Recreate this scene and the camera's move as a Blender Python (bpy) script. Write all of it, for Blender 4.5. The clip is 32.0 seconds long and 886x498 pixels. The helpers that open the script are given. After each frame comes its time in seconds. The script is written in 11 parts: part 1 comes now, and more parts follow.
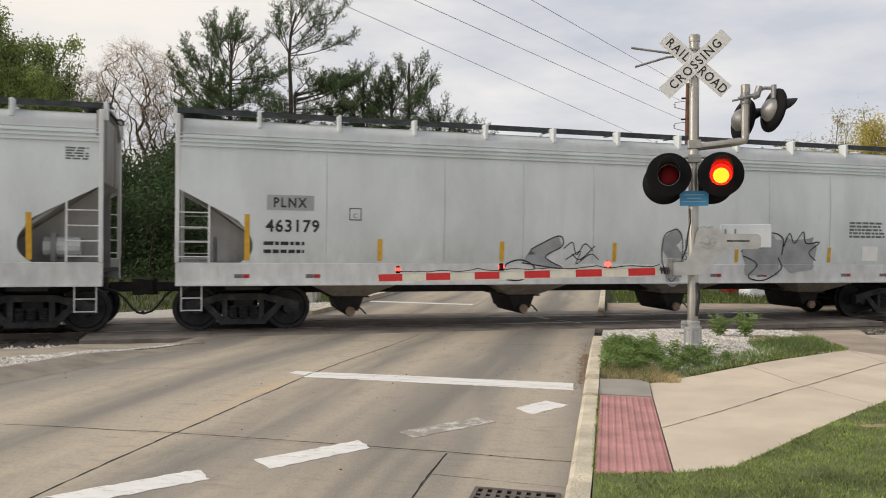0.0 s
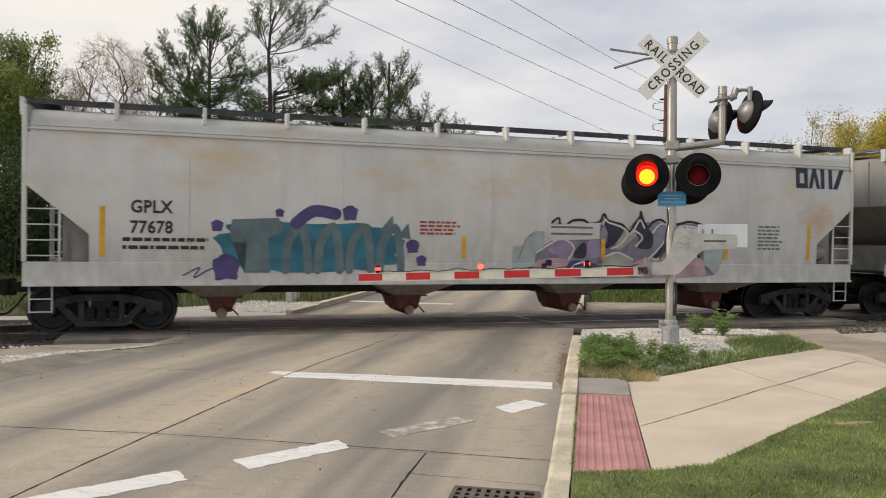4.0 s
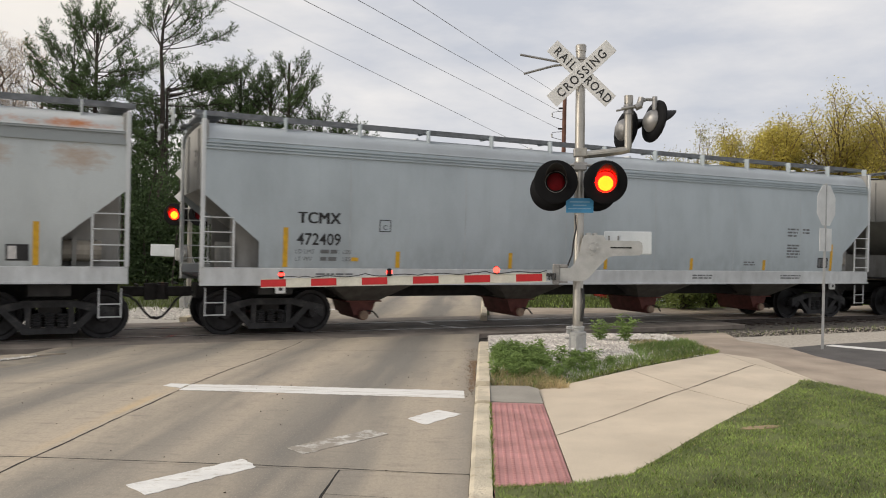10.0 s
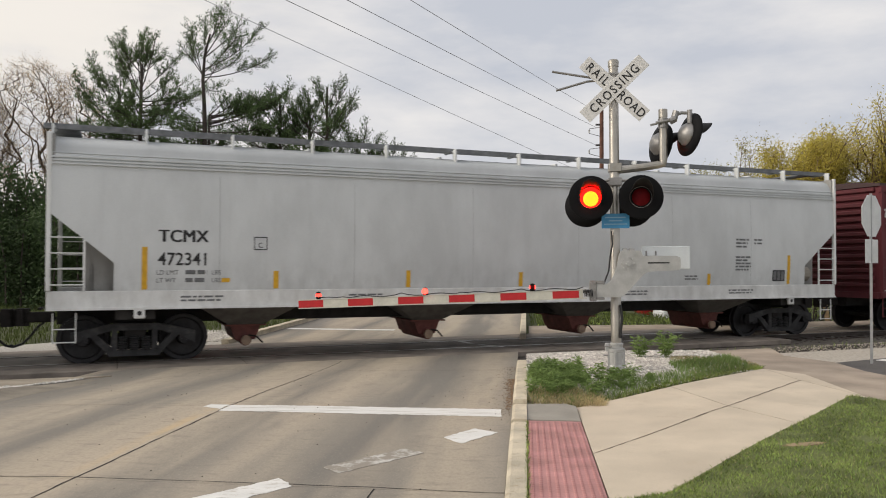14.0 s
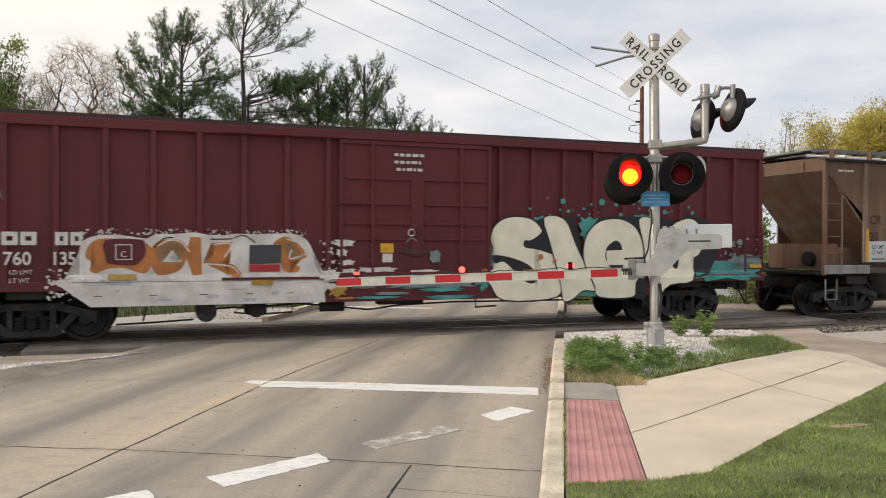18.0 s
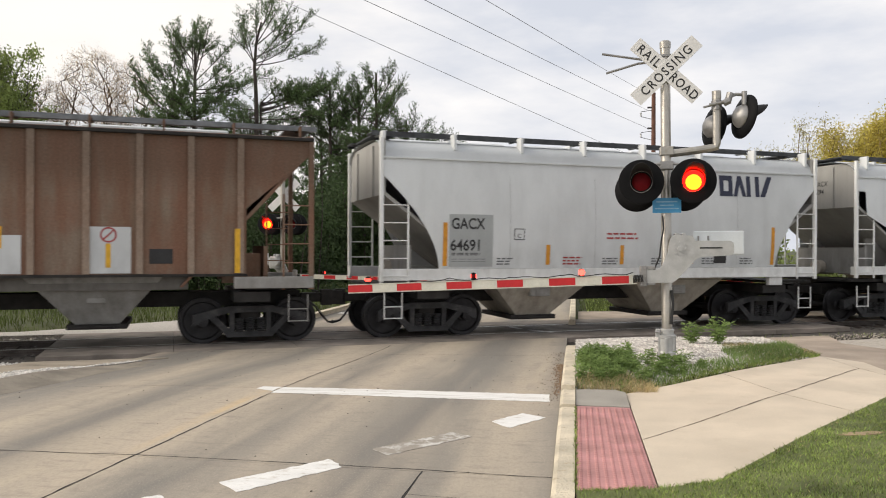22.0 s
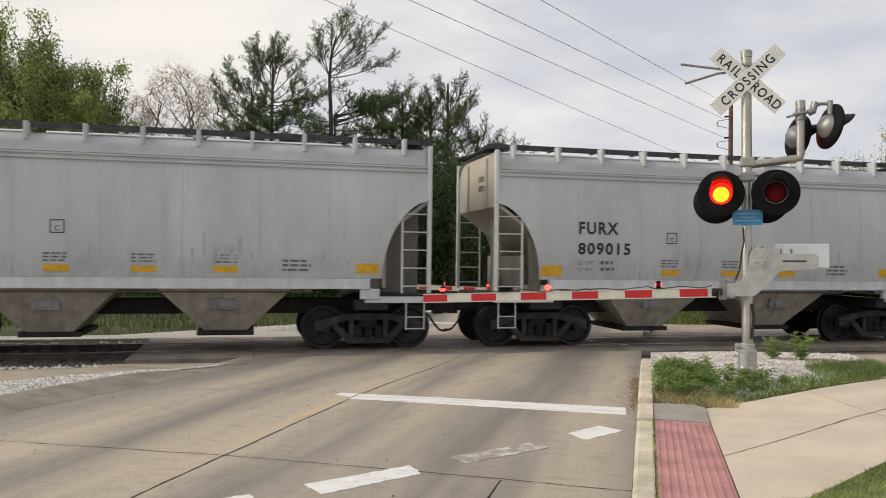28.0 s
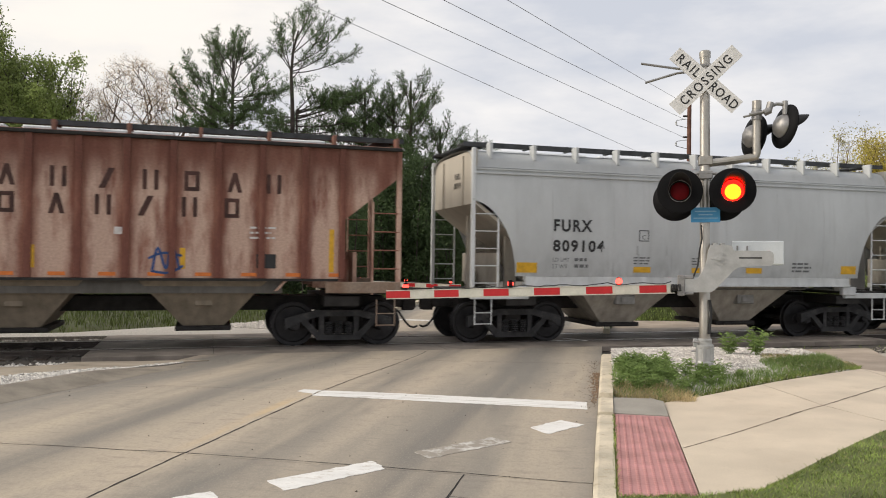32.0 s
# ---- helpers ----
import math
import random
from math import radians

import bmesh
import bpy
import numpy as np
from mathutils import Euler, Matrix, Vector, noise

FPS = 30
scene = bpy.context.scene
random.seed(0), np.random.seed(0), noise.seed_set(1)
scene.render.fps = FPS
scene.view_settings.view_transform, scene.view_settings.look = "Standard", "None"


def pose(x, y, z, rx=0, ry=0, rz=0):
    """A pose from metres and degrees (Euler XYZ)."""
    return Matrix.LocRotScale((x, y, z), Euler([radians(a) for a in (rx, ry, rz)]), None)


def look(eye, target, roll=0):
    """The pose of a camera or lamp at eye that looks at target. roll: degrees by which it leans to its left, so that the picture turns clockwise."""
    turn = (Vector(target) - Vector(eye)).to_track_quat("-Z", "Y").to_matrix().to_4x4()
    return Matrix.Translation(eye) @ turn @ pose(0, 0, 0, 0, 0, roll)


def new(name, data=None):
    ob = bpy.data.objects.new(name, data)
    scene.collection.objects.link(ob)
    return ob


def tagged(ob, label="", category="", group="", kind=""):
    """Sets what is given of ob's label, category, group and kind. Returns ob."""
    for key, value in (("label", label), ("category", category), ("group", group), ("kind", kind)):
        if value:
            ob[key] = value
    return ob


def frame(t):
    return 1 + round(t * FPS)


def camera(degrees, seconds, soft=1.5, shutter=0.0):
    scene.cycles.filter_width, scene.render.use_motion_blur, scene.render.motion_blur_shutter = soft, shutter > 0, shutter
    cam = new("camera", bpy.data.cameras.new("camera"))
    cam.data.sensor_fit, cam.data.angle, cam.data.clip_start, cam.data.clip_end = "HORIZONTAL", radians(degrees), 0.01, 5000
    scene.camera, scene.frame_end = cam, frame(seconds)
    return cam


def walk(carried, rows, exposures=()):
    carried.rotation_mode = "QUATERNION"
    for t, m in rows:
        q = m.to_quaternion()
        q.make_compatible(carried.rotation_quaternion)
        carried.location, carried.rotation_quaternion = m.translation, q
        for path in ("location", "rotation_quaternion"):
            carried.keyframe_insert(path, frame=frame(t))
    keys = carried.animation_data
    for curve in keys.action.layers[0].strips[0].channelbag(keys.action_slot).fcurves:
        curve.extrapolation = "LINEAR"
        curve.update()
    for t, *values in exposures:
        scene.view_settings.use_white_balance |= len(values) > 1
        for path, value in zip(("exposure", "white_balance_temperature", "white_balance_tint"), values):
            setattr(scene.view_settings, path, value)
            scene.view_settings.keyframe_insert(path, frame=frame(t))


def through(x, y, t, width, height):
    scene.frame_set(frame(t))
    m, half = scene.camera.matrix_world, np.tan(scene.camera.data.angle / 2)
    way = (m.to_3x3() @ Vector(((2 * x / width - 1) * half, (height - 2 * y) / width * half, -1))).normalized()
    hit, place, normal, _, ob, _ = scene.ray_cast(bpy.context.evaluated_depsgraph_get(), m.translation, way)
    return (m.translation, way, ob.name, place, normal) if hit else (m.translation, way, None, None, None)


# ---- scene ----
cam = camera(59.0, 32.0, soft=1.0, shutter=0.2)
PATH = [
    (0, (0.031, -0.506, 1.764), (-0.383, 1.451, 1.738), 0.7),
    (0.5, (0.033, -0.51, 1.768), (-0.382, 1.446, 1.743), 0.7),
    (1, (0.027, -0.506, 1.765), (-0.382, 1.451, 1.738), 0.6),
    (1.5, (0.025, -0.509, 1.771), (-0.375, 1.45, 1.741), 0.5),
    (2, (0.032, -0.508, 1.769), (-0.362, 1.453, 1.742), 0.6),
    (2.5, (0.044, -0.521, 1.772), (-0.342, 1.441, 1.747), 0.7),
    (3, (0.035, -0.513, 1.772), (-0.34, 1.451, 1.747), 0.8),
    (3.5, (0.035, -0.52, 1.768), (-0.333, 1.446, 1.741), 0.8),
    (5.5, (0.035, -0.52, 1.763), (-0.32, 1.448, 1.74), 0.9),
    (6, (0.025, -0.513, 1.766), (-0.325, 1.456, 1.738), 1.0),
    (6.5, (0.03, -0.511, 1.767), (-0.312, 1.459, 1.733), 1.0),
    (7, (0.034, -0.506, 1.763), (-0.297, 1.466, 1.72), 1.1),
    (7.5, (0.02, -0.408, 1.759), (-0.294, 1.567, 1.707), 0.9),
    (8, (0.003, -0.263, 1.776), (-0.282, 1.716, 1.746), 0.8),
    (8.5, (-0.019, -0.242, 1.773), (-0.245, 1.745, 1.764), 1.3),
    (9, (-0.092, -0.216, 1.774), (-0.256, 1.777, 1.777), 1.3),
    (9.5, (-0.143, -0.222, 1.774), (-0.274, 1.773, 1.771), 1.2),
    (10, (-0.152, -0.255, 1.769), (-0.259, 1.742, 1.759), 1.2),
    (10.5, (-0.17, -0.259, 1.765), (-0.221, 1.741, 1.763), 1.2),
    (11, (-0.158, -0.282, 1.775), (-0.186, 1.718, 1.789), 1.2),
    (11.5, (-0.158, -0.261, 1.769), (-0.211, 1.738, 1.794), 0.9),
    (12, (-0.165, -0.282, 1.769), (-0.238, 1.716, 1.798), 0.7),
    (12.5, (-0.155, -0.288, 1.755), (-0.256, 1.71, 1.773), 0.4),
    (13, (-0.103, -0.284, 1.759), (-0.256, 1.71, 1.784), 0.2),
    (13.5, (-0.082, -0.254, 1.761), (-0.278, 1.736, 1.801), 0.1),
    (14, (-0.076, -0.263, 1.753), (-0.286, 1.726, 1.792), 0.2),
    (14.5, (-0.07, -0.251, 1.752), (-0.292, 1.737, 1.786), -0.2),
    (16.5, (-0.066, -0.255, 1.753), (-0.337, 1.727, 1.767), -0.0),
    (17, (-0.067, -0.246, 1.747), (-0.348, 1.734, 1.75), -0.1),
    (17.5, (-0.067, -0.254, 1.748), (-0.355, 1.725, 1.741), -0.0),
    (18, (-0.071, -0.247, 1.749), (-0.376, 1.73, 1.733), 0.2),
    (18.5, (-0.07, -0.263, 1.748), (-0.383, 1.713, 1.731), 0.2),
    (19, (-0.072, -0.256, 1.748), (-0.381, 1.72, 1.73), 0.3),
    (19.5, (-0.065, -0.264, 1.75), (-0.372, 1.712, 1.73), 0.2),
    (20, (-0.062, -0.266, 1.744), (-0.375, 1.709, 1.72), 0.2),
    (20.5, (-0.06, -0.266, 1.745), (-0.377, 1.709, 1.718), 0.2),
    (21, (-0.066, -0.256, 1.743), (-0.387, 1.718, 1.72), 0.1),
    (21.5, (-0.067, -0.256, 1.745), (-0.398, 1.717, 1.734), 0.1),
    (22, (-0.062, -0.276, 1.75), (-0.396, 1.696, 1.751), 0.2),
    (22.5, (-0.074, -0.276, 1.756), (-0.391, 1.699, 1.767), 0.5),
    (23, (-0.084, -0.266, 1.752), (-0.387, 1.711, 1.766), 0.6),
    (23.5, (-0.075, -0.271, 1.753), (-0.369, 1.707, 1.774), 0.4),
    (24, (-0.069, -0.266, 1.747), (-0.349, 1.714, 1.779), 0.5),
    (24.5, (-0.056, -0.277, 1.744), (-0.329, 1.704, 1.777), 0.5),
    (26.5, (-0.136, -0.371, 1.755), (-0.516, 1.593, 1.775), 0.4),
    (27, (-0.128, -0.39, 1.76), (-0.539, 1.568, 1.771), 0.5),
    (27.5, (-0.144, -0.376, 1.749), (-0.609, 1.569, 1.768), 0.6),
    (28, (-0.136, -0.392, 1.758), (-0.641, 1.543, 1.783), 0.7),
    (28.5, (-0.135, -0.397, 1.752), (-0.639, 1.538, 1.777), 0.6),
    (29, (-0.128, -0.402, 1.754), (-0.622, 1.536, 1.783), 0.4),
    (29.5, (-0.133, -0.389, 1.749), (-0.603, 1.555, 1.781), 0.8),
    (30, (-0.127, -0.402, 1.751), (-0.574, 1.547, 1.782), 0.7),
    (30.5, (-0.141, -0.401, 1.749), (-0.573, 1.552, 1.775), 0.6),
    (31, (-0.133, -0.404, 1.746), (-0.558, 1.55, 1.763), 0.6),
    (31.5, (-0.139, -0.406, 1.748), (-0.557, 1.55, 1.762), 0.7),
    (32, (-0.145, -0.41, 1.745), (-0.556, 1.547, 1.764), 0.8),
]
walk(cam, [(t, look(eye, target, roll)) for t, eye, target, roll in PATH], [(0, 0), (7.2, 0), (7.6, 0.1), (8.1, 0.14), (8.4, 0.1), (8.9, 0.03), (9.5, 0), (11.5, -0.04), (14.3, -0.06), (16.5, 0.05), (17, 0.08), (17.6, 0.12), (18.2, 0.18), (18.8, 0.24), (20.5, 0.26), (22.2, 0.24), (22.6, 0.12), (23, 0.03), (24.5, 0), (29.5, 0.02), (31, 0.07), (32, 0.13)])

# ---- world, sun ----
world = bpy.data.worlds.new("sky")
scene.world = world
world.use_nodes = True
wn, wl = world.node_tree.nodes, world.node_tree.links
wn.clear()
w_out = wn.new("ShaderNodeOutputWorld")
w_bg = wn.new("ShaderNodeBackground")
w_sky = wn.new("ShaderNodeTexSky")
w_sky.sky_type = "NISHITA"
w_sky.sun_disc = False
w_sky.sun_elevation = radians(32)
w_sky.sun_rotation = radians(-112)
w_sky.air_density, w_sky.dust_density, w_sky.ozone_density = 1.0, 2.0, 1.0
w_tc = wn.new("ShaderNodeTexCoord")
w_map = wn.new("ShaderNodeMapping")
w_map.inputs["Scale"].default_value = (1.6, 1.6, 5.0)
w_n = wn.new("ShaderNodeTexNoise")
w_n.inputs["Scale"].default_value = 1.7
w_n.inputs["Detail"].default_value = 7.0
w_n.inputs["Roughness"].default_value = 0.55
w_ramp = wn.new("ShaderNodeValToRGB")
w_ramp.color_ramp.elements[0].position, w_ramp.color_ramp.elements[0].color = 0.39, (6.0, 6.25, 6.9, 1)
w_ramp.color_ramp.elements[1].position, w_ramp.color_ramp.elements[1].color = 0.66, (9.2, 8.9, 8.7, 1)
w_mix = wn.new("ShaderNodeMix")
w_mix.data_type = "RGBA"
w_mix.inputs[0].default_value = 0.95
wl.new(w_tc.outputs["Generated"], w_map.inputs[0])
wl.new(w_map.outputs[0], w_n.inputs["Vector"])
wl.new(w_n.outputs[0], w_ramp.inputs[0])
wl.new(w_sky.outputs[0], w_mix.inputs[6])
wl.new(w_ramp.outputs[0], w_mix.inputs[7])
# thin cloud is brighter and warmer towards the sun's side
w_dot = wn.new("ShaderNodeVectorMath")
w_dot.operation = "DOT_PRODUCT"
w_dot.inputs[1].default_value = Vector((-0.8, 0.57, 0.2)).normalized()
w_glow = wn.new("ShaderNodeMapRange")
w_glow.interpolation_type = "SMOOTHSTEP"
w_glow.inputs[1].default_value, w_glow.inputs[2].default_value, w_glow.inputs[4].default_value = 0.72, 1.0, 0.85
w_warm = wn.new("ShaderNodeMix")
w_warm.data_type = "RGBA"
w_warm.inputs[7].default_value = (9.6, 9.0, 8.2, 1)
wl.new(w_tc.outputs["Generated"], w_dot.inputs[0])
wl.new(w_dot.outputs["Value"], w_glow.inputs[0])
w_part = wn.new("ShaderNodeMapRange")
w_part.inputs[1].default_value, w_part.inputs[2].default_value, w_part.inputs[3].default_value = 0.38, 0.6, 0.25
w_both = wn.new("ShaderNodeMath")
w_both.operation = "MULTIPLY"
wl.new(w_n.outputs[0], w_part.inputs[0])
wl.new(w_glow.outputs[0], w_both.inputs[0])
wl.new(w_part.outputs[0], w_both.inputs[1])
wl.new(w_both.outputs[0], w_warm.inputs[0])
wl.new(w_mix.outputs[2], w_warm.inputs[6])
wl.new(w_warm.outputs[2], w_bg.inputs[0])
wl.new(w_bg.outputs[0], w_out.inputs[0])
w_bg.inputs[1].default_value = 0.1

sun_data = bpy.data.lights.new("sun", "SUN")
sun_data.energy, sun_data.angle, sun_data.color = 2.7, radians(40), (1.0, 0.9, 0.76)
sun = new("sun", sun_data)
sun.matrix_world = look((-30, -12, 20), (0, 0, 0))

# ---- track frame: s along the rails to the right, v away from the viewer ----
PHI = 28.5
TD = Vector((math.cos(radians(PHI)), math.sin(radians(PHI)), 0))
TN = Vector((-math.sin(radians(PHI)), math.cos(radians(PHI)), 0))
TRACK_W, RAIL_Z = 17.05, -0.16


def on_track(s, v, z):
    return TD * s + TN * (TRACK_W + v) + Vector((0, 0, z))


def track_pose(s, v=0.0, z=0.0):
    p = on_track(s, v, z)
    return pose(p.x, p.y, p.z, 0, 0, PHI)


def smooth(a, b, x):
    t = min(1.0, max(0.0, (x - a) / (b - a)))
    return t * t * (3 - 2 * t)


def road_z(x, y):
    """Height of the roadway: level, then easing down to the rails and up again beyond."""
    w = TN.x * x + TN.y * y
    return -0.165 * smooth(9.0, 15.0, w) + 0.55 * smooth(20.0, 60.0, w)


# ---- materials ----
def material(name, base, rough=0.7, metal=0.0, var=0.25, scale=6.0, grain=60.0, bump=0.15, dark=None, stretch=(1, 1, 1),
             island=0.0, stain=None, stain_scale=1.0, stain_at=0.6, coord="Object", spec=0.5, obrand=0.0, bump_dist=0.01):
    m = bpy.data.materials.new(name)
    m.use_nodes = True
    nt = m.node_tree
    nt.nodes.clear()
    out = nt.nodes.new("ShaderNodeOutputMaterial")
    bs = nt.nodes.new("ShaderNodeBsdfPrincipled")
    nt.links.new(bs.outputs[0], out.inputs[0])
    tc = nt.nodes.new("ShaderNodeTexCoord")
    mp = nt.nodes.new("ShaderNodeMapping")
    mp.inputs["Scale"].default_value = stretch
    nt.links.new(tc.outputs[coord], mp.inputs[0])
    n1 = nt.nodes.new("ShaderNodeTexNoise")
    n1.inputs["Scale"].default_value, n1.inputs["Detail"].default_value = scale, 5.0
    n2 = nt.nodes.new("ShaderNodeTexNoise")
    n2.inputs["Scale"].default_value, n2.inputs["Detail"].default_value = grain, 3.0
    nt.links.new(mp.outputs[0], n1.inputs["Vector"])
    nt.links.new(tc.outputs[coord], n2.inputs["Vector"])
    ramp = nt.nodes.new("ShaderNodeValToRGB")
    lo = dark or tuple(c * (1 - var) for c in base)
    hi = tuple(min(1, c * (1 + var * 0.6)) for c in base)
    ramp.color_ramp.elements[0].position, ramp.color_ramp.elements[0].color = 0.3, (*lo, 1)
    ramp.color_ramp.elements[1].position, ramp.color_ramp.elements[1].color = 0.7, (*hi, 1)
    nt.links.new(n1.outputs[0], ramp.inputs[0])
    col = ramp.outputs[0]
    g = nt.nodes.new("ShaderNodeMix")
    g.data_type, g.blend_type = "RGBA", "MULTIPLY"
    g.inputs[0].default_value = 0.6 * var + 0.1
    nt.links.new(col, g.inputs[6])
    nt.links.new(n2.outputs[0], g.inputs[7])
    col = g.outputs[2]
    if stain:
        n3 = nt.nodes.new("ShaderNodeTexNoise")
        n3.inputs["Scale"].default_value, n3.inputs["Detail"].default_value = stain_scale, 6.0
        n3.inputs["Roughness"].default_value = 0.65
        nt.links.new(mp.outputs[0], n3.inputs["Vector"])
        r3 = nt.nodes.new("ShaderNodeValToRGB")
        r3.color_ramp.elements[0].position, r3.color_ramp.elements[1].position = stain_at, min(1, stain_at + 0.16)
        nt.links.new(n3.outputs[0], r3.inputs[0])
        sm = nt.nodes.new("ShaderNodeMix")
        sm.data_type = "RGBA"
        nt.links.new(r3.outputs[0], sm.inputs[0])
        nt.links.new(col, sm.inputs[6])
        sm.inputs[7].default_value = (*stain, 1)
        col = sm.outputs[2]
    if island or obrand:
        src = nt.nodes.new("ShaderNodeNewGeometry").outputs["Random Per Island"] if island else nt.nodes.new("ShaderNodeObjectInfo").outputs["Random"]
        amt = island or obrand
        mr = nt.nodes.new("ShaderNodeMapRange")
        mr.inputs[3].default_value, mr.inputs[4].default_value = 1 - amt, 1 + amt
        nt.links.new(src, mr.inputs[0])
        hs = nt.nodes.new("ShaderNodeHueSaturation")
        nt.links.new(mr.outputs[0], hs.inputs["Value"])
        nt.links.new(col, hs.inputs["Color"])
        col = hs.outputs[0]
    nt.links.new(col, bs.inputs["Base Color"])
    bs.inputs["Roughness"].default_value = rough
    bs.inputs["Metallic"].default_value = metal
    bs.inputs["Specular IOR Level"].default_value = spec
    if bump:
        bp = nt.nodes.new("ShaderNodeBump")
        bp.inputs["Strength"].default_value, bp.inputs["Distance"].default_value = bump, bump_dist
        nt.links.new(n2.outputs[0], bp.inputs["Height"])
        nt.links.new(bp.outputs[0], bs.inputs["Normal"])
    return m


def glowing(name, colour, strength):
    m = bpy.data.materials.new(name)
    m.use_nodes = True
    nt = m.node_tree
    nt.nodes.clear()
    out = nt.nodes.new("ShaderNodeOutputMaterial")
    em = nt.nodes.new("ShaderNodeEmission")
    em.inputs[0].default_value, em.inputs[1].default_value = (*colour, 1), strength
    nt.links.new(em.outputs[0], out.inputs[0])
    return m


# ---- building helpers ----
def mesh_of(bm, mat, name="mesh", flat=True):
    me = bpy.data.meshes.new(name)
    bm.to_mesh(me)
    bm.free()
    for mm in (mat if isinstance(mat, (list, tuple)) else [mat]):
        me.materials.append(mm)
    if not flat:
        for p in me.polygons:
            p.use_smooth = True
    return me


def part(name, bm, mat, parent=None, label="", m=None, flat=True):
    """One mesh object, from a bmesh or a ready mesh, under a thing or a part."""
    me = bm if isinstance(bm, bpy.types.Mesh) else mesh_of(bm, mat, name, flat)
    ob = new(name, me)
    if parent:
        ob.parent = parent
    if m is not None:
        ob.matrix_basis = m
    if label:
        ob["label"] = label
    return ob


def empty(name, m, label, category, group="", kind=""):
    e = new(name)
    e.empty_display_size = 0.1
    e.matrix_basis = m
    return tagged(e, label, category, group, kind)


def add_box(bm, x0, y0, z0, x1, y1, z1, bevel=0.0, m=None):
    v = [bm.verts.new(p) for p in ((x0, y0, z0), (x1, y0, z0), (x1, y1, z0), (x0, y1, z0), (x0, y0, z1), (x1, y0, z1), (x1, y1, z1), (x0, y1, z1))]
    fs = [bm.faces.new([v[i] for i in q]) for q in ((3, 2, 1, 0), (4, 5, 6, 7), (0, 1, 5, 4), (1, 2, 6, 5), (2, 3, 7, 6), (3, 0, 4, 7))]
    if bevel:
        es = list({e for f in fs for e in f.edges})
        r = bmesh.ops.bevel(bm, geom=es, offset=bevel, segments=1, affect="EDGES")
        v = list({q for f in r["faces"] for q in f.verts} | {q for q in v if q.is_valid})
    if m is not None:
        bmesh.ops.transform(bm, matrix=m, verts=[q for q in v if q.is_valid])
    return bm


def box(x0, y0, z0, x1, y1, z1, bevel=0.0):
    return add_box(bmesh.new(), x0, y0, z0, x1, y1, z1, bevel)


def add_tube(bm, a, b, r0, r1=None, n=10, caps=True):
    a, b = Vector(a), Vector(b)
    r1 = r0 if r1 is None else r1
    z = (b - a).normalized()
    x = z.orthogonal().normalized()
    y = z.cross(x)
    ring = lambda c, r: [bm.verts.new(c + (x * math.cos(k * 2 * math.pi / n) + y * math.sin(k * 2 * math.pi / n)) * r) for k in range(n)]
    p, q = ring(a, r0), ring(b, r1)
    for k in range(n):
        bm.faces.new((p[k], p[(k + 1) % n], q[(k + 1) % n], q[k]))
    if caps:
        bm.faces.new(p[::-1])
        bm.faces.new(q)
    return bm


def tube(a, b, r0, r1=None, n=10):
    return add_tube(bmesh.new(), a, b, r0, r1, n)


def add_pipe(bm, pts, r, n=8):
    """A bent pipe through points."""
    pts = [Vector(p) for p in pts]
    rings = []
    x = None
    for i, p in enumerate(pts):
        t = (pts[min(i + 1, len(pts) - 1)] - pts[max(i - 1, 0)]).normalized()
        x = t.orthogonal().normalized() if x is None else (x - t * x.dot(t)).normalized()
        y = t.cross(x)
        rings.append([bm.verts.new(p + (x * math.cos(k * 2 * math.pi / n) + y * math.sin(k * 2 * math.pi / n)) * r) for k in range(n)])
    for p, q in zip(rings, rings[1:]):
        for k in range(n):
            bm.faces.new((p[k], p[(k + 1) % n], q[(k + 1) % n], q[k]))
    bm.faces.new(rings[0][::-1])
    bm.faces.new(rings[-1])
    return bm


def add_lathe(bm, profile, n=24, axis="z", at=(0, 0, 0)):
    """A turned body: profile of (radius, height)."""
    rings = []
    for r, h in profile:
        ring = []
        for k in range(n):
            c, s = math.cos(2 * math.pi * k / n) * r, math.sin(2 * math.pi * k / n) * r
            p = {"z": (c, s, h), "y": (c, h, s), "x": (h, c, s)}[axis]
            ring.append(bm.verts.new(Vector(p) + Vector(at)))
        rings.append(ring)
    for p, q in zip(rings, rings[1:]):
        for k in range(n):
            bm.faces.new((p[k], p[(k + 1) % n], q[(k + 1) % n], q[k]))
    if profile[0][0] > 1e-4:
        bm.faces.new(rings[0][::-1])
    if profile[-1][0] > 1e-4:
        bm.faces.new(rings[-1])
    bmesh.ops.remove_doubles(bm, verts=bm.verts, dist=1e-5)
    bmesh.ops.recalc_face_normals(bm, faces=bm.faces)
    return bm


def add_prism(bm, outline, y0, y1):
    """An outline of (x, z) drawn out from y0 to y1."""
    a = [bm.verts.new((x, y0, z)) for x, z in outline]
    b = [bm.verts.new((x, y1, z)) for x, z in outline]
    n = len(a)
    for k in range(n):
        bm.faces.new((a[k], a[(k + 1) % n], b[(k + 1) % n], b[k]))
    bm.faces.new(a[::-1])
    bm.faces.new(b)
    bmesh.ops.recalc_face_normals(bm, faces=bm.faces)
    return bm


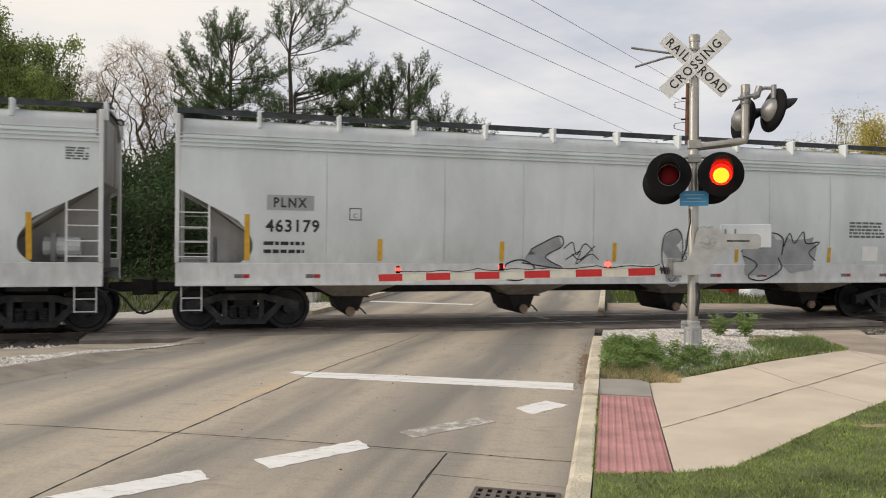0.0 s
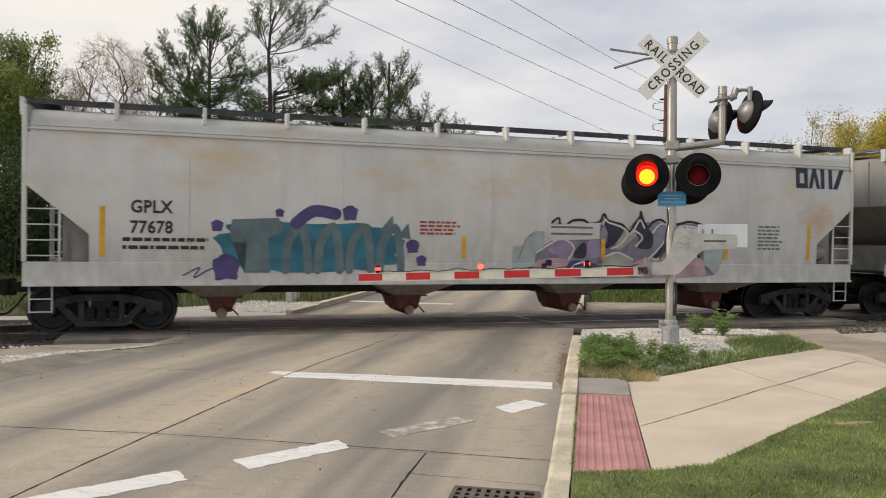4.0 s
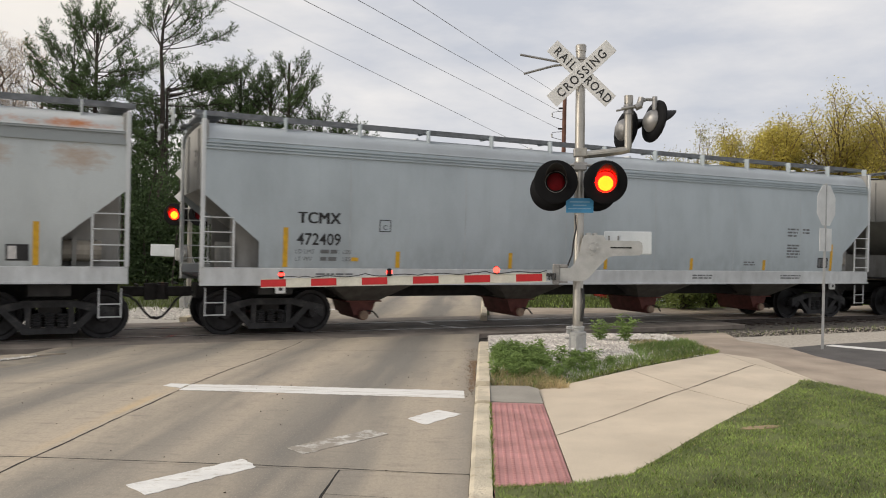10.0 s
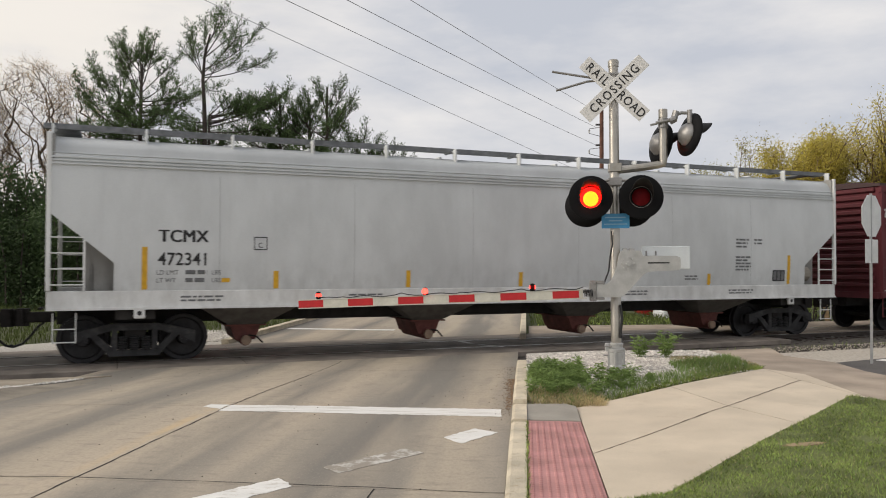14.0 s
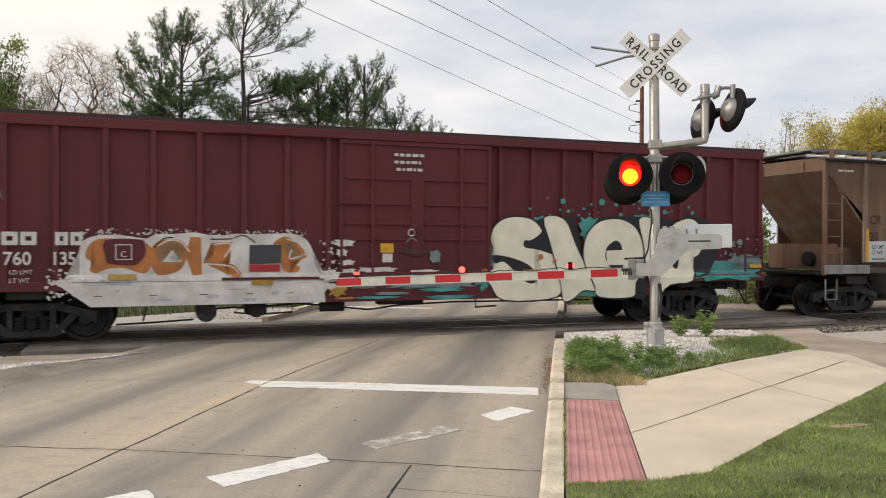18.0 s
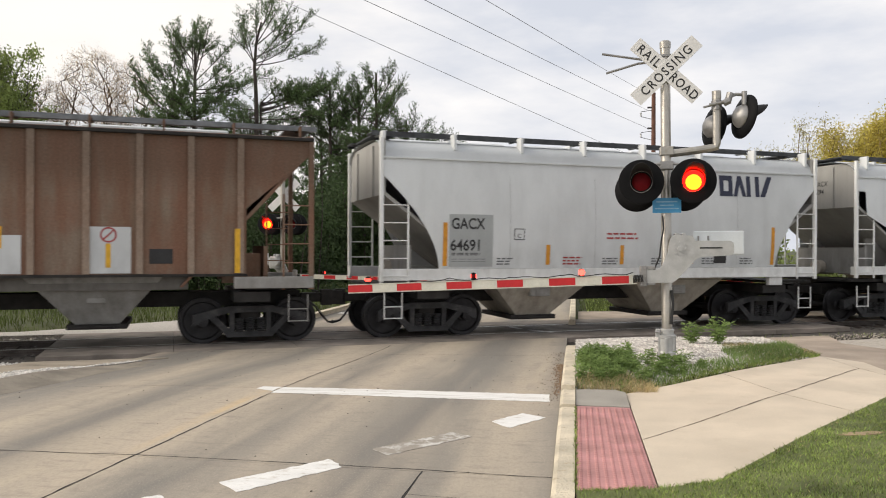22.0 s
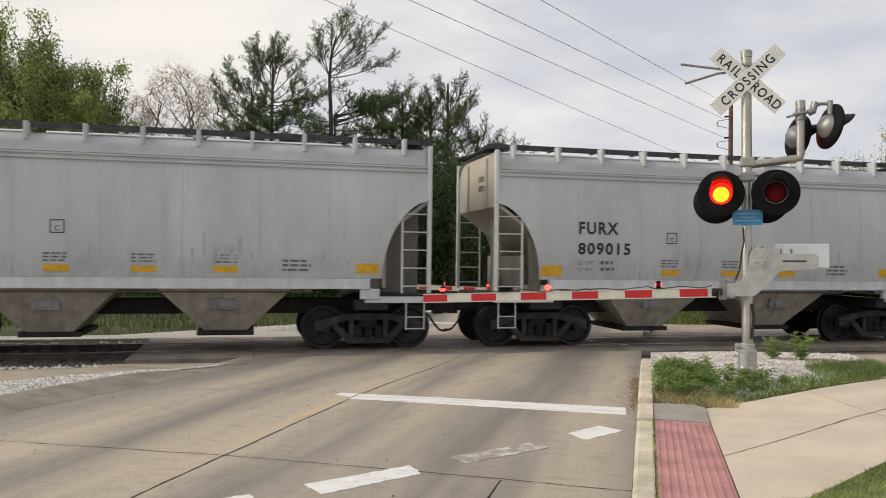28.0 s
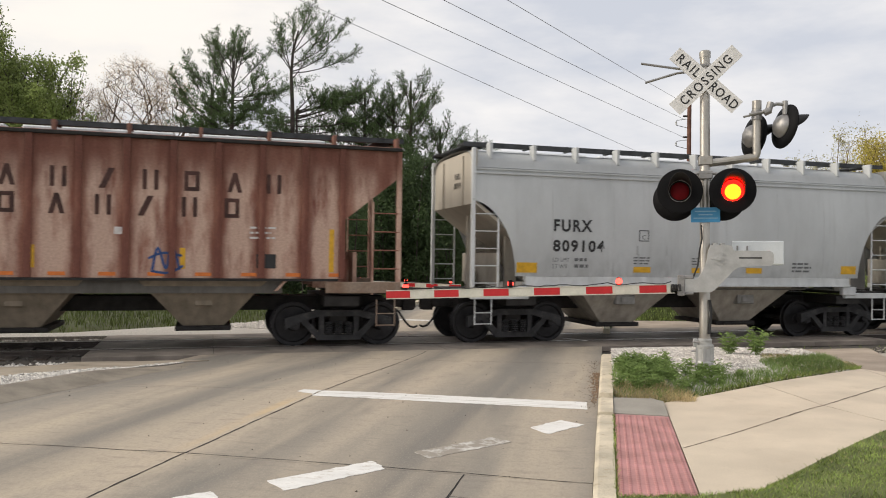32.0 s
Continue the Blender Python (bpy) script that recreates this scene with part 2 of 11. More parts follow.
def text_mesh(words, size, mat, bold=0.0, stretch=1.0, squeeze=1.0, align="LEFT"):
    """Flat lettering in the xz plane, readable from -y."""
    cu = bpy.data.curves.new("lettering", "FONT")
    cu.body, cu.size, cu.align_x, cu.space_character = words, size, align, stretch
    cu.offset = bold
    cu.resolution_u = 3
    ob = bpy.data.objects.new("lettering", cu)
    scene.collection.objects.link(ob)
    dg = bpy.context.evaluated_depsgraph_get()
    me = bpy.data.meshes.new_from_object(ob.evaluated_get(dg))
    bpy.data.objects.remove(ob)
    for v in me.vertices:
        v.co = Vector((v.co.x * squeeze, 0, v.co.y))
    me.materials.clear()
    me.materials.append(mat)
    return me


def soup(name, verts, faces, mat, parent=None, label="", smooth_it=False):
    me = bpy.data.meshes.new(name)
    me.from_pydata(verts, [], faces)
    for mm in (mat if isinstance(mat, (list, tuple)) else [mat]):
        me.materials.append(mm)
    ob = new(name, me)
    if parent:
        ob.parent = parent
    if label:
        ob["label"] = label
    return ob

M_STEEL_DARK = material("grimy_dark_steel", (0.035, 0.032, 0.03), 0.75, 0.3, 0.45, 5, 40, 0.3)
M_TRUCK = material("truck_cast_steel", (0.05, 0.05, 0.052), 0.7, 0.4, 0.5, 6, 30, 0.3, stain=(0.085, 0.078, 0.072), stain_scale=3, stain_at=0.55)
M_WHEEL = material("wheel_steel", (0.04, 0.039, 0.041), 0.55, 0.7, 0.4, 5, 30, 0.2)
M_GALV = material("galvanised_grating", (0.22, 0.23, 0.24), 0.55, 0.6, 0.3, 6, 40, 0.2)
M_WALKDARK = material("weathered_running_board", (0.075, 0.08, 0.085), 0.6, 0.5, 0.4, 6, 40, 0.2)
M_YELLOW = material("yellow_reflective_tape", (0.75, 0.42, 0.02), 0.45, 0, 0.2, 9, 40, 0.05)
M_ORANGE = material("orange_reflective_tape", (0.75, 0.2, 0.03), 0.45, 0, 0.2, 9, 40, 0.05)
M_REDTAPE = material("red_reflective_tape", (0.42, 0.02, 0.025), 0.4, 0, 0.2, 9, 40, 0.05)
M_BLACK = material("black_lettering_paint", (0.02, 0.02, 0.022), 0.55, 0, 0.3, 9, 60, 0.05)
M_GREYINK = material("faded_grey_lettering", (0.17, 0.175, 0.18), 0.6, 0, 0.3, 9, 60, 0.05)
M_WHITEINK = material("white_lettering_paint", (0.7, 0.68, 0.66), 0.6, 0, 0.2, 9, 60, 0.05)
M_PAPER = material("white_paper_notice", (0.93, 0.92, 0.89), 0.7, 0, 0.06, 4, 40, 0.03)
M_REDINK = material("red_lettering_paint", (0.4, 0.06, 0.06), 0.6, 0, 0.2, 9, 60, 0.05)
M_NAVY = material("dark_blue_paint", (0.02, 0.025, 0.06), 0.55, 0, 0.3, 9, 60, 0.05)
M_RUSTRED = material("rusty_red_gate_paint", (0.16, 0.05, 0.04), 0.75, 0, 0.4, 6, 40, 0.2)
M_HOSE = material("black_rubber", (0.015, 0.015, 0.016), 0.6, 0, 0.3, 8, 40, 0.1)
M_LINK = material("coupler_steel", (0.03, 0.026, 0.024), 0.7, 0.5, 0.4, 8, 40, 0.2)


def ramp_node(nt, stops):
    r = nt.nodes.new("ShaderNodeValToRGB")
    el = r.color_ramp.elements
    while len(el) < len(stops):
        el.new(0.5)
    for e, (at, c) in zip(el, stops):
        e.position, e.color = at, (*c, 1) if isinstance(c, tuple) else (c, c, c, 1)
    return r


def noise_node(nt, vec, scale, detail=6.0, rough=0.6):
    n = nt.nodes.new("ShaderNodeTexNoise")
    n.inputs["Scale"].default_value, n.inputs["Detail"].default_value, n.inputs["Roughness"].default_value = scale, detail, rough
    nt.links.new(vec, n.inputs["Vector"])
    return n.outputs[0]


def mapped(nt, scale, coord="Object", shift=(0, 0, 0)):
    tc = nt.nodes.new("ShaderNodeTexCoord")
    mp = nt.nodes.new("ShaderNodeMapping")
    mp.inputs["Scale"].default_value = scale
    mp.inputs["Location"].default_value = shift
    nt.links.new(tc.outputs[coord], mp.inputs[0])
    return mp.outputs[0]


def mixed(nt, fac, a, b):
    mx = nt.nodes.new("ShaderNodeMix")
    mx.data_type = "RGBA"
    for sock, val in ((mx.inputs[0], fac), (mx.inputs[6], a), (mx.inputs[7], b)):
        if hasattr(val, "links"):
            nt.links.new(val, sock)
        else:
            sock.default_value = (*val, 1) if isinstance(val, tuple) else val
    return mx.outputs[2]


def times(nt, a, b):
    n = nt.nodes.new("ShaderNodeMath")
    n.operation = "MULTIPLY"
    for sock, val in ((n.inputs[0], a), (n.inputs[1], b)):
        if hasattr(val, "links"):
            nt.links.new(val, sock)
        else:
            sock.default_value = val
    return n.outputs[0]


def height_band(nt, z0, z1, soft):
    """1 between two heights on the car, fading out over soft metres."""
    tc = nt.nodes.new("ShaderNodeTexCoord")
    sp = nt.nodes.new("ShaderNodeSeparateXYZ")
    nt.links.new(tc.outputs["Object"], sp.inputs[0])
    out = None
    for lo, hi in ((z0 - soft, z0), (z1 + soft, z1)):
        mr = nt.nodes.new("ShaderNodeMapRange")
        mr.interpolation_type = "SMOOTHSTEP"
        mr.inputs[1].default_value, mr.inputs[2].default_value = lo, hi
        nt.links.new(sp.outputs[2], mr.inputs[0])
        out = mr.outputs[0] if out is None else times(nt, out, mr.outputs[0])
    return out


def bloom(nt, x, pitch, z, half, tall, shift):
    """Ragged oval stains that repeat along a car's side."""
    def op(kind, a, b, c=None):
        n = nt.nodes.new("ShaderNodeMath")
        n.operation = kind
        for sock, val in zip(n.inputs, (a, b) if c is None else (a, b, c)):
            if isinstance(val, (int, float)):
                sock.default_value = val
            else:
                nt.links.new(val, sock)
        return n.outputs[0]
    tc = nt.nodes.new("ShaderNodeTexCoord")
    sp = nt.nodes.new("ShaderNodeSeparateXYZ")
    nt.links.new(tc.outputs["Object"], sp.inputs[0])
    sway = op("MULTIPLY_ADD", noise_node(nt, mapped(nt, (0.7, 1, 0.2), shift=(shift, 1, 0)), 1.0, 2), 0.9, sp.outputs[0])
    dx = op("DIVIDE", op("PINGPONG", op("SUBTRACT", sway, x + 0.45), pitch / 2), half)
    dz = op("DIVIDE", op("SUBTRACT", sp.outputs[2], z), tall)
    d = op("SQRT", op("ADD", op("MULTIPLY", dx, dx), op("MULTIPLY", dz, dz)), 0.0)
    rag = noise_node(nt, mapped(nt, (1.0, 1.0, 2.6), shift=(shift + z, 0, 0)), 2.6, 9, 0.68)
    d = op("MULTIPLY_ADD", rag, 2.6, op("SUBTRACT", d, 1.3))
    r = ramp_node(nt, [(0.15, 1.0), (0.55, 0.55), (1.0, 0.0)])
    nt.links.new(d, r.inputs[0])
    return r.outputs[0]


def car_paint(name, base, grime=(0.2, 0.2, 0.2), at=0.5, amount=0.55, rust=None, bands=(), rough=0.5, shift=0.0, eave_shade=None, blots=()):
    """Weathered freight-car paint: fine upright streaks, dirt thrown up from below, patches of rust in bands of height
    (z0, z1, soft, threshold, scale, strength);
    eave_shade: one painted band (z0, z1, colour) of shade below the eave; blots: rust blooms (x, pitch, z, half width,
    half height, colour, strength)."""
    m = bpy.data.materials.new(name)
    m.use_nodes = True
    nt = m.node_tree
    bs = nt.nodes["Principled BSDF"]
    fine = noise_node(nt, mapped(nt, (3.2, 3.2, 0.16), shift=(shift, 0, 0)), 1.4, 6)
    broad = noise_node(nt, mapped(nt, (0.7, 1.0, 0.35), shift=(shift, 3, 0)), 1.1, 6)
    grain = noise_node(nt, mapped(nt, (1, 1, 1)), 55, 3)
    dark, light = tuple(c * 0.86 for c in base), tuple(min(1, c * 1.06) for c in base)
    r1 = ramp_node(nt, [(0.32, dark), (0.62, light)])
    nt.links.new(broad, r1.inputs[0])
    r2 = ramp_node(nt, [(at + 0.05, 0.0), (at + 0.3, 1.0)])
    nt.links.new(fine, r2.inputs[0])
    col = mixed(nt, times(nt, r2.outputs[0], amount * 0.45), r1.outputs[0], grime)
    low = height_band(nt, 0.2, 1.35, 0.9)
    spray = ramp_node(nt, [(0.3, 0.0), (0.75, 1.0)])
    nt.links.new(noise_node(nt, mapped(nt, (2.5, 2.5, 1.2), shift=(shift, 0, 0)), 2.0, 6), spray.inputs[0])
    col = mixed(nt, times(nt, times(nt, low, spray.outputs[0]), amount), col, tuple(c * 0.75 for c in grime))
    for z0, z1, soft, th, sc, strength in bands:
        r = ramp_node(nt, [(th, 0.0), (th + 0.2, 1.0)])
        nt.links.new(noise_node(nt, mapped(nt, (0.8, 1.0, 1.3), shift=(shift + sc, 0, 0)), sc, 9, 0.62), r.inputs[0])
        col = mixed(nt, times(nt, times(nt, r.outputs[0], height_band(nt, z0, z1, soft)), strength), col, rust)
    # darker band: shade under the eave lip, put into the colour
    if eave_shade:
        col = mixed(nt, times(nt, height_band(nt, eave_shade[0], eave_shade[1], 0.015), 0.8), col, eave_shade[2])
    for x, pitch, z, half, tall, colour, strength in blots:
        col = mixed(nt, times(nt, bloom(nt, x, pitch, z, half, tall, shift), strength), col, colour)
    g = nt.nodes.new("ShaderNodeMapRange")
    g.inputs[3].default_value, g.inputs[4].default_value = 0.9, 1.06
    nt.links.new(grain, g.inputs[0])
    hs = nt.nodes.new("ShaderNodeHueSaturation")
    nt.links.new(g.outputs[0], hs.inputs["Value"])
    nt.links.new(col, hs.inputs["Color"])
    nt.links.new(hs.outputs[0], bs.inputs["Base Color"])
    bs.inputs["Roughness"].default_value = rough
    bp = nt.nodes.new("ShaderNodeBump")
    bp.inputs["Strength"].default_value, bp.inputs["Distance"].default_value = 0.25, 0.02
    nt.links.new(broad, bp.inputs["Height"])
    nt.links.new(bp.outputs[0], bs.inputs["Normal"])
    return m


def rusted_paint(name, stops, patch, rough=0.85, shift=0.0, panels=None, worn=(0.5, 0.4, 0.32)):
    """Old paint gone to rust: upright runs of several browns with blotches; panels (first, pitch) keep worn paint between the posts."""
    m = bpy.data.materials.new(name)
    m.use_nodes = True
    nt = m.node_tree
    bs = nt.nodes["Principled BSDF"]
    runs = noise_node(nt, mapped(nt, (2.6, 2.6, 0.35), shift=(shift, 0, 0)), 1.0, 8, 0.62)
    blot = noise_node(nt, mapped(nt, (1, 1, 0.8), shift=(shift, 5, 0)), 0.9, 8, 0.65)
    r1 = ramp_node(nt, stops)
    nt.links.new(runs, r1.inputs[0])
    r2 = ramp_node(nt, [(0.46, 0.0), (0.66, 1.0)])
    nt.links.new(blot, r2.inputs[0])
    col = mixed(nt, times(nt, r2.outputs[0], 0.75), r1.outputs[0], patch)
    top = height_band(nt, 3.55, 5.0, 0.7)
    col = mixed(nt, times(nt, top, 0.6), col, tuple(c * 0.6 for c in stops[1][1]))
    if panels:
        sp = nt.nodes.new("ShaderNodeSeparateXYZ")
        tc = nt.nodes.new("ShaderNodeTexCoord")
        nt.links.new(tc.outputs["Object"], sp.inputs[0])
        wob = nt.nodes.new("ShaderNodeMath")
        wob.operation, wob.inputs[1].default_value = "MULTIPLY_ADD", 0.3
        nt.links.new(noise_node(nt, mapped(nt, (1.4, 1.0, 0.9), shift=(shift, 0, 0)), 1.6, 6), wob.inputs[0])
        nt.links.new(sp.outputs[0], wob.inputs[2])
        pp = nt.nodes.new("ShaderNodeMath")
        pp.operation, pp.inputs[1].default_value = "PINGPONG", panels[1] / 2
        off = nt.nodes.new("ShaderNodeMath")
        off.operation, off.inputs[1].default_value = "SUBTRACT", panels[0] + 0.15
        nt.links.new(wob.outputs[0], off.inputs[0])
        nt.links.new(off.outputs[0], pp.inputs[0])
        mid = nt.nodes.new("ShaderNodeMapRange")
        mid.interpolation_type = "SMOOTHSTEP"
        mid.inputs[1].default_value, mid.inputs[2].default_value = 0.08, 0.26
        nt.links.new(pp.outputs[0], mid.inputs[0])
        keep = ramp_node(nt, [(0.34, 0.0), (0.52, 1.0)])
        nt.links.new(noise_node(nt, mapped(nt, (3.0, 3.0, 0.7), shift=(shift + 4, 0, 0)), 1.1, 8, 0.65), keep.inputs[0])
        low = height_band(nt, 1.35, 3.1, 0.75)
        col = mixed(nt, times(nt, times(nt, times(nt, mid.outputs[0], keep.outputs[0]), low), 0.9), col, worn)
    fine = ramp_node(nt, [(0.35, 0.82), (0.7, 1.1)])
    nt.links.new(noise_node(nt, mapped(nt, (1, 1, 1)), 24, 5), fine.inputs[0])
    mu = nt.nodes.new("ShaderNodeMix")
    mu.data_type, mu.blend_type = "RGBA", "MULTIPLY"
    mu.inputs[0].default_value = 1.0
    nt.links.new(col, mu.inputs[6])
    nt.links.new(fine.outputs[0], mu.inputs[7])
    nt.links.new(mu.outputs[2], bs.inputs["Base Color"])
    bs.inputs["Roughness"].default_value = rough
    bp = nt.nodes.new("ShaderNodeBump")
    bp.inputs["Strength"].default_value, bp.inputs["Distance"].default_value = 0.3, 0.01
    nt.links.new(blot, bp.inputs["Height"])
    nt.links.new(bp.outputs[0], bs.inputs["Normal"])
    return m


P_WHITE = car_paint("white_grey_car_paint", (0.705, 0.745, 0.74), (0.45, 0.455, 0.445), amount=0.45)
P_SILL_WHITE = car_paint("white_sill_paint", (0.74, 0.75, 0.74), (0.42, 0.41, 0.39), amount=0.5, shift=7)
P_BEIGE = car_paint("stained_pale_grey_car_paint", (0.6, 0.6, 0.58), (0.38, 0.37, 0.35), amount=0.6, rust=(0.56, 0.43, 0.26), bands=((3.0, 3.75, 0.35, 0.46, 0.8, 0.75), (1.4, 3.0, 0.4, 0.55, 0.7, 0.5)), shift=11, blots=((18.1, 60, 2.5, 0.6, 0.55, (0.5, 0.31, 0.17), 0.7),))
P_UT = car_paint("dull_grey_car_paint", (0.51, 0.545, 0.545), (0.3, 0.31, 0.3), amount=0.6, rust=(0.36, 0.19, 0.09), shift=23, eave_shade=(3.66, 3.96, (0.25, 0.27, 0.27)), blots=((2.6, 1.667, 3.38, 0.62, 0.3, (0.38, 0.235, 0.135), 0.62),))
P_BLUEGREY = car_paint("blue_grey_car_paint", (0.43, 0.485, 0.515), (0.29, 0.32, 0.335), amount=0.5, shift=31)
P_PALEGREY = car_paint("pale_grey_car_paint", (0.62, 0.64, 0.645), (0.41, 0.42, 0.42), amount=0.5, shift=41)
P_GREY = car_paint("mid_grey_car_paint", (0.52, 0.54, 0.545), (0.31, 0.31, 0.305), at=0.47, amount=0.7, shift=53)
P_BROWN = rusted_paint("rusty_brown_car_paint", [(0.3, (0.15, 0.07, 0.042)), (0.44, (0.185, 0.105, 0.068)), (0.56, (0.2, 0.14, 0.1)), (0.72, (0.25, 0.2, 0.155))], (0.215, 0.105, 0.066), shift=3)
P_BROWNRIB = rusted_paint("dusty_tan_rib_paint", [(0.3, (0.21, 0.12, 0.08)), (0.42, (0.24, 0.17, 0.125)), (0.56, (0.29, 0.225, 0.175)), (0.72, (0.33, 0.27, 0.215))], (0.22, 0.13, 0.085), shift=13)
P_TANBAY = car_paint("dusty_tan_bay_paint", (0.3, 0.25, 0.19), (0.17, 0.14, 0.1), at=0.45, amount=0.8, rough=0.85, shift=85)
P_RUST = rusted_paint("rusted_red_brown_paint", [(0.3, (0.14, 0.048, 0.034)), (0.44, (0.24, 0.096, 0.066)), (0.56, (0.35, 0.175, 0.125)), (0.7, (0.48, 0.31, 0.235))], (0.2, 0.072, 0.052), shift=9, panels=(2.3, 0.832), worn=(0.58, 0.41, 0.325))
P_RUSTRIB = rusted_paint("rusted_post_paint", [(0.3, (0.1, 0.034, 0.024)), (0.44, (0.19, 0.07, 0.048)), (0.58, (0.3, 0.14, 0.095)), (0.74, (0.45, 0.31, 0.23))], (0.14, 0.047, 0.034), shift=19)
P_BOX = car_paint("oxide_red_boxcar_paint", (0.112, 0.015, 0.022), (0.06, 0.015, 0.018), amount=0.6, rough=0.7, shift=61)
P_BOXRIB = car_paint("dusty_oxide_red_post_paint", (0.115, 0.016, 0.023), (0.07, 0.019, 0.021), amount=0.6, rough=0.7, shift=65)
P_BOXROOF = car_paint("dark_weathered_roof_paint", (0.055, 0.03, 0.03), (0.1, 0.08, 0.07), amount=0.7, rough=0.8, shift=67)
P_HOPPER = car_paint("dusty_hopper_paint", (0.46, 0.42, 0.355), (0.25, 0.225, 0.185), at=0.45, amount=0.8, rough=0.8, shift=71)
P_ENDGREY = car_paint("dusty_grey_end_paint", (0.33, 0.325, 0.31), (0.18, 0.17, 0.155), at=0.45, amount=0.8, rough=0.8, shift=75)
# dark copy of the hopper paint; on arc-end plates it stands for shade
P_HOPPER_DARK = car_paint("dark_hopper_paint", (0.17, 0.16, 0.145), (0.09, 0.082, 0.072), at=0.45, amount=0.8, rough=0.8, shift=81)
ROOF_PAINT = {
    P_WHITE.name: car_paint("grimy_white_roof_paint", (0.5, 0.52, 0.52), (0.3, 0.3, 0.29), at=0.45, amount=0.7, shift=91),
    P_BEIGE.name: car_paint("grimy_pale_roof_paint", (0.43, 0.43, 0.41), (0.27, 0.26, 0.24), at=0.45, amount=0.7, rust=(0.42, 0.3, 0.17), bands=((3.95, 4.1, 0.1, 0.52, 0.9, 0.7),), shift=92),
    P_UT.name: car_paint("rust_streaked_roof_paint", (0.5, 0.52, 0.52), (0.34, 0.35, 0.34), at=0.45, amount=0.6, shift=93, blots=((2.53, 1.667, 4.0, 0.8, 0.1, (0.46, 0.18, 0.075), 1.0),)),
    P_BLUEGREY.name: car_paint("pale_blue_grey_roof_paint", (0.4, 0.435, 0.46), (0.3, 0.32, 0.33), amount=0.5, shift=94),
    P_PALEGREY.name: car_paint("pale_grey_roof_paint", (0.47, 0.49, 0.5), (0.32, 0.33, 0.33), amount=0.5, shift=95),
    P_GREY.name: car_paint("grimy_grey_roof_paint", (0.4, 0.415, 0.42), (0.24, 0.24, 0.235), at=0.47, amount=0.7, shift=96),
}
M_ORANGE_YELLOW = material("amber_reflective_tape", (0.7, 0.3, 0.02), 0.45, 0, 0.2, 9, 40, 0.05)
G_FADE = material("faded_lilac_paint", (0.42, 0.36, 0.4), 0.6, 0, 0.3, 3, 40, 0.03)
G_FADE2 = material("faded_maroon_paint", (0.34, 0.2, 0.22), 0.6, 0, 0.3, 3, 40, 0.03)
M_TAGBLUE = material("blue_marker_paint", (0.03, 0.08, 0.25), 0.6, 0, 0.3, 3, 40, 0.03)
M_OUTLETCAP = material("dusty_tan_cap", (0.34, 0.24, 0.17), 0.8, 0, 0.3, 6, 40, 0.1)

# ---- ground, road, track ----
M_CONC = material("worn_road_concrete", (0.375, 0.325, 0.258), 0.85, 0, 0.3, 0.9, 55, 0.35, dark=(0.265, 0.24, 0.2), stretch=(1.1, 0.1, 1), stain=(0.19, 0.172, 0.148), stain_scale=0.5, stain_at=0.52, obrand=0.04)


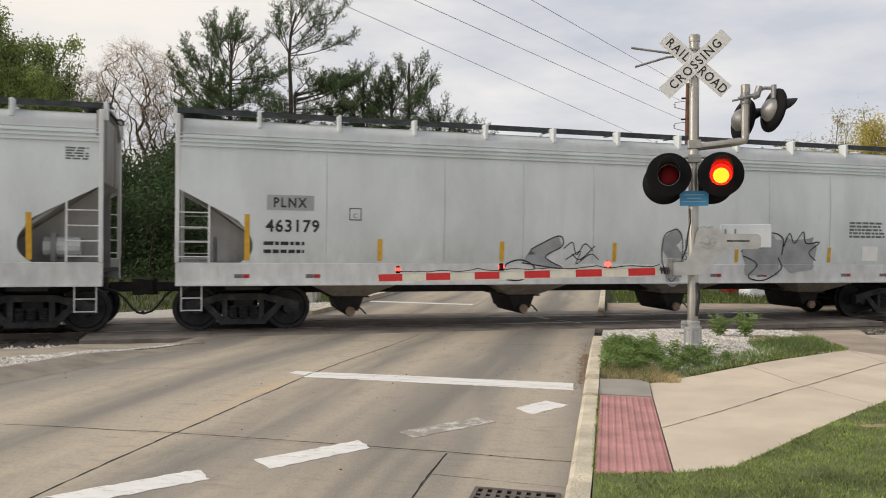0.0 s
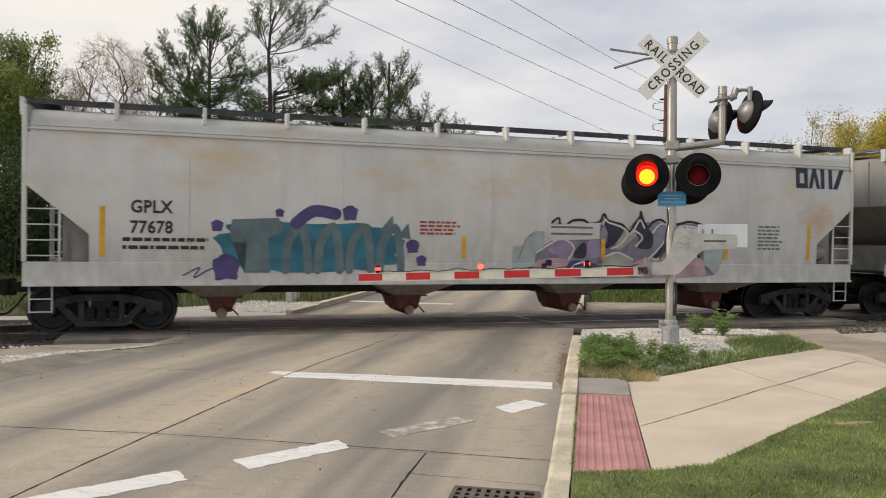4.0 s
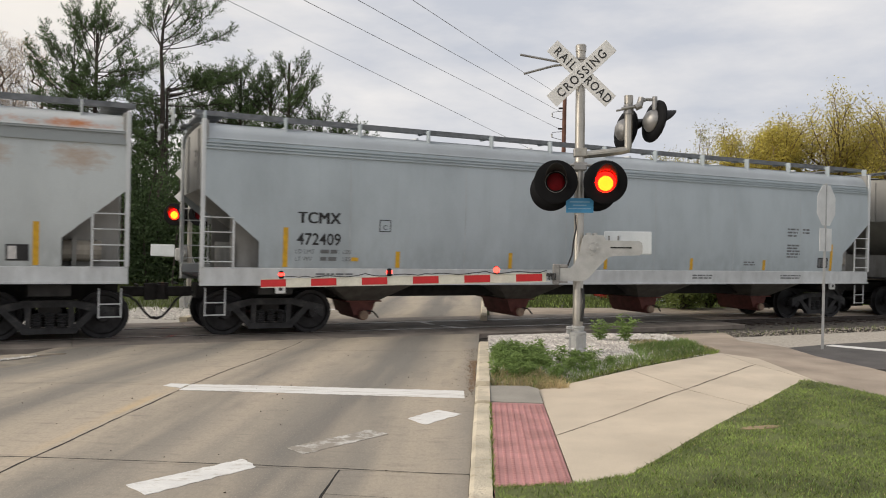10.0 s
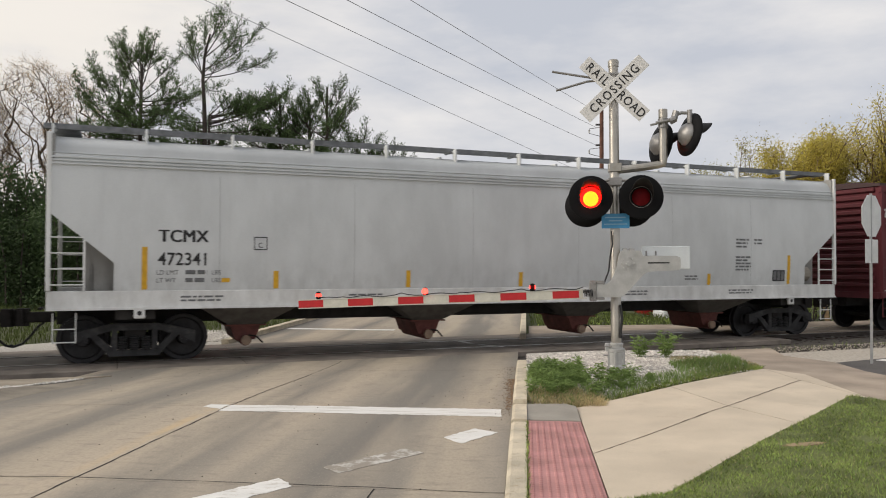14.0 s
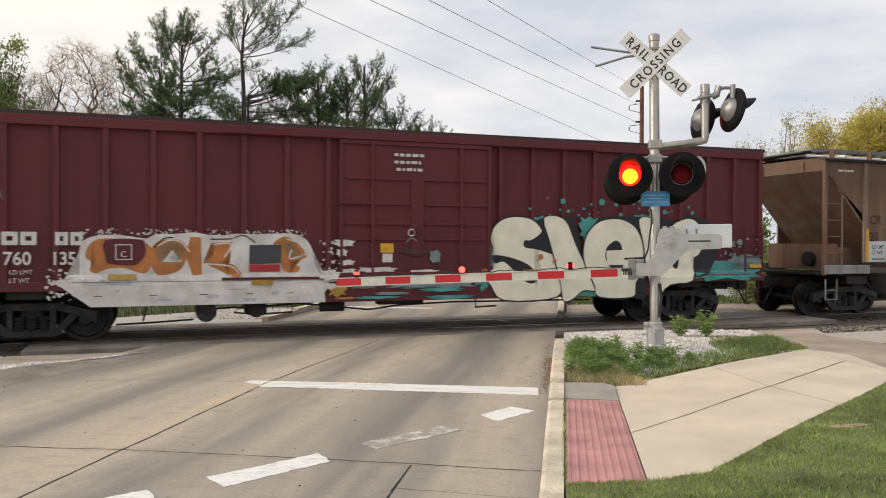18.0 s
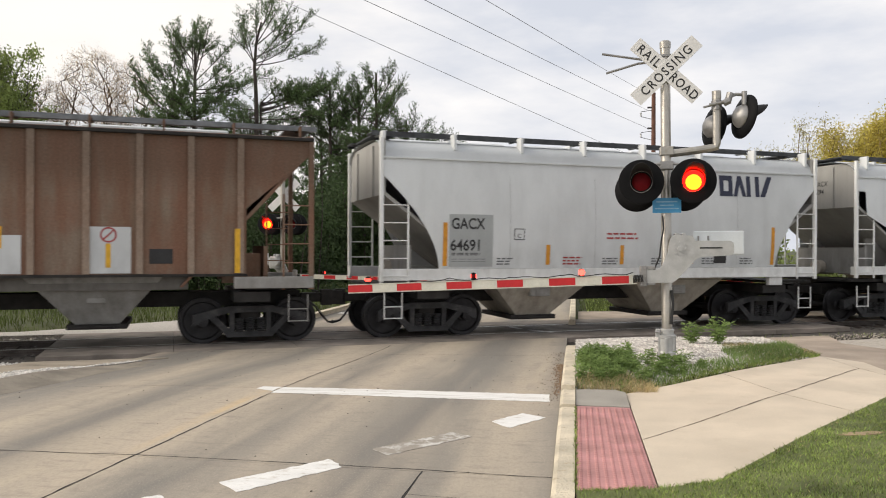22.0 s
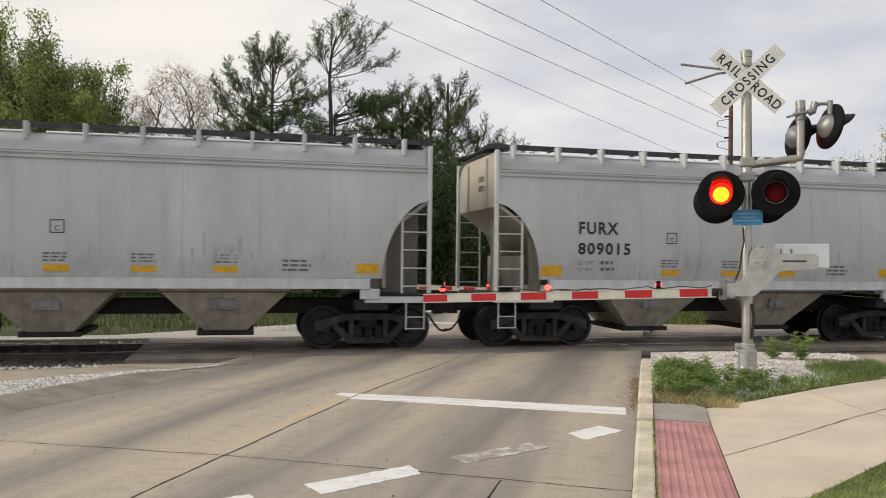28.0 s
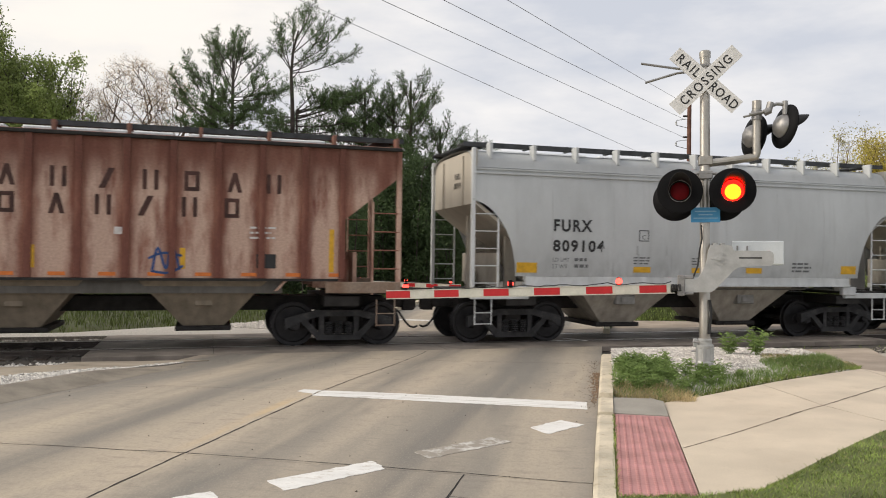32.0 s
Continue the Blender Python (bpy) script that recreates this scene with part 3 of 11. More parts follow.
def road_wash(m):
    """Worn concrete: cloudy dirt across the lanes and the wash of an old yellow line at the middle joint."""
    nt = m.node_tree
    bs = nt.nodes["Principled BSDF"]
    col = bs.inputs["Base Color"].links[0].from_socket
    tc = nt.nodes.new("ShaderNodeTexCoord")

    def cloud(scale, stretch, lo, hi, detail=7.0):
        mp = nt.nodes.new("ShaderNodeMapping")
        mp.inputs["Scale"].default_value = stretch
        nt.links.new(tc.outputs["Object"], mp.inputs[0])
        n = nt.nodes.new("ShaderNodeTexNoise")
        n.inputs["Scale"].default_value, n.inputs["Detail"].default_value, n.inputs["Roughness"].default_value = scale, detail, 0.62
        nt.links.new(mp.outputs[0], n.inputs["Vector"])
        r = nt.nodes.new("ShaderNodeMapRange")
        r.inputs[1].default_value, r.inputs[2].default_value = lo, hi
        nt.links.new(n.outputs[0], r.inputs[0])
        return r.outputs[0]

    def mix(fac, a, b, how="MIX"):
        mx = nt.nodes.new("ShaderNodeMix")
        mx.data_type, mx.blend_type = "RGBA", how
        nt.links.new(fac, mx.inputs[0])
        nt.links.new(a, mx.inputs[6])
        mx.inputs[7].default_value = (*b, 1)
        return mx.outputs[2]

    def math_node(op, a, b):
        n = nt.nodes.new("ShaderNodeMath")
        n.operation, n.use_clamp = op, True
        for sock, val in ((n.inputs[0], a), (n.inputs[1], b)):
            if isinstance(val, float):
                sock.default_value = val
            else:
                nt.links.new(val, sock)
        return n.outputs[0]

    lanes = nt.nodes.new("ShaderNodeSeparateXYZ")
    nt.links.new(tc.outputs["Object"], lanes.inputs[0])
    wander = nt.nodes.new("ShaderNodeMath")
    wander.operation, wander.inputs[1].default_value = "MULTIPLY_ADD", 0.6
    nt.links.new(cloud(0.6, (1, 0.22, 1), 0.2, 0.8, 5.0), wander.inputs[0])
    nt.links.new(lanes.outputs[0], wander.inputs[2])
    across = nt.nodes.new("ShaderNodeMapRange")
    across.inputs[1].default_value, across.inputs[2].default_value = -6.85, 0.15
    nt.links.new(wander.outputs[0], across.inputs[0])
    pale, tan, dim, dark = (0.46, 0.385, 0.295), (0.4, 0.34, 0.262), (0.24, 0.218, 0.187), (0.165, 0.152, 0.134)
    wear = ramp_node(nt, [(0.03, dark), (0.09, dim), (0.17, pale), (0.25, tan), (0.314, dark), (0.375, tan), (0.46, pale), (0.515, tan), (0.57, dark), (0.645, pale), (0.7, tan), (0.77, dark), (0.83, dark), (0.9, tan), (0.94, tan), (0.985, dim)])
    nt.links.new(across.outputs[0], wear.inputs[0])
    col = mixed(nt, 0.86, col, wear.outputs[0])
    col = mix(math_node("MULTIPLY", cloud(0.75, (1, 0.1, 1), 0.46, 0.62, 3.0), 0.5), col, (0.2, 0.188, 0.165))
    col = mix(math_node("MULTIPLY", cloud(1.1, (1, 0.09, 1), 0.5, 0.7, 3.0), 0.65), col, (0.5, 0.42, 0.315))
    col = mix(math_node("MULTIPLY", cloud(2.4, (1, 0.35, 1), 0.55, 0.72, 8.0), 0.4), col, (0.17, 0.158, 0.14))
    col = mix(math_node("MULTIPLY", cloud(70.0, (1, 0.7, 1), 0.56, 0.7, 2.0), 0.4), col, (0.46, 0.41, 0.33))
    col = mix(math_node("MULTIPLY", cloud(7.0, (0.45, 1.3, 1), 0.54, 0.72, 9.0), 0.5), col, (0.19, 0.165, 0.14))
    col = mix(math_node("MULTIPLY", cloud(34.0, (1, 0.5, 1), 0.45, 0.75, 4.0), 0.35), col, (0.16, 0.145, 0.125))
    sp = nt.nodes.new("ShaderNodeSeparateXYZ")
    nt.links.new(tc.outputs["Object"], sp.inputs[0])

    def ramp_between(sock, a, b):
        r = nt.nodes.new("ShaderNodeMapRange")
        r.interpolation_type = "SMOOTHSTEP"
        r.inputs[1].default_value, r.inputs[2].default_value = a, b
        nt.links.new(sock, r.inputs[0])
        return r.outputs[0]

    line = math_node("MULTIPLY", ramp_between(sp.outputs[0], -3.98, -3.86), ramp_between(sp.outputs[0], -3.76, -3.81))
    line = math_node("MULTIPLY", line, math_node("MULTIPLY", ramp_between(sp.outputs[1], 5.2, 7.9), ramp_between(sp.outputs[1], 9.6, 8.9)))
    col = mix(math_node("MULTIPLY", line, cloud(4.0, (1, 0.25, 1), 0.36, 0.85)), col, (0.56, 0.4, 0.2))
    nt.links.new(col, bs.inputs["Base Color"])


road_wash(M_CONC)
M_JOINT = material("joint_sealant", (0.018, 0.016, 0.015), 0.9, 0, 0.3)
M_WALK = material("pale_sidewalk_concrete", (0.61, 0.525, 0.41), 0.85, 0, 0.16, 1.2, 70, 0.3, obrand=0.03, stain=(0.46, 0.385, 0.29), stain_scale=2.6, stain_at=0.58)
M_KERB = material("weathered_kerb_concrete", (0.66, 0.585, 0.45), 0.9, 0, 0.25, 3, 45, 0.8, stain=(0.36, 0.29, 0.2), stain_scale=14, stain_at=0.57, bump_dist=0.02)
M_TACTILE = material("red_tactile_paving", (0.5, 0.25, 0.24), 0.8, 0, 0.3, 2.5, 60, 0.2, stain=(0.3, 0.16, 0.15), stain_scale=2.0, stain_at=0.6)
M_PAINT = material("worn_white_road_paint", (0.76, 0.75, 0.72), 0.8, 0, 0.1, 5, 60, 0.2, stretch=(0.6, 1.5, 1), stain=(0.42, 0.37, 0.31), stain_scale=11, stain_at=0.545)
M_SOIL = material("grass_soil", (0.075, 0.085, 0.03), 0.95, 0, 0.4, 2.0, 30, 0.4, coord="Object")
M_GRAVEL = material("white_limestone_gravel", (0.66, 0.63, 0.58), 0.9, 0, 0.3, 9, 40, 0.3, island=0.3)
M_GRAVELBED = material("gravel_bed", (0.56, 0.53, 0.48), 0.95, 0, 0.4, 30, 90, 0.5)
M_BALLAST = material("ballast_stone", (0.11, 0.1, 0.09), 0.9, 0, 0.35, 9, 40, 0.3, island=0.35)
M_ASPHALT = material("old_asphalt", (0.105, 0.096, 0.09), 0.9, 0, 0.3, 2, 80, 0.3)
M_CROSSING = material("oily_crossing_panel", (0.25, 0.215, 0.183), 0.8, 0, 0.4, 2, 60, 0.3)
M_DIRTPATH = material("dusty_path", (0.4, 0.33, 0.26), 0.95, 0, 0.3, 1.2, 60, 0.3)
M_RAIL = material("rail_steel", (0.1, 0.085, 0.075), 0.5, 0.7, 0.3, 4, 40, 0.1)
M_RAILTOP = material("polished_rail_head", (0.45, 0.43, 0.41), 0.3, 0.9, 0.1, 4, 40, 0.03)
M_TIE = material("creosoted_timber", (0.06, 0.045, 0.035), 0.9, 0, 0.4, 4, 40, 0.4)
M_IRON = material("rusty_cast_iron_grate", (0.15, 0.12, 0.105), 0.8, 0.1, 0.35, 6, 40, 0.3)
M_PIT = material("painted_pit_dark", (0.004, 0.004, 0.004), 0.9, 0, 0.2, 6, 40, 0.1, spec=0.1)


def ground_z(x, y):
    """Lie of the land: road level, lawns a little higher than the road, rails a little lower."""
    w = TN.x * x + TN.y * y
    near = 0.0
    if w < 19:
        right = smooth(-0.05, 0.5, x) * (1 - smooth(11.5, 14.6, w))
        near = 0.05 * right
        if x < -7.3:
            near = 0.08 * smooth(-7.3, -7.8, x) * (1 - smooth(11, 14, w))
    return road_z(x, y) - 0.09 + near - 0.3 * smooth(5.2, 3.6, abs(w - TRACK_W)) - 1.35 * smooth(3.2, 6.0, x) * smooth(29, 36, y) * smooth(120, 80, y)


def make_ground():
    xs = sorted({-900, -500, -300, -200, -140, -100, -80} | {-60 + 1.5 * k for k in range(90)} | {80, 100, 140, 200, 300, 500, 900})
    ys = sorted({-400, -150, -60, -30} | {-15 + 1.5 * k for k in range(70)} | {95, 110, 140, 200, 300, 500, 1500})
    verts = [(x, y, ground_z(x, y)) for y in ys for x in xs]
    n = len(xs)
    faces = [(j * n + i, j * n + i + 1, (j + 1) * n + i + 1, (j + 1) * n + i) for j in range(len(ys) - 1) for i in range(n - 1)]
    g = soup("ground", verts, faces, M_SOIL)
    tagged(g, "grassy ground that reaches the distance", "ground", kind="structure")


def clip_w(poly, w0, keep_below):
    """Clip a plan polygon by a line along the track at distance w0."""
    out = []
    for (a, b) in zip(poly, poly[1:] + poly[:1]):
        da, db = TN.x * a[0] + TN.y * a[1] - w0, TN.x * b[0] + TN.y * b[1] - w0
        if not keep_below:
            da, db = -da, -db
        if da <= 0:
            out.append(a)
        if da * db < 0:
            t = da / (da - db)
            out.append((a[0] + (b[0] - a[0]) * t, a[1] + (b[1] - a[1]) * t))
    return out


def sheet(poly, zfun, thick=0.12, cell=0.8, inset=0.0):
    """A slab over a convex plan polygon that follows the ground."""
    bm = bmesh.new()
    if inset:
        cx, cy = sum(p[0] for p in poly) / len(poly), sum(p[1] for p in poly) / len(poly)
        poly = [(x - inset * (1 if x > cx else -1), y - inset * (1 if y > cy else -1)) for x, y in poly]
    f = bm.faces.new([bm.verts.new((x, y, 0)) for x, y in poly])
    if f.normal.z < 0 or (f.normal_update() or f.normal.z < 0):
        f.normal_flip()
    for axis in (0, 1):
        lo, hi = min(p[axis] for p in poly), max(p[axis] for p in poly)
        for k in range(1, int((hi - lo) / cell) + 1):
            c = lo + (hi - lo) * k / (int((hi - lo) / cell) + 1)
            co, no = ((c, 0, 0), (1, 0, 0)) if axis == 0 else ((0, c, 0), (0, 1, 0))
            bmesh.ops.bisect_plane(bm, geom=bm.verts[:] + bm.edges[:] + bm.faces[:], plane_co=co, plane_no=no)
    ext = bmesh.ops.extrude_face_region(bm, geom=bm.faces[:])
    low = [v for v in ext["geom"] if isinstance(v, bmesh.types.BMVert)]
    for v in bm.verts:
        v.co.z = zfun(v.co.x, v.co.y)
    for v in low:
        v.co.z -= thick
    bmesh.ops.recalc_face_normals(bm, faces=bm.faces)
    return bm


W_NEAR, W_FAR = 15.1, 19.0
XL, XC, XR = -7.15, -3.73, -0.23


def seal(points, width, seed, parent, level, mat):
    """A thin wandering line of dark joint filler."""
    rr = random.Random(seed)
    vs, fs = [], []
    (xa, ya), (xb, yb) = points
    n = int(math.hypot(xb - xa, yb - ya) / 0.09)
    along = Vector((xb - xa, yb - ya, 0)).normalized()
    side = Vector((-along.y, along.x, 0))
    off = 0.0
    for k in range(n + 1):
        off = off * 0.85 + rr.uniform(-0.006, 0.006)
        p = Vector((xa, ya, 0)).lerp(Vector((xb, yb, 0)), k / n) + side * off
        h = width * rr.uniform(0.25, 0.8)
        for q in (p - side * h, p + side * h):
            vs.append((q.x, q.y, level(q.x, q.y) + 0.0025))
    fs = [(2 * k, 2 * k + 1, 2 * k + 3, 2 * k + 2) for k in range(n)]
    soup("joint_seal", vs, fs, mat, parent)


def middle(y):
    """The joint between the lanes."""
    return XC + 0.008 * max(0.0, y - 8.5)


def make_road():
    road = empty("road", pose(0, 0, 0), "worn concrete roadway of cast slabs", "road", kind="structure")
    base = sheet([(XL - 0.5, -22), (XR + 0.1, -22), (XR + 0.1, 15.45), (XL - 0.5, 11.8)], lambda x, y: road_z(x, y) - 0.03, 0.05, 2.0)
    part("road_base", base, M_JOINT, road)
    ys = [-22, -18, -14, -10, -6, -1.2, 2.25, 5.78, 9.12, 13.4, 20.0]
    for i, (a, b) in enumerate(zip(ys, ys[1:])):
        left, kerb, side = (lambda y: XL - 0.45), (lambda y: XR), (lambda y: -1.25)
        cols = [(left, middle), (middle, kerb)]
        if b < 5.9:
            cols = [(left, middle), (middle, side), (side, kerb)]
        for x0, x1 in cols:
            poly = clip_w([(x0(a), a), (x1(a), a), (x1(b), b), (x0(b), b)], W_NEAR, True)
            if len(poly) > 2:
                part("road_slab", sheet(poly, road_z, 0.04, 1.2, 0.004), M_CONC, road)
    for k, (pts, width) in enumerate(((((XC, -4), (XC, 5.84)), 0.012), (((XC, 5.84), (middle(14.9), 14.9)), 0.013), (((XL, 5.6), (XC, 5.84)), 0.0085), (((XC, 5.84), (XR, 5.8)), 0.0085), (((XL, 8.75), (middle(9.4), 9.4)), 0.005), (((XL, 13.35), (XR, 13.45)), 0.005), (((-1.25, 1.0), (-1.25, 5.78)), 0.01), (((XL, 2.25), (XR, 2.25)), 0.01), (((-1.25, 5.2), (XR, 5.12)), 0.004))):
        seal(pts, width, 300 + k, road, road_z, M_JOINT)
    # beyond the track
    ys = [11, 17.5, 21.2, 25, 29, 33, 37.5, 42, 47, 52, 58]
    for a, b in zip(ys, ys[1:]):
        for (x0, x1) in ((XL, XC), (XC, XR)):
            poly = clip_w([(x0, a), (x1, a), (x1, b), (x0, b)], W_FAR, False)
            if len(poly) > 2:
                part("road_slab", sheet(poly, road_z, 0.06, 2.0, 0.006), M_CONC, road)


def make_track():
    tr = empty("railway_track", pose(0, 0, 0), "railway track with oily crossing panels in the road", "railway track", kind="structure")
    for v in (-0.755, 0.755):
        bm = bmesh.new()
        add_prism(bm, [(-0.07, -0.17), (0.07, -0.17), (0.07, -0.15), (0.012, -0.13), (0.012, -0.05), (0.037, -0.04), (0.037, -0.002), (-0.037, -0.002), (-0.037, -0.04), (-0.012, -0.05), (-0.012, -0.13), (-0.07, -0.15)], -260, 260)
        bmesh.ops.transform(bm, matrix=track_pose(0, v, RAIL_Z) @ pose(0, 0, 0, 0, 0, 90), verts=bm.verts)
        rail = part("rail", bm, M_RAIL, tr)
        bm = bmesh.new()
        add_box(bm, -260, v - 0.03, -0.002, 260, v + 0.03, 0.0)
        bmesh.ops.transform(bm, matrix=track_pose(0, 0, RAIL_Z), verts=bm.verts)
        part("rail_head", bm, M_RAILTOP, rail, "polished running surface")
    # crossing panels across the road: between and beside the rails
    for v0, v1 in ((-1.95, -0.84), (-0.66, 0.66), (0.84, 1.95)):
        for k in range(8):
            s0, s1 = -2.5 + 2.3 * k, -2.5 + 2.3 * (k + 1) - 0.004
            bm = bmesh.new()
            add_box(bm, s0, v0, -0.12, s1, v1, -0.004, 0.008)
            bmesh.ops.transform(bm, matrix=track_pose(0, 0, RAIL_Z), verts=bm.verts)
            part("crossing_panel", bm, M_CROSSING, tr)
    bm = bmesh.new()
    add_box(bm, -260, -2.7, -0.4, 260, 2.3, -0.13)
    bmesh.ops.transform(bm, matrix=track_pose(0, 0, RAIL_Z), verts=bm.verts)
    part("ballast_bed", bm, material("dark_ballast_bed", (0.12, 0.105, 0.09), 0.95, 0, 0.45, 12, 60, 0.5), tr)
    tie = mesh_of(box(-0.11, -1.3, -0.16, 0.11, 1.3, -0.1), M_TIE, "tie")
    for k in range(-40, 60):
        s = 0.55 * k
        if -3 < s < 16.3:
            continue
        part("tie", tie, None, tr, m=track_pose(s, 0, RAIL_Z))


make_ground()
make_road()
make_track()

# ---- the train ----
def travelled(t):
    return 5.5999 * t + 0.019163 * t * t - 0.00019116 * t ** 3


WHEEL_R, WHEEL_BASE = 0.455, 1.82
CARS, WHEELSETS = [], []
CACHE = {}


def cached(key, build):
    if key not in CACHE:
        CACHE[key] = build()
    return CACHE[key]


def m_sideframe():
    """Cast side frame: arched top, pedestal jaws, open windows and a spring seat."""
    bm = bmesh.new()
    h = WHEEL_BASE / 2
    add_prism(bm, [(-h - 0.2, 0.36), (-h - 0.2, 0.6), (-h + 0.12, 0.68), (-0.42, 0.76), (0.42, 0.76), (h - 0.12, 0.68), (h + 0.2, 0.6), (h + 0.2, 0.36), (h - 0.05, 0.5),
                   (0.42, 0.63), (-0.42, 0.63), (-h + 0.05, 0.5)], -0.09, 0.06)
    add_prism(bm, [(-h + 0.08, 0.56), (-h + 0.24, 0.56), (-0.36, 0.26), (-0.4, 0.17), (-0.46, 0.17)], -0.07, 0.05)
    add_prism(bm, [(h - 0.08, 0.56), (0.46, 0.17), (0.4, 0.17), (0.36, 0.26), (h - 0.24, 0.56)], -0.07, 0.05)
    add_box(bm, -0.46, -0.08, 0.14, 0.46, 0.06, 0.25)
    for sx in (-1, 1):
        add_box(bm, sx * 0.36 - 0.05, -0.07, 0.24, sx * 0.36 + 0.05, 0.05, 0.66)
    return mesh_of(bm, M_TRUCK, "side_frame")


def m_springs():
    """One coil spring, its turns as a waved sleeve."""
    prof = [(0.0, 0.25)]
    for k in range(6):
        prof += [(0.06, 0.252 + k * 0.045), (0.088, 0.264 + k * 0.045), (0.088, 0.28 + k * 0.045), (0.06, 0.292 + k * 0.045)]
    prof.append((0.0, 0.52))
    return mesh_of(add_lathe(bmesh.new(), prof, 10, "z"), M_TRUCK, "coil_spring")


def m_wheelset():
    bm = bmesh.new()
    for sy in (-1, 1):
        prof = [(0.06, 0.03), (0.12, 0.03), (0.15, 0.0), (0.36, 0.01), (0.385, 0.05), (WHEEL_R, 0.055), (WHEEL_R + 0.002, -0.05), (WHEEL_R + 0.025, -0.06), (WHEEL_R + 0.02, -0.09), (0.38, -0.085), (0.34, -0.03), (0.12, -0.04), (0.08, -0.06)]
        b2 = bmesh.new()
        add_lathe(b2, [(r, -sy * -1 * h if sy < 0 else h) for r, h in prof], 28, "y", (0, sy * 0.74, 0))
        tmp = bpy.data.meshes.new("t")
        b2.to_mesh(tmp)
        b2.free()
        bm.from_mesh(tmp)
        bpy.data.meshes.remove(tmp)
    add_tube(bm, (0, -0.98, 0), (0, 0.98, 0), 0.075, n=12)
    for sy in (-1, 1):
        add_tube(bm, (0, sy * 0.9, 0), (0, sy * 1.1, 0), 0.115, 0.105, 14)
        for k in range(3):
            a = k * 2.094
            add_tube(bm, (math.cos(a) * 0.06, sy * 1.1, math.sin(a) * 0.06), (math.cos(a) * 0.06, sy * 1.125, math.sin(a) * 0.06), 0.018, n=6)
    bmesh.ops.recalc_face_normals(bm, faces=bm.faces)
    return mesh_of(bm, M_WHEEL, "wheelset")


def truck(car, x):
    bol = bmesh.new()
    add_box(bol, -0.2, -1.0, 0.42, 0.2, 1.0, 0.66, 0.03)
    add_box(bol, -0.35, -0.3, 0.6, 0.35, 0.3, 0.82, 0.03)
    add_box(bol, -0.32, -0.93, 0.25, 0.32, 0.93, 0.43, 0.02)
    add_box(bol, -0.75, -0.85, 0.36, -0.67, 0.85, 0.46)
    add_box(bol, 0.67, -0.85, 0.36, 0.75, 0.85, 0.46)
    tr = part("truck", cached("bolster", lambda: mesh_of(bol, M_STEEL_DARK, "truck")), None, car, "grimy cast steel truck", pose(x, 0, 0))
    for sy in (-1, 1):
        part("side_frame", cached("sideframe", m_sideframe), None, tr, m=pose(0, sy * 1.02, 0, 0, 0, 0 if sy < 0 else 180))
        for x in (-0.21, 0.0, 0.21):
            part("coil_spring", cached("springs", m_springs), None, tr, m=pose(x, sy * 1.05, 0))
    for sx in (-1, 1):
        ws = part("wheelset", cached("wheelset", m_wheelset), None, tr, m=pose(sx * WHEEL_BASE / 2, 0, WHEEL_R))
        WHEELSETS.append((ws, sx * WHEEL_BASE / 2))
    return tr


def m_coupler():
    bm = bmesh.new()
    add_box(bm, -0.05, -0.09, 0.75, 0.45, 0.09, 0.95, 0.02)
    add_prism(bm, [(0.4, 0.68), (0.62, 0.68), (0.68, 0.74), (0.68, 0.96), (0.62, 1.02), (0.4, 1.02)], -0.17, 0.05)
    add_prism(bm, [(0.5, 0.7), (0.72, 0.7), (0.72, 1.0), (0.5, 1.0)], 0.07, 0.17)
    add_box(bm, 0.2, -0.6, 0.98, 0.26, -0.08, 1.02)
    return mesh_of(bm, M_LINK, "coupler")


def m_hose():
    bm = bmesh.new()
    add_pipe(bm, [(0.1, -0.35, 0.78), (0.25, -0.36, 0.66), (0.4, -0.33, 0.45), (0.52, -0.28, 0.33), (0.64, -0.22, 0.3), (0.72, -0.2, 0.33)], 0.024, 8)
    add_pipe(bm, [(0.1, -0.35, 0.78), (-0.2, -0.35, 0.85)], 0.03, 6)
    return mesh_of(bm, M_HOSE, "air_hose")


def ladder(car, x0, x1, z0, z1, y, mat, rungs, label=""):
    bm = bmesh.new()
    for x in (x0, x1):
        add_box(bm, x - 0.019, y - 0.014, z0, x + 0.019, y + 0.014, z1)
    ld = part("ladder", bm, mat, car, label)
    me = cached(("rung", round(x1 - x0, 2), mat.name), lambda: mesh_of(tube((0, 0, 0), (x1 - x0, 0, 0), 0.013, n=6), mat, "rung"))
    for k in range(rungs):
        part("rung", me, None, ld, m=pose(x0, y - 0.012, z0 + (z1 - z0) * (k + 0.4) / rungs))
    return ld


def stirrup(car, x, y, mat):
    def build():
        bm = bmesh.new()
        for dx in (-0.19, 0.19):
            add_box(bm, dx - 0.011, -0.012, 0.45, dx + 0.011, 0.012, 1.0)
        for z in (0.46, 0.7):
            add_box(bm, -0.19, -0.014, z, 0.19, 0.014, z + 0.02)
        return mesh_of(bm, mat, "stirrup_step")
    part("stirrup_step", cached(("stirrup", mat.name), build), None, car, m=pose(x, y, 0))


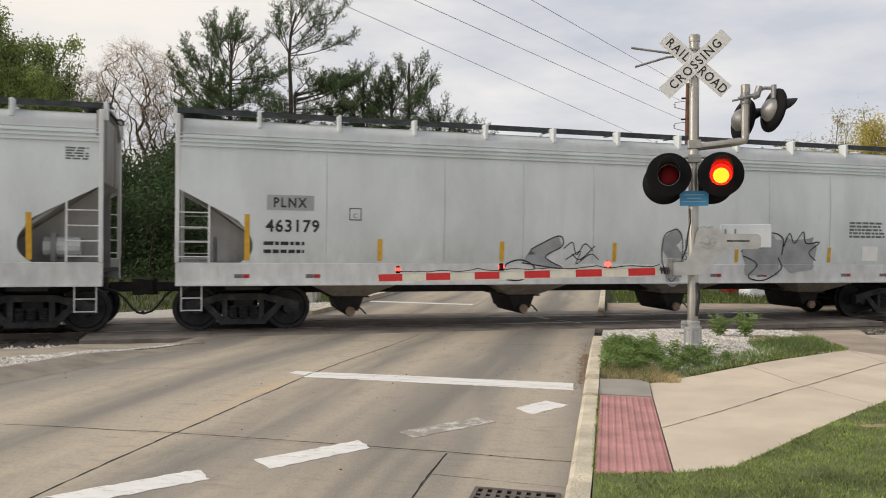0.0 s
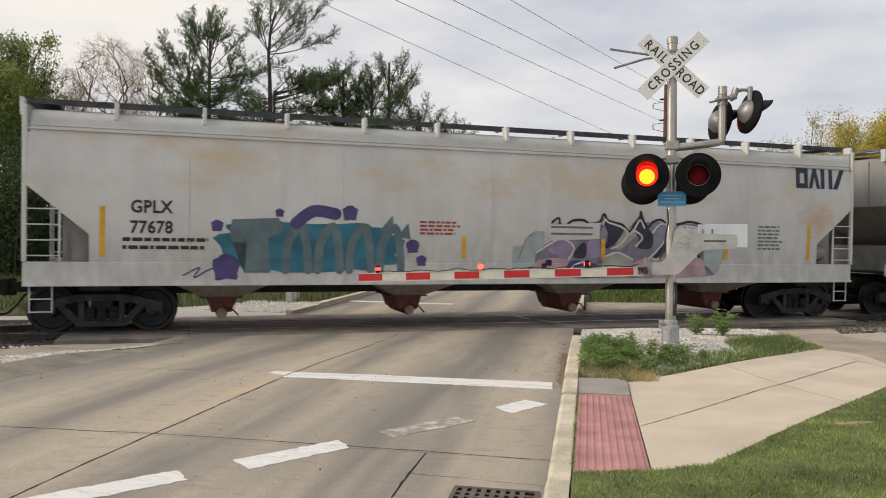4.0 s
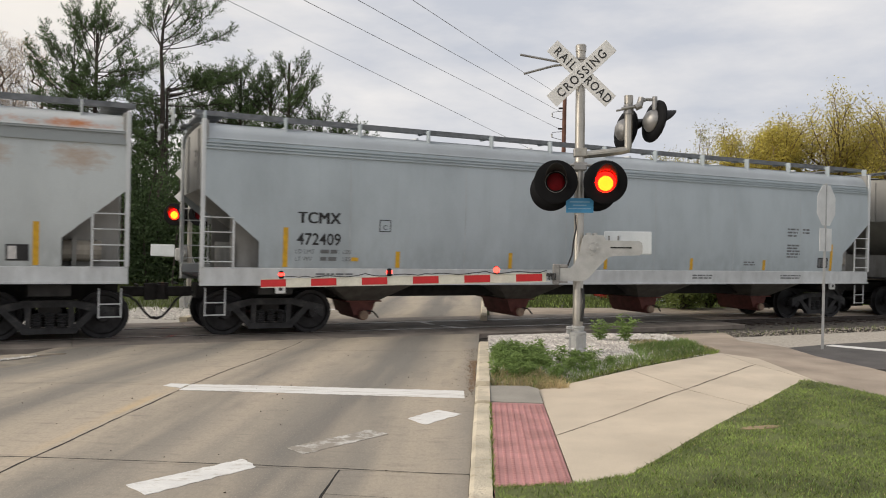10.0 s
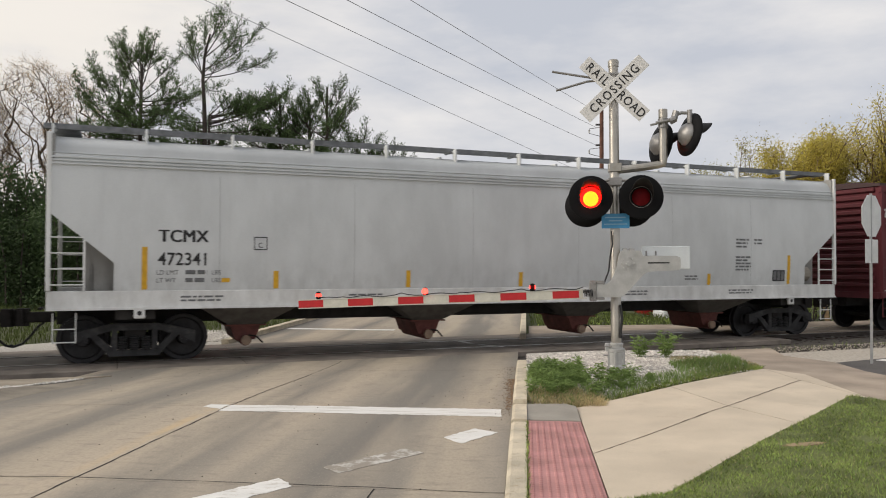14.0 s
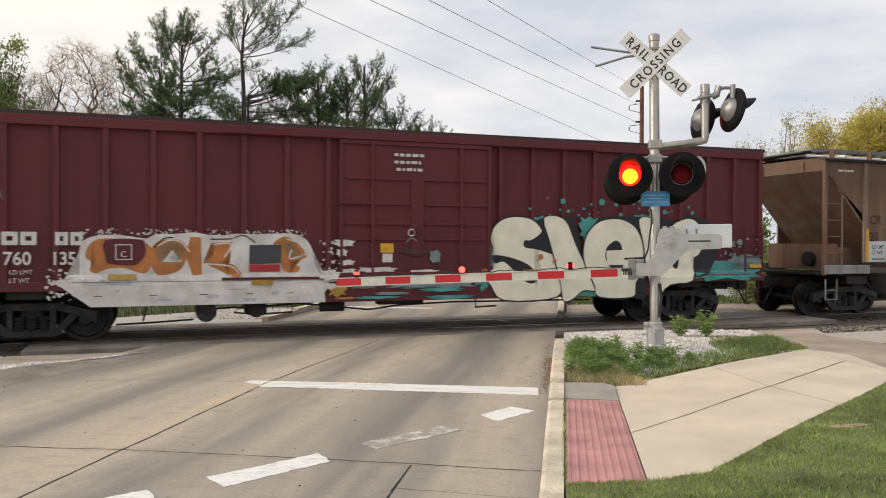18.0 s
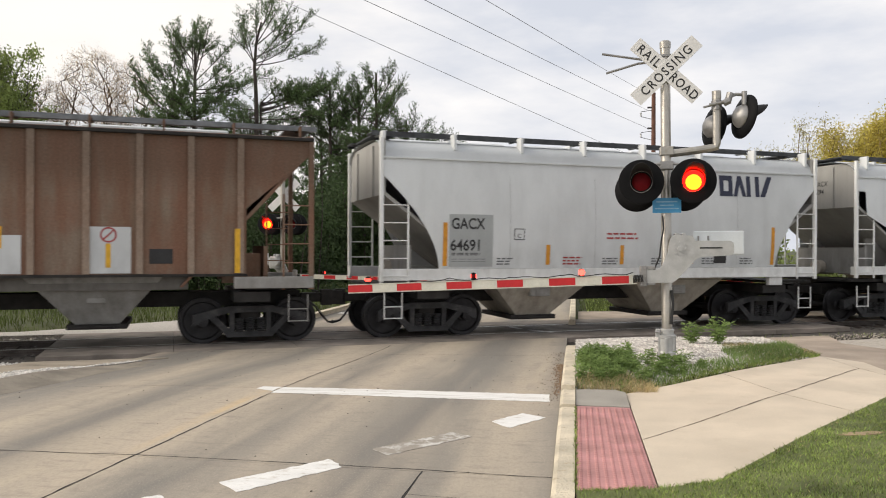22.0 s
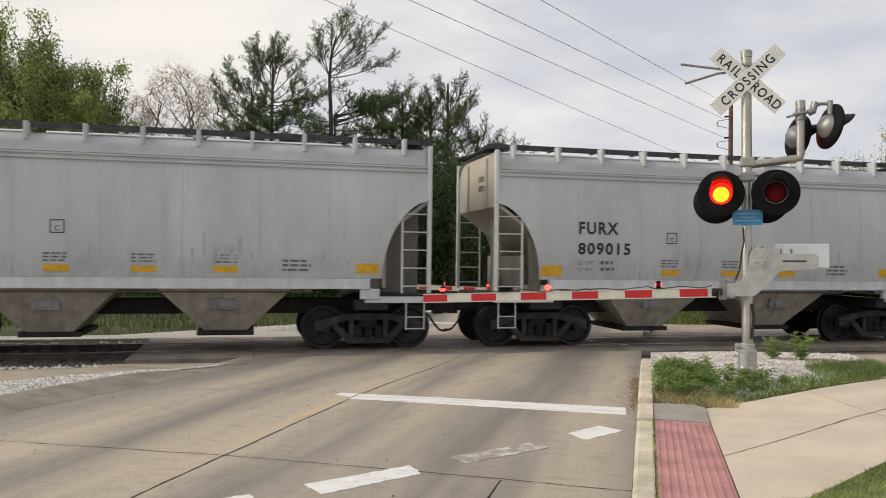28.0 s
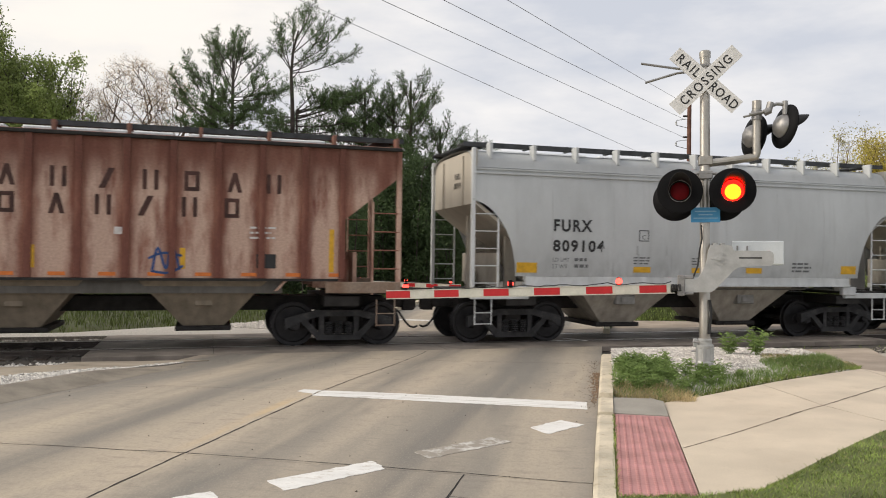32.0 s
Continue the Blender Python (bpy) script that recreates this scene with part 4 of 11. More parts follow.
class Shape:
    """Side profile and end cutouts of a covered hopper."""

    def __init__(self, L, sill0, sill1, eave, bulge=0.07, half=1.52, cut="diag", top=4.34, slope=(3.96, 2.57, 1.12)):
        self.slope = slope
        self.L, self.sill0, self.sill1, self.eave, self.bulge, self.half, self.cut, self.top = L, sill0, sill1, eave, bulge, half, cut, top

    def width(self, z):
        t = min(1, max(0, (z - self.sill1) / (self.eave - self.sill1)))
        return self.half + self.bulge * math.sin(math.pi * (0.1 + 0.85 * t))

    def inset(self, z, right=False):
        """How far the side sheet keeps from the end of the car at height z."""
        c, s = self.cut, self.sill1
        if c == "diag":
            hi, lo, w = s + 1.46, s + 0.52, 1.12
            return 0.0 if z >= hi else (w * (hi - z) / (hi - lo) if z > lo else w)
        if c == "round":
            hi, lo, w = s + 1.46, s + 0.2, 1.55
            if z >= hi:
                return 0.0
            if z > s + 0.85:
                return 1.15 * (hi - z) / (hi - s - 0.85)
            return 1.15 + 0.3 * math.sin(math.pi * 0.5 * min(1, (s + 0.85 - z) / 0.5)) if z > s + 0.3 else 1.45 - 0.25 * ((s + 0.3 - z) / 0.3) ** 2
        if c == "arc":
            hi, w = s + 1.62, 1.0
            return 0.0 if z >= hi else w * math.sqrt(max(0, 1 - ((z - s) / (hi - s)) ** 2)) ** 1.15
        if c == "bigarc":
            hi, w = s + 2.0, 1.28
            return 0.0 if z >= hi else w * (1 - ((z - s) / (hi - s)) ** 1.7)
        if c == "oct" and right:
            return 0.0 if z >= s + 1.25 else 0.85 + 0.3 * min(1.0, (s + 1.25 - z) / 0.25)
        if c == "oct":
            return 0.0 if z >= s + 1.95 else 0.32 if z >= s + 1.35 else 0.32 + 0.85 * (s + 1.35 - z) / 0.42 if z > s + 0.93 else 1.17 if z > s + 0.35 else 1.17 - 0.5 * (s + 0.35 - z)
        if c == "slope":
            hi, lo, w = self.slope
            return 0.0 if z >= hi else (w * (hi - z) / (hi - lo) if z > lo else w)
        return 0.0


def hopper_body(car, sh, paint, end_paint, seams=0):
    """Side sheets, roof and end sheets as one shell."""
    bm = bmesh.new()
    L = sh.L
    zs = sorted({sh.sill1 + (sh.eave - sh.sill1) * k / 30 for k in range(31)} | {sh.sill1 + 1.46, sh.sill1 + 0.52, sh.sill1 + 1.15, sh.sill1 + 1.35, sh.sill1 + 1.349, sh.sill1 + 1.949, sh.sill1 + 1.95, sh.sill1 + 1.249, sh.sill1 + 1.25, sh.sill1 + 1.62} | set(sh.slope[:2] if sh.cut == "slope" else ()))
    nx = 14
    for sy in (-1, 1):
        rows = []
        for z in zs:
            a, b = sh.inset(z), L - sh.inset(z, True)
            rows.append([bm.verts.new((a + (b - a) * k / nx, sy * sh.width(z), z)) for k in range(nx + 1)])
        for p, q in zip(rows, rows[1:]):
            for k in range(nx):
                bm.faces.new((p[k], p[k + 1], q[k + 1], q[k]) if sy < 0 else (q[k], q[k + 1], p[k + 1], p[k]))
    bmesh.ops.recalc_face_normals(bm, faces=bm.faces)
    body = part("body", bm, paint, car, flat=False)
    body.data.set_sharp_from_angle(angle=radians(28))
    bm = bmesh.new()
    w = sh.width(sh.eave)
    # roof: a small lip over the side, then a rounded shoulder and a gentle arch
    rise = sh.top - sh.eave
    arch = [(w, sh.eave), (w + 0.016, sh.eave + 0.012), (w + 0.012, sh.eave + 0.05 * rise)]
    arch += [(w - dy, sh.eave + f * rise) for dy, f in ((0.01, 0.15), (0.03, 0.34), (0.07, 0.53), (0.135, 0.7), (0.23, 0.83), (0.36, 0.92))] + [(1.0, sh.top), (0.6, sh.top + 0.025), (0, sh.top + 0.04)]
    arch = arch + [(-y, z) for y, z in arch[-2::-1]]
    rows = [[bm.verts.new((x, -y, z)) for y, z in arch] for x in (0, L)]
    for k in range(len(arch) - 1):
        bm.faces.new((rows[0][k], rows[1][k], rows[1][k + 1], rows[0][k + 1]))
    bmesh.ops.recalc_face_normals(bm, faces=bm.faces)
    part("roof", bm, ROOF_PAINT.get(paint.name, paint), car, flat=False).data.set_sharp_from_angle(angle=radians(28))
    # end sheets: upright above, sloping in below
    for right in (False, True):
        bm = bmesh.new()
        zc = sh.sill1 + (1.55 if sh.cut not in ("slope",) else 2.4)
        prof = [(0.06, sh.top - 0.02), (0.06, zc), (2.5, sh.sill1 - 0.25), (2.56, sh.sill1 - 0.25), (0.12, zc + 0.05), (0.12, sh.top - 0.02)]
        wy = sh.half + (0.02 if sh.cut != "slope" else -0.015)
        add_prism(bm, [(L - x if right else x, z) for x, z in prof], -wy, wy)
        for yy in (-0.75, 0.75):
            add_box(bm, (L - 0.06 if right else 0.02), yy - 0.05, zc, (L - 0.02 if right else 0.06), yy + 0.05, sh.top - 0.1)
        # right ends take the darker grey to imitate shade between the cars
        part("end_sheet", bm, P_ENDGREY if right and sh.cut != "slope" else end_paint, car, "grimy sloping end sheet")
    # plates added under the slope sheets; their dull paint stands in for shade
    zc = sh.sill1 + 1.5
    under = lambda x: zc - (x - 0.06) * 1.75 / 2.44
    for sy in (-1, 1):
        if sh.cut in ("diag", "round"):
            bm = add_prism(bmesh.new(), [(0.62, sh.sill1 - 0.2), (1.75, sh.sill1 - 0.2), (1.75, under(1.75)), (0.62, under(0.62))], sy * 1.18 - 0.02, sy * 1.18 + 0.02)
            part("shade_plate", bm, end_paint, car)
        elif sh.cut not in ("arc", "bigarc"):
            part("bolster_web", box(0.95, sy * 0.95 - 0.03, sh.sill1 - 0.2, 1.75, sy * 0.95 + 0.03, sh.sill1 + (0.75 if sh.cut != "slope" else 0.4)), end_paint, car)
        if sh.cut in ("diag", "round", "arc"):
            bm = add_prism(bmesh.new(), [(L - 1.75, sh.sill1 - 0.3), (L - 0.14, sh.sill1 - 0.3), (L - 0.14, under(0.14)), (L - 1.75, under(1.75))], sy * 0.9 - 0.02, sy * 0.9 + 0.02)
            part("shade_plate", bm, P_HOPPER_DARK if sh.cut == "arc" else end_paint, car)
        else:
            part("bolster_web", box(L - 1.75, sy * 0.95 - 0.03, sh.sill1 - 0.2, L - 1.0, sy * 0.95 + 0.03, sh.sill1 + (0.75 if sh.cut != "slope" else 0.4)), end_paint, car)
    if sh.cut == "arc":
        part("end_strut", box(0.3, -0.34, sh.sill1 - 0.35, 0.4, -0.26, sh.sill1 + 1.5, 0.01), end_paint, car)
    part("end_web", box(L - 0.95, -1.2, sh.sill1 - 0.2, L - 0.87, 1.2, sh.sill1 + 0.55), end_paint, car)
    part("end_web", box(0.7, -1.2, sh.sill1 - 0.2, 0.78, 1.2, sh.sill1 + 0.5), end_paint, car)
    # dark slab added behind the slope, so that no light passes under it
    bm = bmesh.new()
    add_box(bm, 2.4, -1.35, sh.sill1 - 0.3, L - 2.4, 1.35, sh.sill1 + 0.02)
    part("light_block", bm, P_HOPPER_DARK, car)
    return body


def side_sill(car, sh, paint, proud=0.03, cutback=0.0):
    for sy in (-1, 1):
        bm = bmesh.new()
        y = sh.half + proud
        add_box(bm, cutback, min(sy * (y - 0.16), sy * y), sh.sill0, sh.L - cutback, max(sy * (y - 0.16), sy * y), sh.sill1, 0.012)
        add_box(bm, cutback, min(sy * (y - 0.16), sy * (y + 0.035)), sh.sill0 - 0.012, sh.L - cutback, max(sy * (y - 0.16), sy * (y + 0.035)), sh.sill0 + 0.03)
        part("side_sill", bm, paint, car)


def running_board(car, sh, mat, brackets, paint):
    """Grated walkway along the roof on slim brackets (first, pitch, count), with hatches inside."""
    slim = mat is M_GALV
    zt = sh.top + (0.16 if slim else 0.12)
    half, front, foot = (0.02, -1.4, 0.62) if slim else (0.034, -1.49, 0.5)
    board = part("running_board", box(0.0, -1.2, zt - 0.005, 0.5, 1.2, zt + 0.028), mat, car, "grated steel roof walk")
    part("end_walk", box(sh.L - 0.5, -1.2, zt - 0.005, sh.L, 1.2, zt + 0.028), mat, board)
    for sy in (-1, 1):
        part("walk_plank", box(-0.1, min(sy * 0.75, sy * 1.2), zt, sh.L + 0.1, max(sy * 0.75, sy * 1.2), zt + 0.026), mat, board)
        lip = add_box(bmesh.new(), -0.1, min(sy * 1.2, sy * 1.225), zt - 0.05, sh.L + 0.1, max(sy * 1.2, sy * 1.225), zt + 0.05)
        part("walk_edge", lip, mat, board)
    low = sh.eave + foot * (sh.top - sh.eave)
    me = cached(("bracket", paint.name, round(sh.eave, 2)), lambda: mesh_of(add_box(box(-half, front, low, half, -1.255, zt + 0.02, 0.006), -0.03, -1.25, zt - 0.04, 0.03, -0.8, zt - 0.004), paint, "bracket"))
    first, pitch, count = brackets
    for k in range(count):
        part("bracket", me, None, board, m=pose(first + pitch * k, 0, 0))
        part("bracket", me, None, board, m=pose(first + pitch * k, 0, 0, 0, 0, 180))
    me2 = cached("hatch", lambda: mesh_of(add_box(box(-1.4, -0.38, sh.top - 0.02, 1.4, 0.38, sh.top + 0.09, 0.03), -0.03, -0.42, sh.top + 0.05, 0.03, 0.42, sh.top + 0.13), P_PALEGREY, "hatch"))
    for k in range(int(sh.L // 3.1)):
        part("hatch", me2, None, car, m=pose(1.9 + 3.1 * k, 0, 0))


def hopper_bay(car, x, sh, half, bottom, z1, gate_mat, wide=False, paint=None, start=None):
    """A funnel under the sill with its outlet gate."""
    bm = bmesh.new()
    zt = start or sh.sill0 + 0.05
    top = [bm.verts.new(p) for p in ((x - half, -1.42, zt), (x + half, -1.42, zt), (x + half, 1.42, zt), (x - half, 1.42, zt))]
    wb = 0.85 if wide else 0.72
    bot = [bm.verts.new(p) for p in ((x - bottom, -wb, z1), (x + bottom, -wb, z1), (x + bottom, wb, z1), (x - bottom, wb, z1))]
    for k in range(4):
        bm.faces.new((top[k], bot[k], bot[(k + 1) % 4], top[(k + 1) % 4])[::-1])
    bm.faces.new(bot[::-1])
    bm.faces.new(top)
    bmesh.ops.recalc_face_normals(bm, faces=bm.faces)
    bay = part("hopper_bay", bm, paint or P_HOPPER, car)
    g = bmesh.new()
    if wide:
        add_box(g, x - bottom - 0.14, -wb - 0.06, z1 - 0.1, x + bottom + 0.14, wb + 0.06, z1 - 0.002, 0.01)
        add_tube(g, (x - 0.4, -wb - 0.12, z1 - 0.06), (x + 0.3, -wb - 0.12, z1 - 0.06), 0.03, n=8)
    else:
        add_prism(g, [(x - bottom * 0.85, z1 - 0.03), (x + bottom * 0.85, z1 - 0.03), (x + bottom * 0.55, z1 - 0.32), (x - bottom * 0.55, z1 - 0.32)], -wb + 0.05, wb - 0.05)
        add_box(g, x - bottom - 0.06, -wb - 0.03, z1 - 0.03, x + bottom + 0.06, wb + 0.03, z1 - 0.002)
        add_tube(g, (x, -wb - 0.02, z1 - 0.32), (x, wb + 0.02, z1 - 0.32), 0.12, n=12)
        part("outlet_cap", tube((x, -wb - 0.09, z1 - 0.32), (x, -wb - 0.021, z1 - 0.32), 0.1, n=14), M_OUTLETCAP, bay, "dusty tan outlet cap")
        latch = bmesh.new()
        add_pipe(latch, [(x + 0.05, -wb - 0.06, z1 - 0.22), (x + 0.2, -wb - 0.08, z1 - 0.24), (x + 0.34, -wb - 0.06, z1 - 0.38)], 0.018, 6)
        part("outlet_latch", latch, M_STEEL_DARK, bay)
    part("outlet_gate", g, gate_mat, bay)
    return bay


def under_gear(car, L, trucks_at=1.2):
    bm = bmesh.new()
    add_box(bm, 0.1, -0.33, 0.72, L - 0.1, 0.33, 1.02)
    for x in (trucks_at, L - trucks_at):
        add_box(bm, x - 0.35, -1.45, 0.86, x + 0.35, 1.45, 1.06)
    part("centre_sill", bm, M_STEEL_DARK, car)
    for x in (trucks_at, L - trucks_at):
        truck(car, x)
    for right in (False, True):
        m = pose(L, 0, 0) if right else pose(0, 0, 0, 0, 0, 180)
        part("coupler", cached("coupler", m_coupler), None, car, m=m)
        part("air_hose", cached("hose", m_hose), None, car, m=pose(L, 0, 0) if right else pose(0, -0.1, 0, 0, 0, 180) @ pose(0, 0.2, 0))


def new_car(name, s0, label, category):
    car = empty(name, track_pose(s0, 0, RAIL_Z), label, category, "cars of the freight train")
    CARS.append((car, s0))
    return car


class Decals:
    """Markings on a car's near side, laid on its curved sheet."""

    def __init__(self, car, sh, off=0.006):
        self.car, self.sh, self.off, self.shift = car, sh, off, 0.0

    def y(self, z):
        sh = self.sh
        if sh.cut == "flat":
            return -1.592 if z < 1.23 else -1.548
        if z < sh.sill1:
            return -(sh.half + 0.03) - self.off
        return -sh.width(z) - self.off

    def lay(self, name, me, x, z, label="", lift=0.0):
        """Cut the flat mark into level strips and press them onto the sheet."""
        bm = bmesh.new()
        bm.from_mesh(me)
        mats = list(me.materials)
        bmesh.ops.translate(bm, verts=bm.verts, vec=(x + self.shift, 0, z))
        lo, hi = min(v.co.z for v in bm.verts), max(v.co.z for v in bm.verts)
        cuts = [self.sh.sill1 - 0.003, self.sh.sill1 + 0.003] + [self.sh.sill1 + 0.2 * k for k in range(1, 14)]
        for c in cuts:
            if lo < c < hi:
                bmesh.ops.bisect_plane(bm, geom=bm.verts[:] + bm.edges[:] + bm.faces[:], plane_co=(0, 0, c), plane_no=(0, 0, 1))
        for v in bm.verts:
            v.co.y = self.y(v.co.z) - lift
        bpy.data.meshes.remove(me)
        return part(name, mesh_of(bm, mats, name), None, self.car, label)

    def patch(self, pts, mat, lift=0.0, name="graffiti", label=""):
        bm = bmesh.new()
        bm.faces.new([bm.verts.new((px, 0, pz)) for px, pz in pts])
        bmesh.ops.triangulate(bm, faces=bm.faces[:])
        return self.lay(name, mesh_of(bm, mat, name), 0, 0, label, lift)

    def rounded(self, pts, mat, lift=0.0, name="graffiti", label="", grow=0.0, shift=(0.0, 0.0)):
        """A filled shape with softened corners; grow widens it on all sides."""
        n = len(pts)
        area = sum(pts[k][0] * pts[(k + 1) % n][1] - pts[(k + 1) % n][0] * pts[k][1] for k in range(n))
        out = []
        for k in range(n):
            p = [Vector(pts[(k + j) % n]) for j in (-1, 0, 1, 2)]
            for t in (0.0, 0.33, 0.67):
                q = 0.5 * ((2 * p[1]) + (p[2] - p[0]) * t + (2 * p[0] - 5 * p[1] + 4 * p[2] - p[3]) * t * t + (3 * p[1] - p[0] - 3 * p[2] + p[3]) * t ** 3)
                d = (p[2] - p[0]).normalized()
                side = Vector((d.y, -d.x)) * (grow if area > 0 else -grow)
                out.append((q.x + side.x + shift[0], q.y + side.y + shift[1]))
        return self.patch(out, mat, lift, name, label)

    def spatter(self, x0, x1, z0, z1, count, mat, seed, size=0.05, lift=0.001, label="spatter of paint"):
        rnd = random.Random(seed)
        bm = bmesh.new()
        for _ in range(count):
            x, z, s = rnd.uniform(x0, x1), rnd.uniform(z0, z1), size * rnd.uniform(0.3, 1.2)
            bm.faces.new([bm.verts.new((x + s * math.cos(a) * rnd.uniform(0.7, 1.2), 0, z + s * math.sin(a) * rnd.uniform(0.7, 1.2))) for a in (0, 1.05, 2.1, 3.14, 4.19, 5.24)])
        return self.lay("paint_spatter", mesh_of(bm, mat, "paint_spatter"), 0, 0, label, lift)

    def text(self, words, x, z, size, mat=None, bold=0.0, stretch=1.0, squeeze=1.0, label="", lift=0.0):
        return self.lay("lettering", text_mesh(words, size, mat or M_BLACK, bold, stretch, squeeze), x, z, label or "painted reporting marks", lift)

    def bar(self, x, z, w, h, mat, name="stripe", lift=0.0, label="", tilt=0.0):
        n = max(1, int(h / 0.12))
        bm = bmesh.new()
        rows = [[bm.verts.new((xx, 0, h * k / n)) for xx in (0, w)] for k in range(n + 1)]
        for p, q in zip(rows, rows[1:]):
            bm.faces.new((p[0], p[1], q[1], q[0]))
        return self.lay(name, mesh_of(bm, mat, name), x, z, label, lift)

    def lines(self, x, z, w, count, step=0.075, h=0.03, mat=None, seed=1):
        """Small print: rows of plain bars."""
        rnd = random.Random(seed)
        bm = bmesh.new()
        for k in range(count):
            xx = 0.0
            end = w * rnd.uniform(0.75, 1.0)
            while xx < end:
                ww = rnd.uniform(0.06, 0.2)
                e = min(xx + ww, end)
                vs = [bm.verts.new(p) for p in ((xx, 0, -k * step), (e, 0, -k * step), (e, 0, -k * step + h), (xx, 0, -k * step + h))]
                bm.faces.new(vs)
                xx = e + 0.03
        return self.lay("small_print", mesh_of(bm, mat or M_GREYINK, "small_print"), x, z, "rows of small stencilled print")

    def frame_box(self, x, z, s, mat=None, lift=0.0):
        bm = bmesh.new()
        t = 0.018
        for q in ((0, 0, s, t), (0, s - t, s, s), (0, t, t, s - t), (s - t, t, s, s - t)):
            vs = [bm.verts.new(p) for p in ((q[0], 0, q[1]), (q[2], 0, q[1]), (q[2], 0, q[3]), (q[0], 0, q[3]))]
            bm.faces.new(vs)
        self.lay("plate_mark", mesh_of(bm, mat or M_BLACK, "plate_mark"), x, z, "", lift)
        self.text("C", x + s * 0.3, z + s * 0.18, s * 0.55, mat, label="plate letter", lift=lift)

    def ribbon(self, pts, width, mat, lift=0.0, name="graffiti", label="", cap=True):
        """A brushed stroke of one width through a few points, with round ends."""
        pts = [Vector((p[0], 0, p[1])) for p in pts]
        fine = []
        for i in range(len(pts) - 1):
            p0, p1, p2, p3 = pts[max(i - 1, 0)], pts[i], pts[i + 1], pts[min(i + 2, len(pts) - 1)]
            for k in range(6):
                t = k / 6
                fine.append(0.5 * ((2 * p1) + (p2 - p0) * t + (2 * p0 - 5 * p1 + 4 * p2 - p3) * t * t + (3 * p1 - p0 - 3 * p2 + p3) * t ** 3))
        fine.append(pts[-1])
        bm = bmesh.new()
        prev = None
        r = width / 2
        for i, p in enumerate(fine):
            d = (fine[min(i + 1, len(fine) - 1)] - fine[max(i - 1, 0)]).normalized()
            nn = Vector((-d.z, 0, d.x)) * r
            cur = (bm.verts.new(p + nn), bm.verts.new(p - nn))
            if prev:
                bm.faces.new((prev[0], prev[1], cur[1], cur[0]))
            prev = cur
        if cap:
            for p in (fine[0], fine[-1]):
                q = fine[1] if p is fine[0] else fine[-2]
                d = (p - q).normalized()
                up = Vector((-d.z, 0, d.x))
                bm.faces.new([bm.verts.new(p + (up * math.cos(a * 0.3927) + d * math.sin(a * 0.3927)) * r) for a in range(9)])
        return self.lay(name, mesh_of(bm, mat, name), 0, 0, label, lift)

    def blob(self, x, z, w, h, mat, seed=0, lobes=9, rough=0.25, lift=0.0, name="graffiti", label="", spiky=0.0):
        """A filled patch with a wavy or spiky outline."""
        rnd = random.Random(seed)
        n = lobes * 4
        bm = bmesh.new()
        vs = []
        for k in range(n):
            a = 2 * math.pi * k / n
            e = 1 + rough * math.sin(lobes * a + rnd.uniform(-0.6, 0.6)) * rnd.uniform(0.4, 1.0) + (spiky if k % 4 == 0 and math.sin(a) > 0 else 0)
            c, s = math.cos(a), math.sin(a)
            vs.append(bm.verts.new((w / 2 * e * math.copysign(abs(c) ** 0.6, c), 0, h / 2 * e * math.copysign(abs(s) ** 0.6, s))))
        ctr = bm.verts.new((0, 0, 0))
        for k in range(n):
            bm.faces.new((ctr, vs[k], vs[(k + 1) % n]))
        return self.lay(name, mesh_of(bm, mat, name), x, z, label, lift)


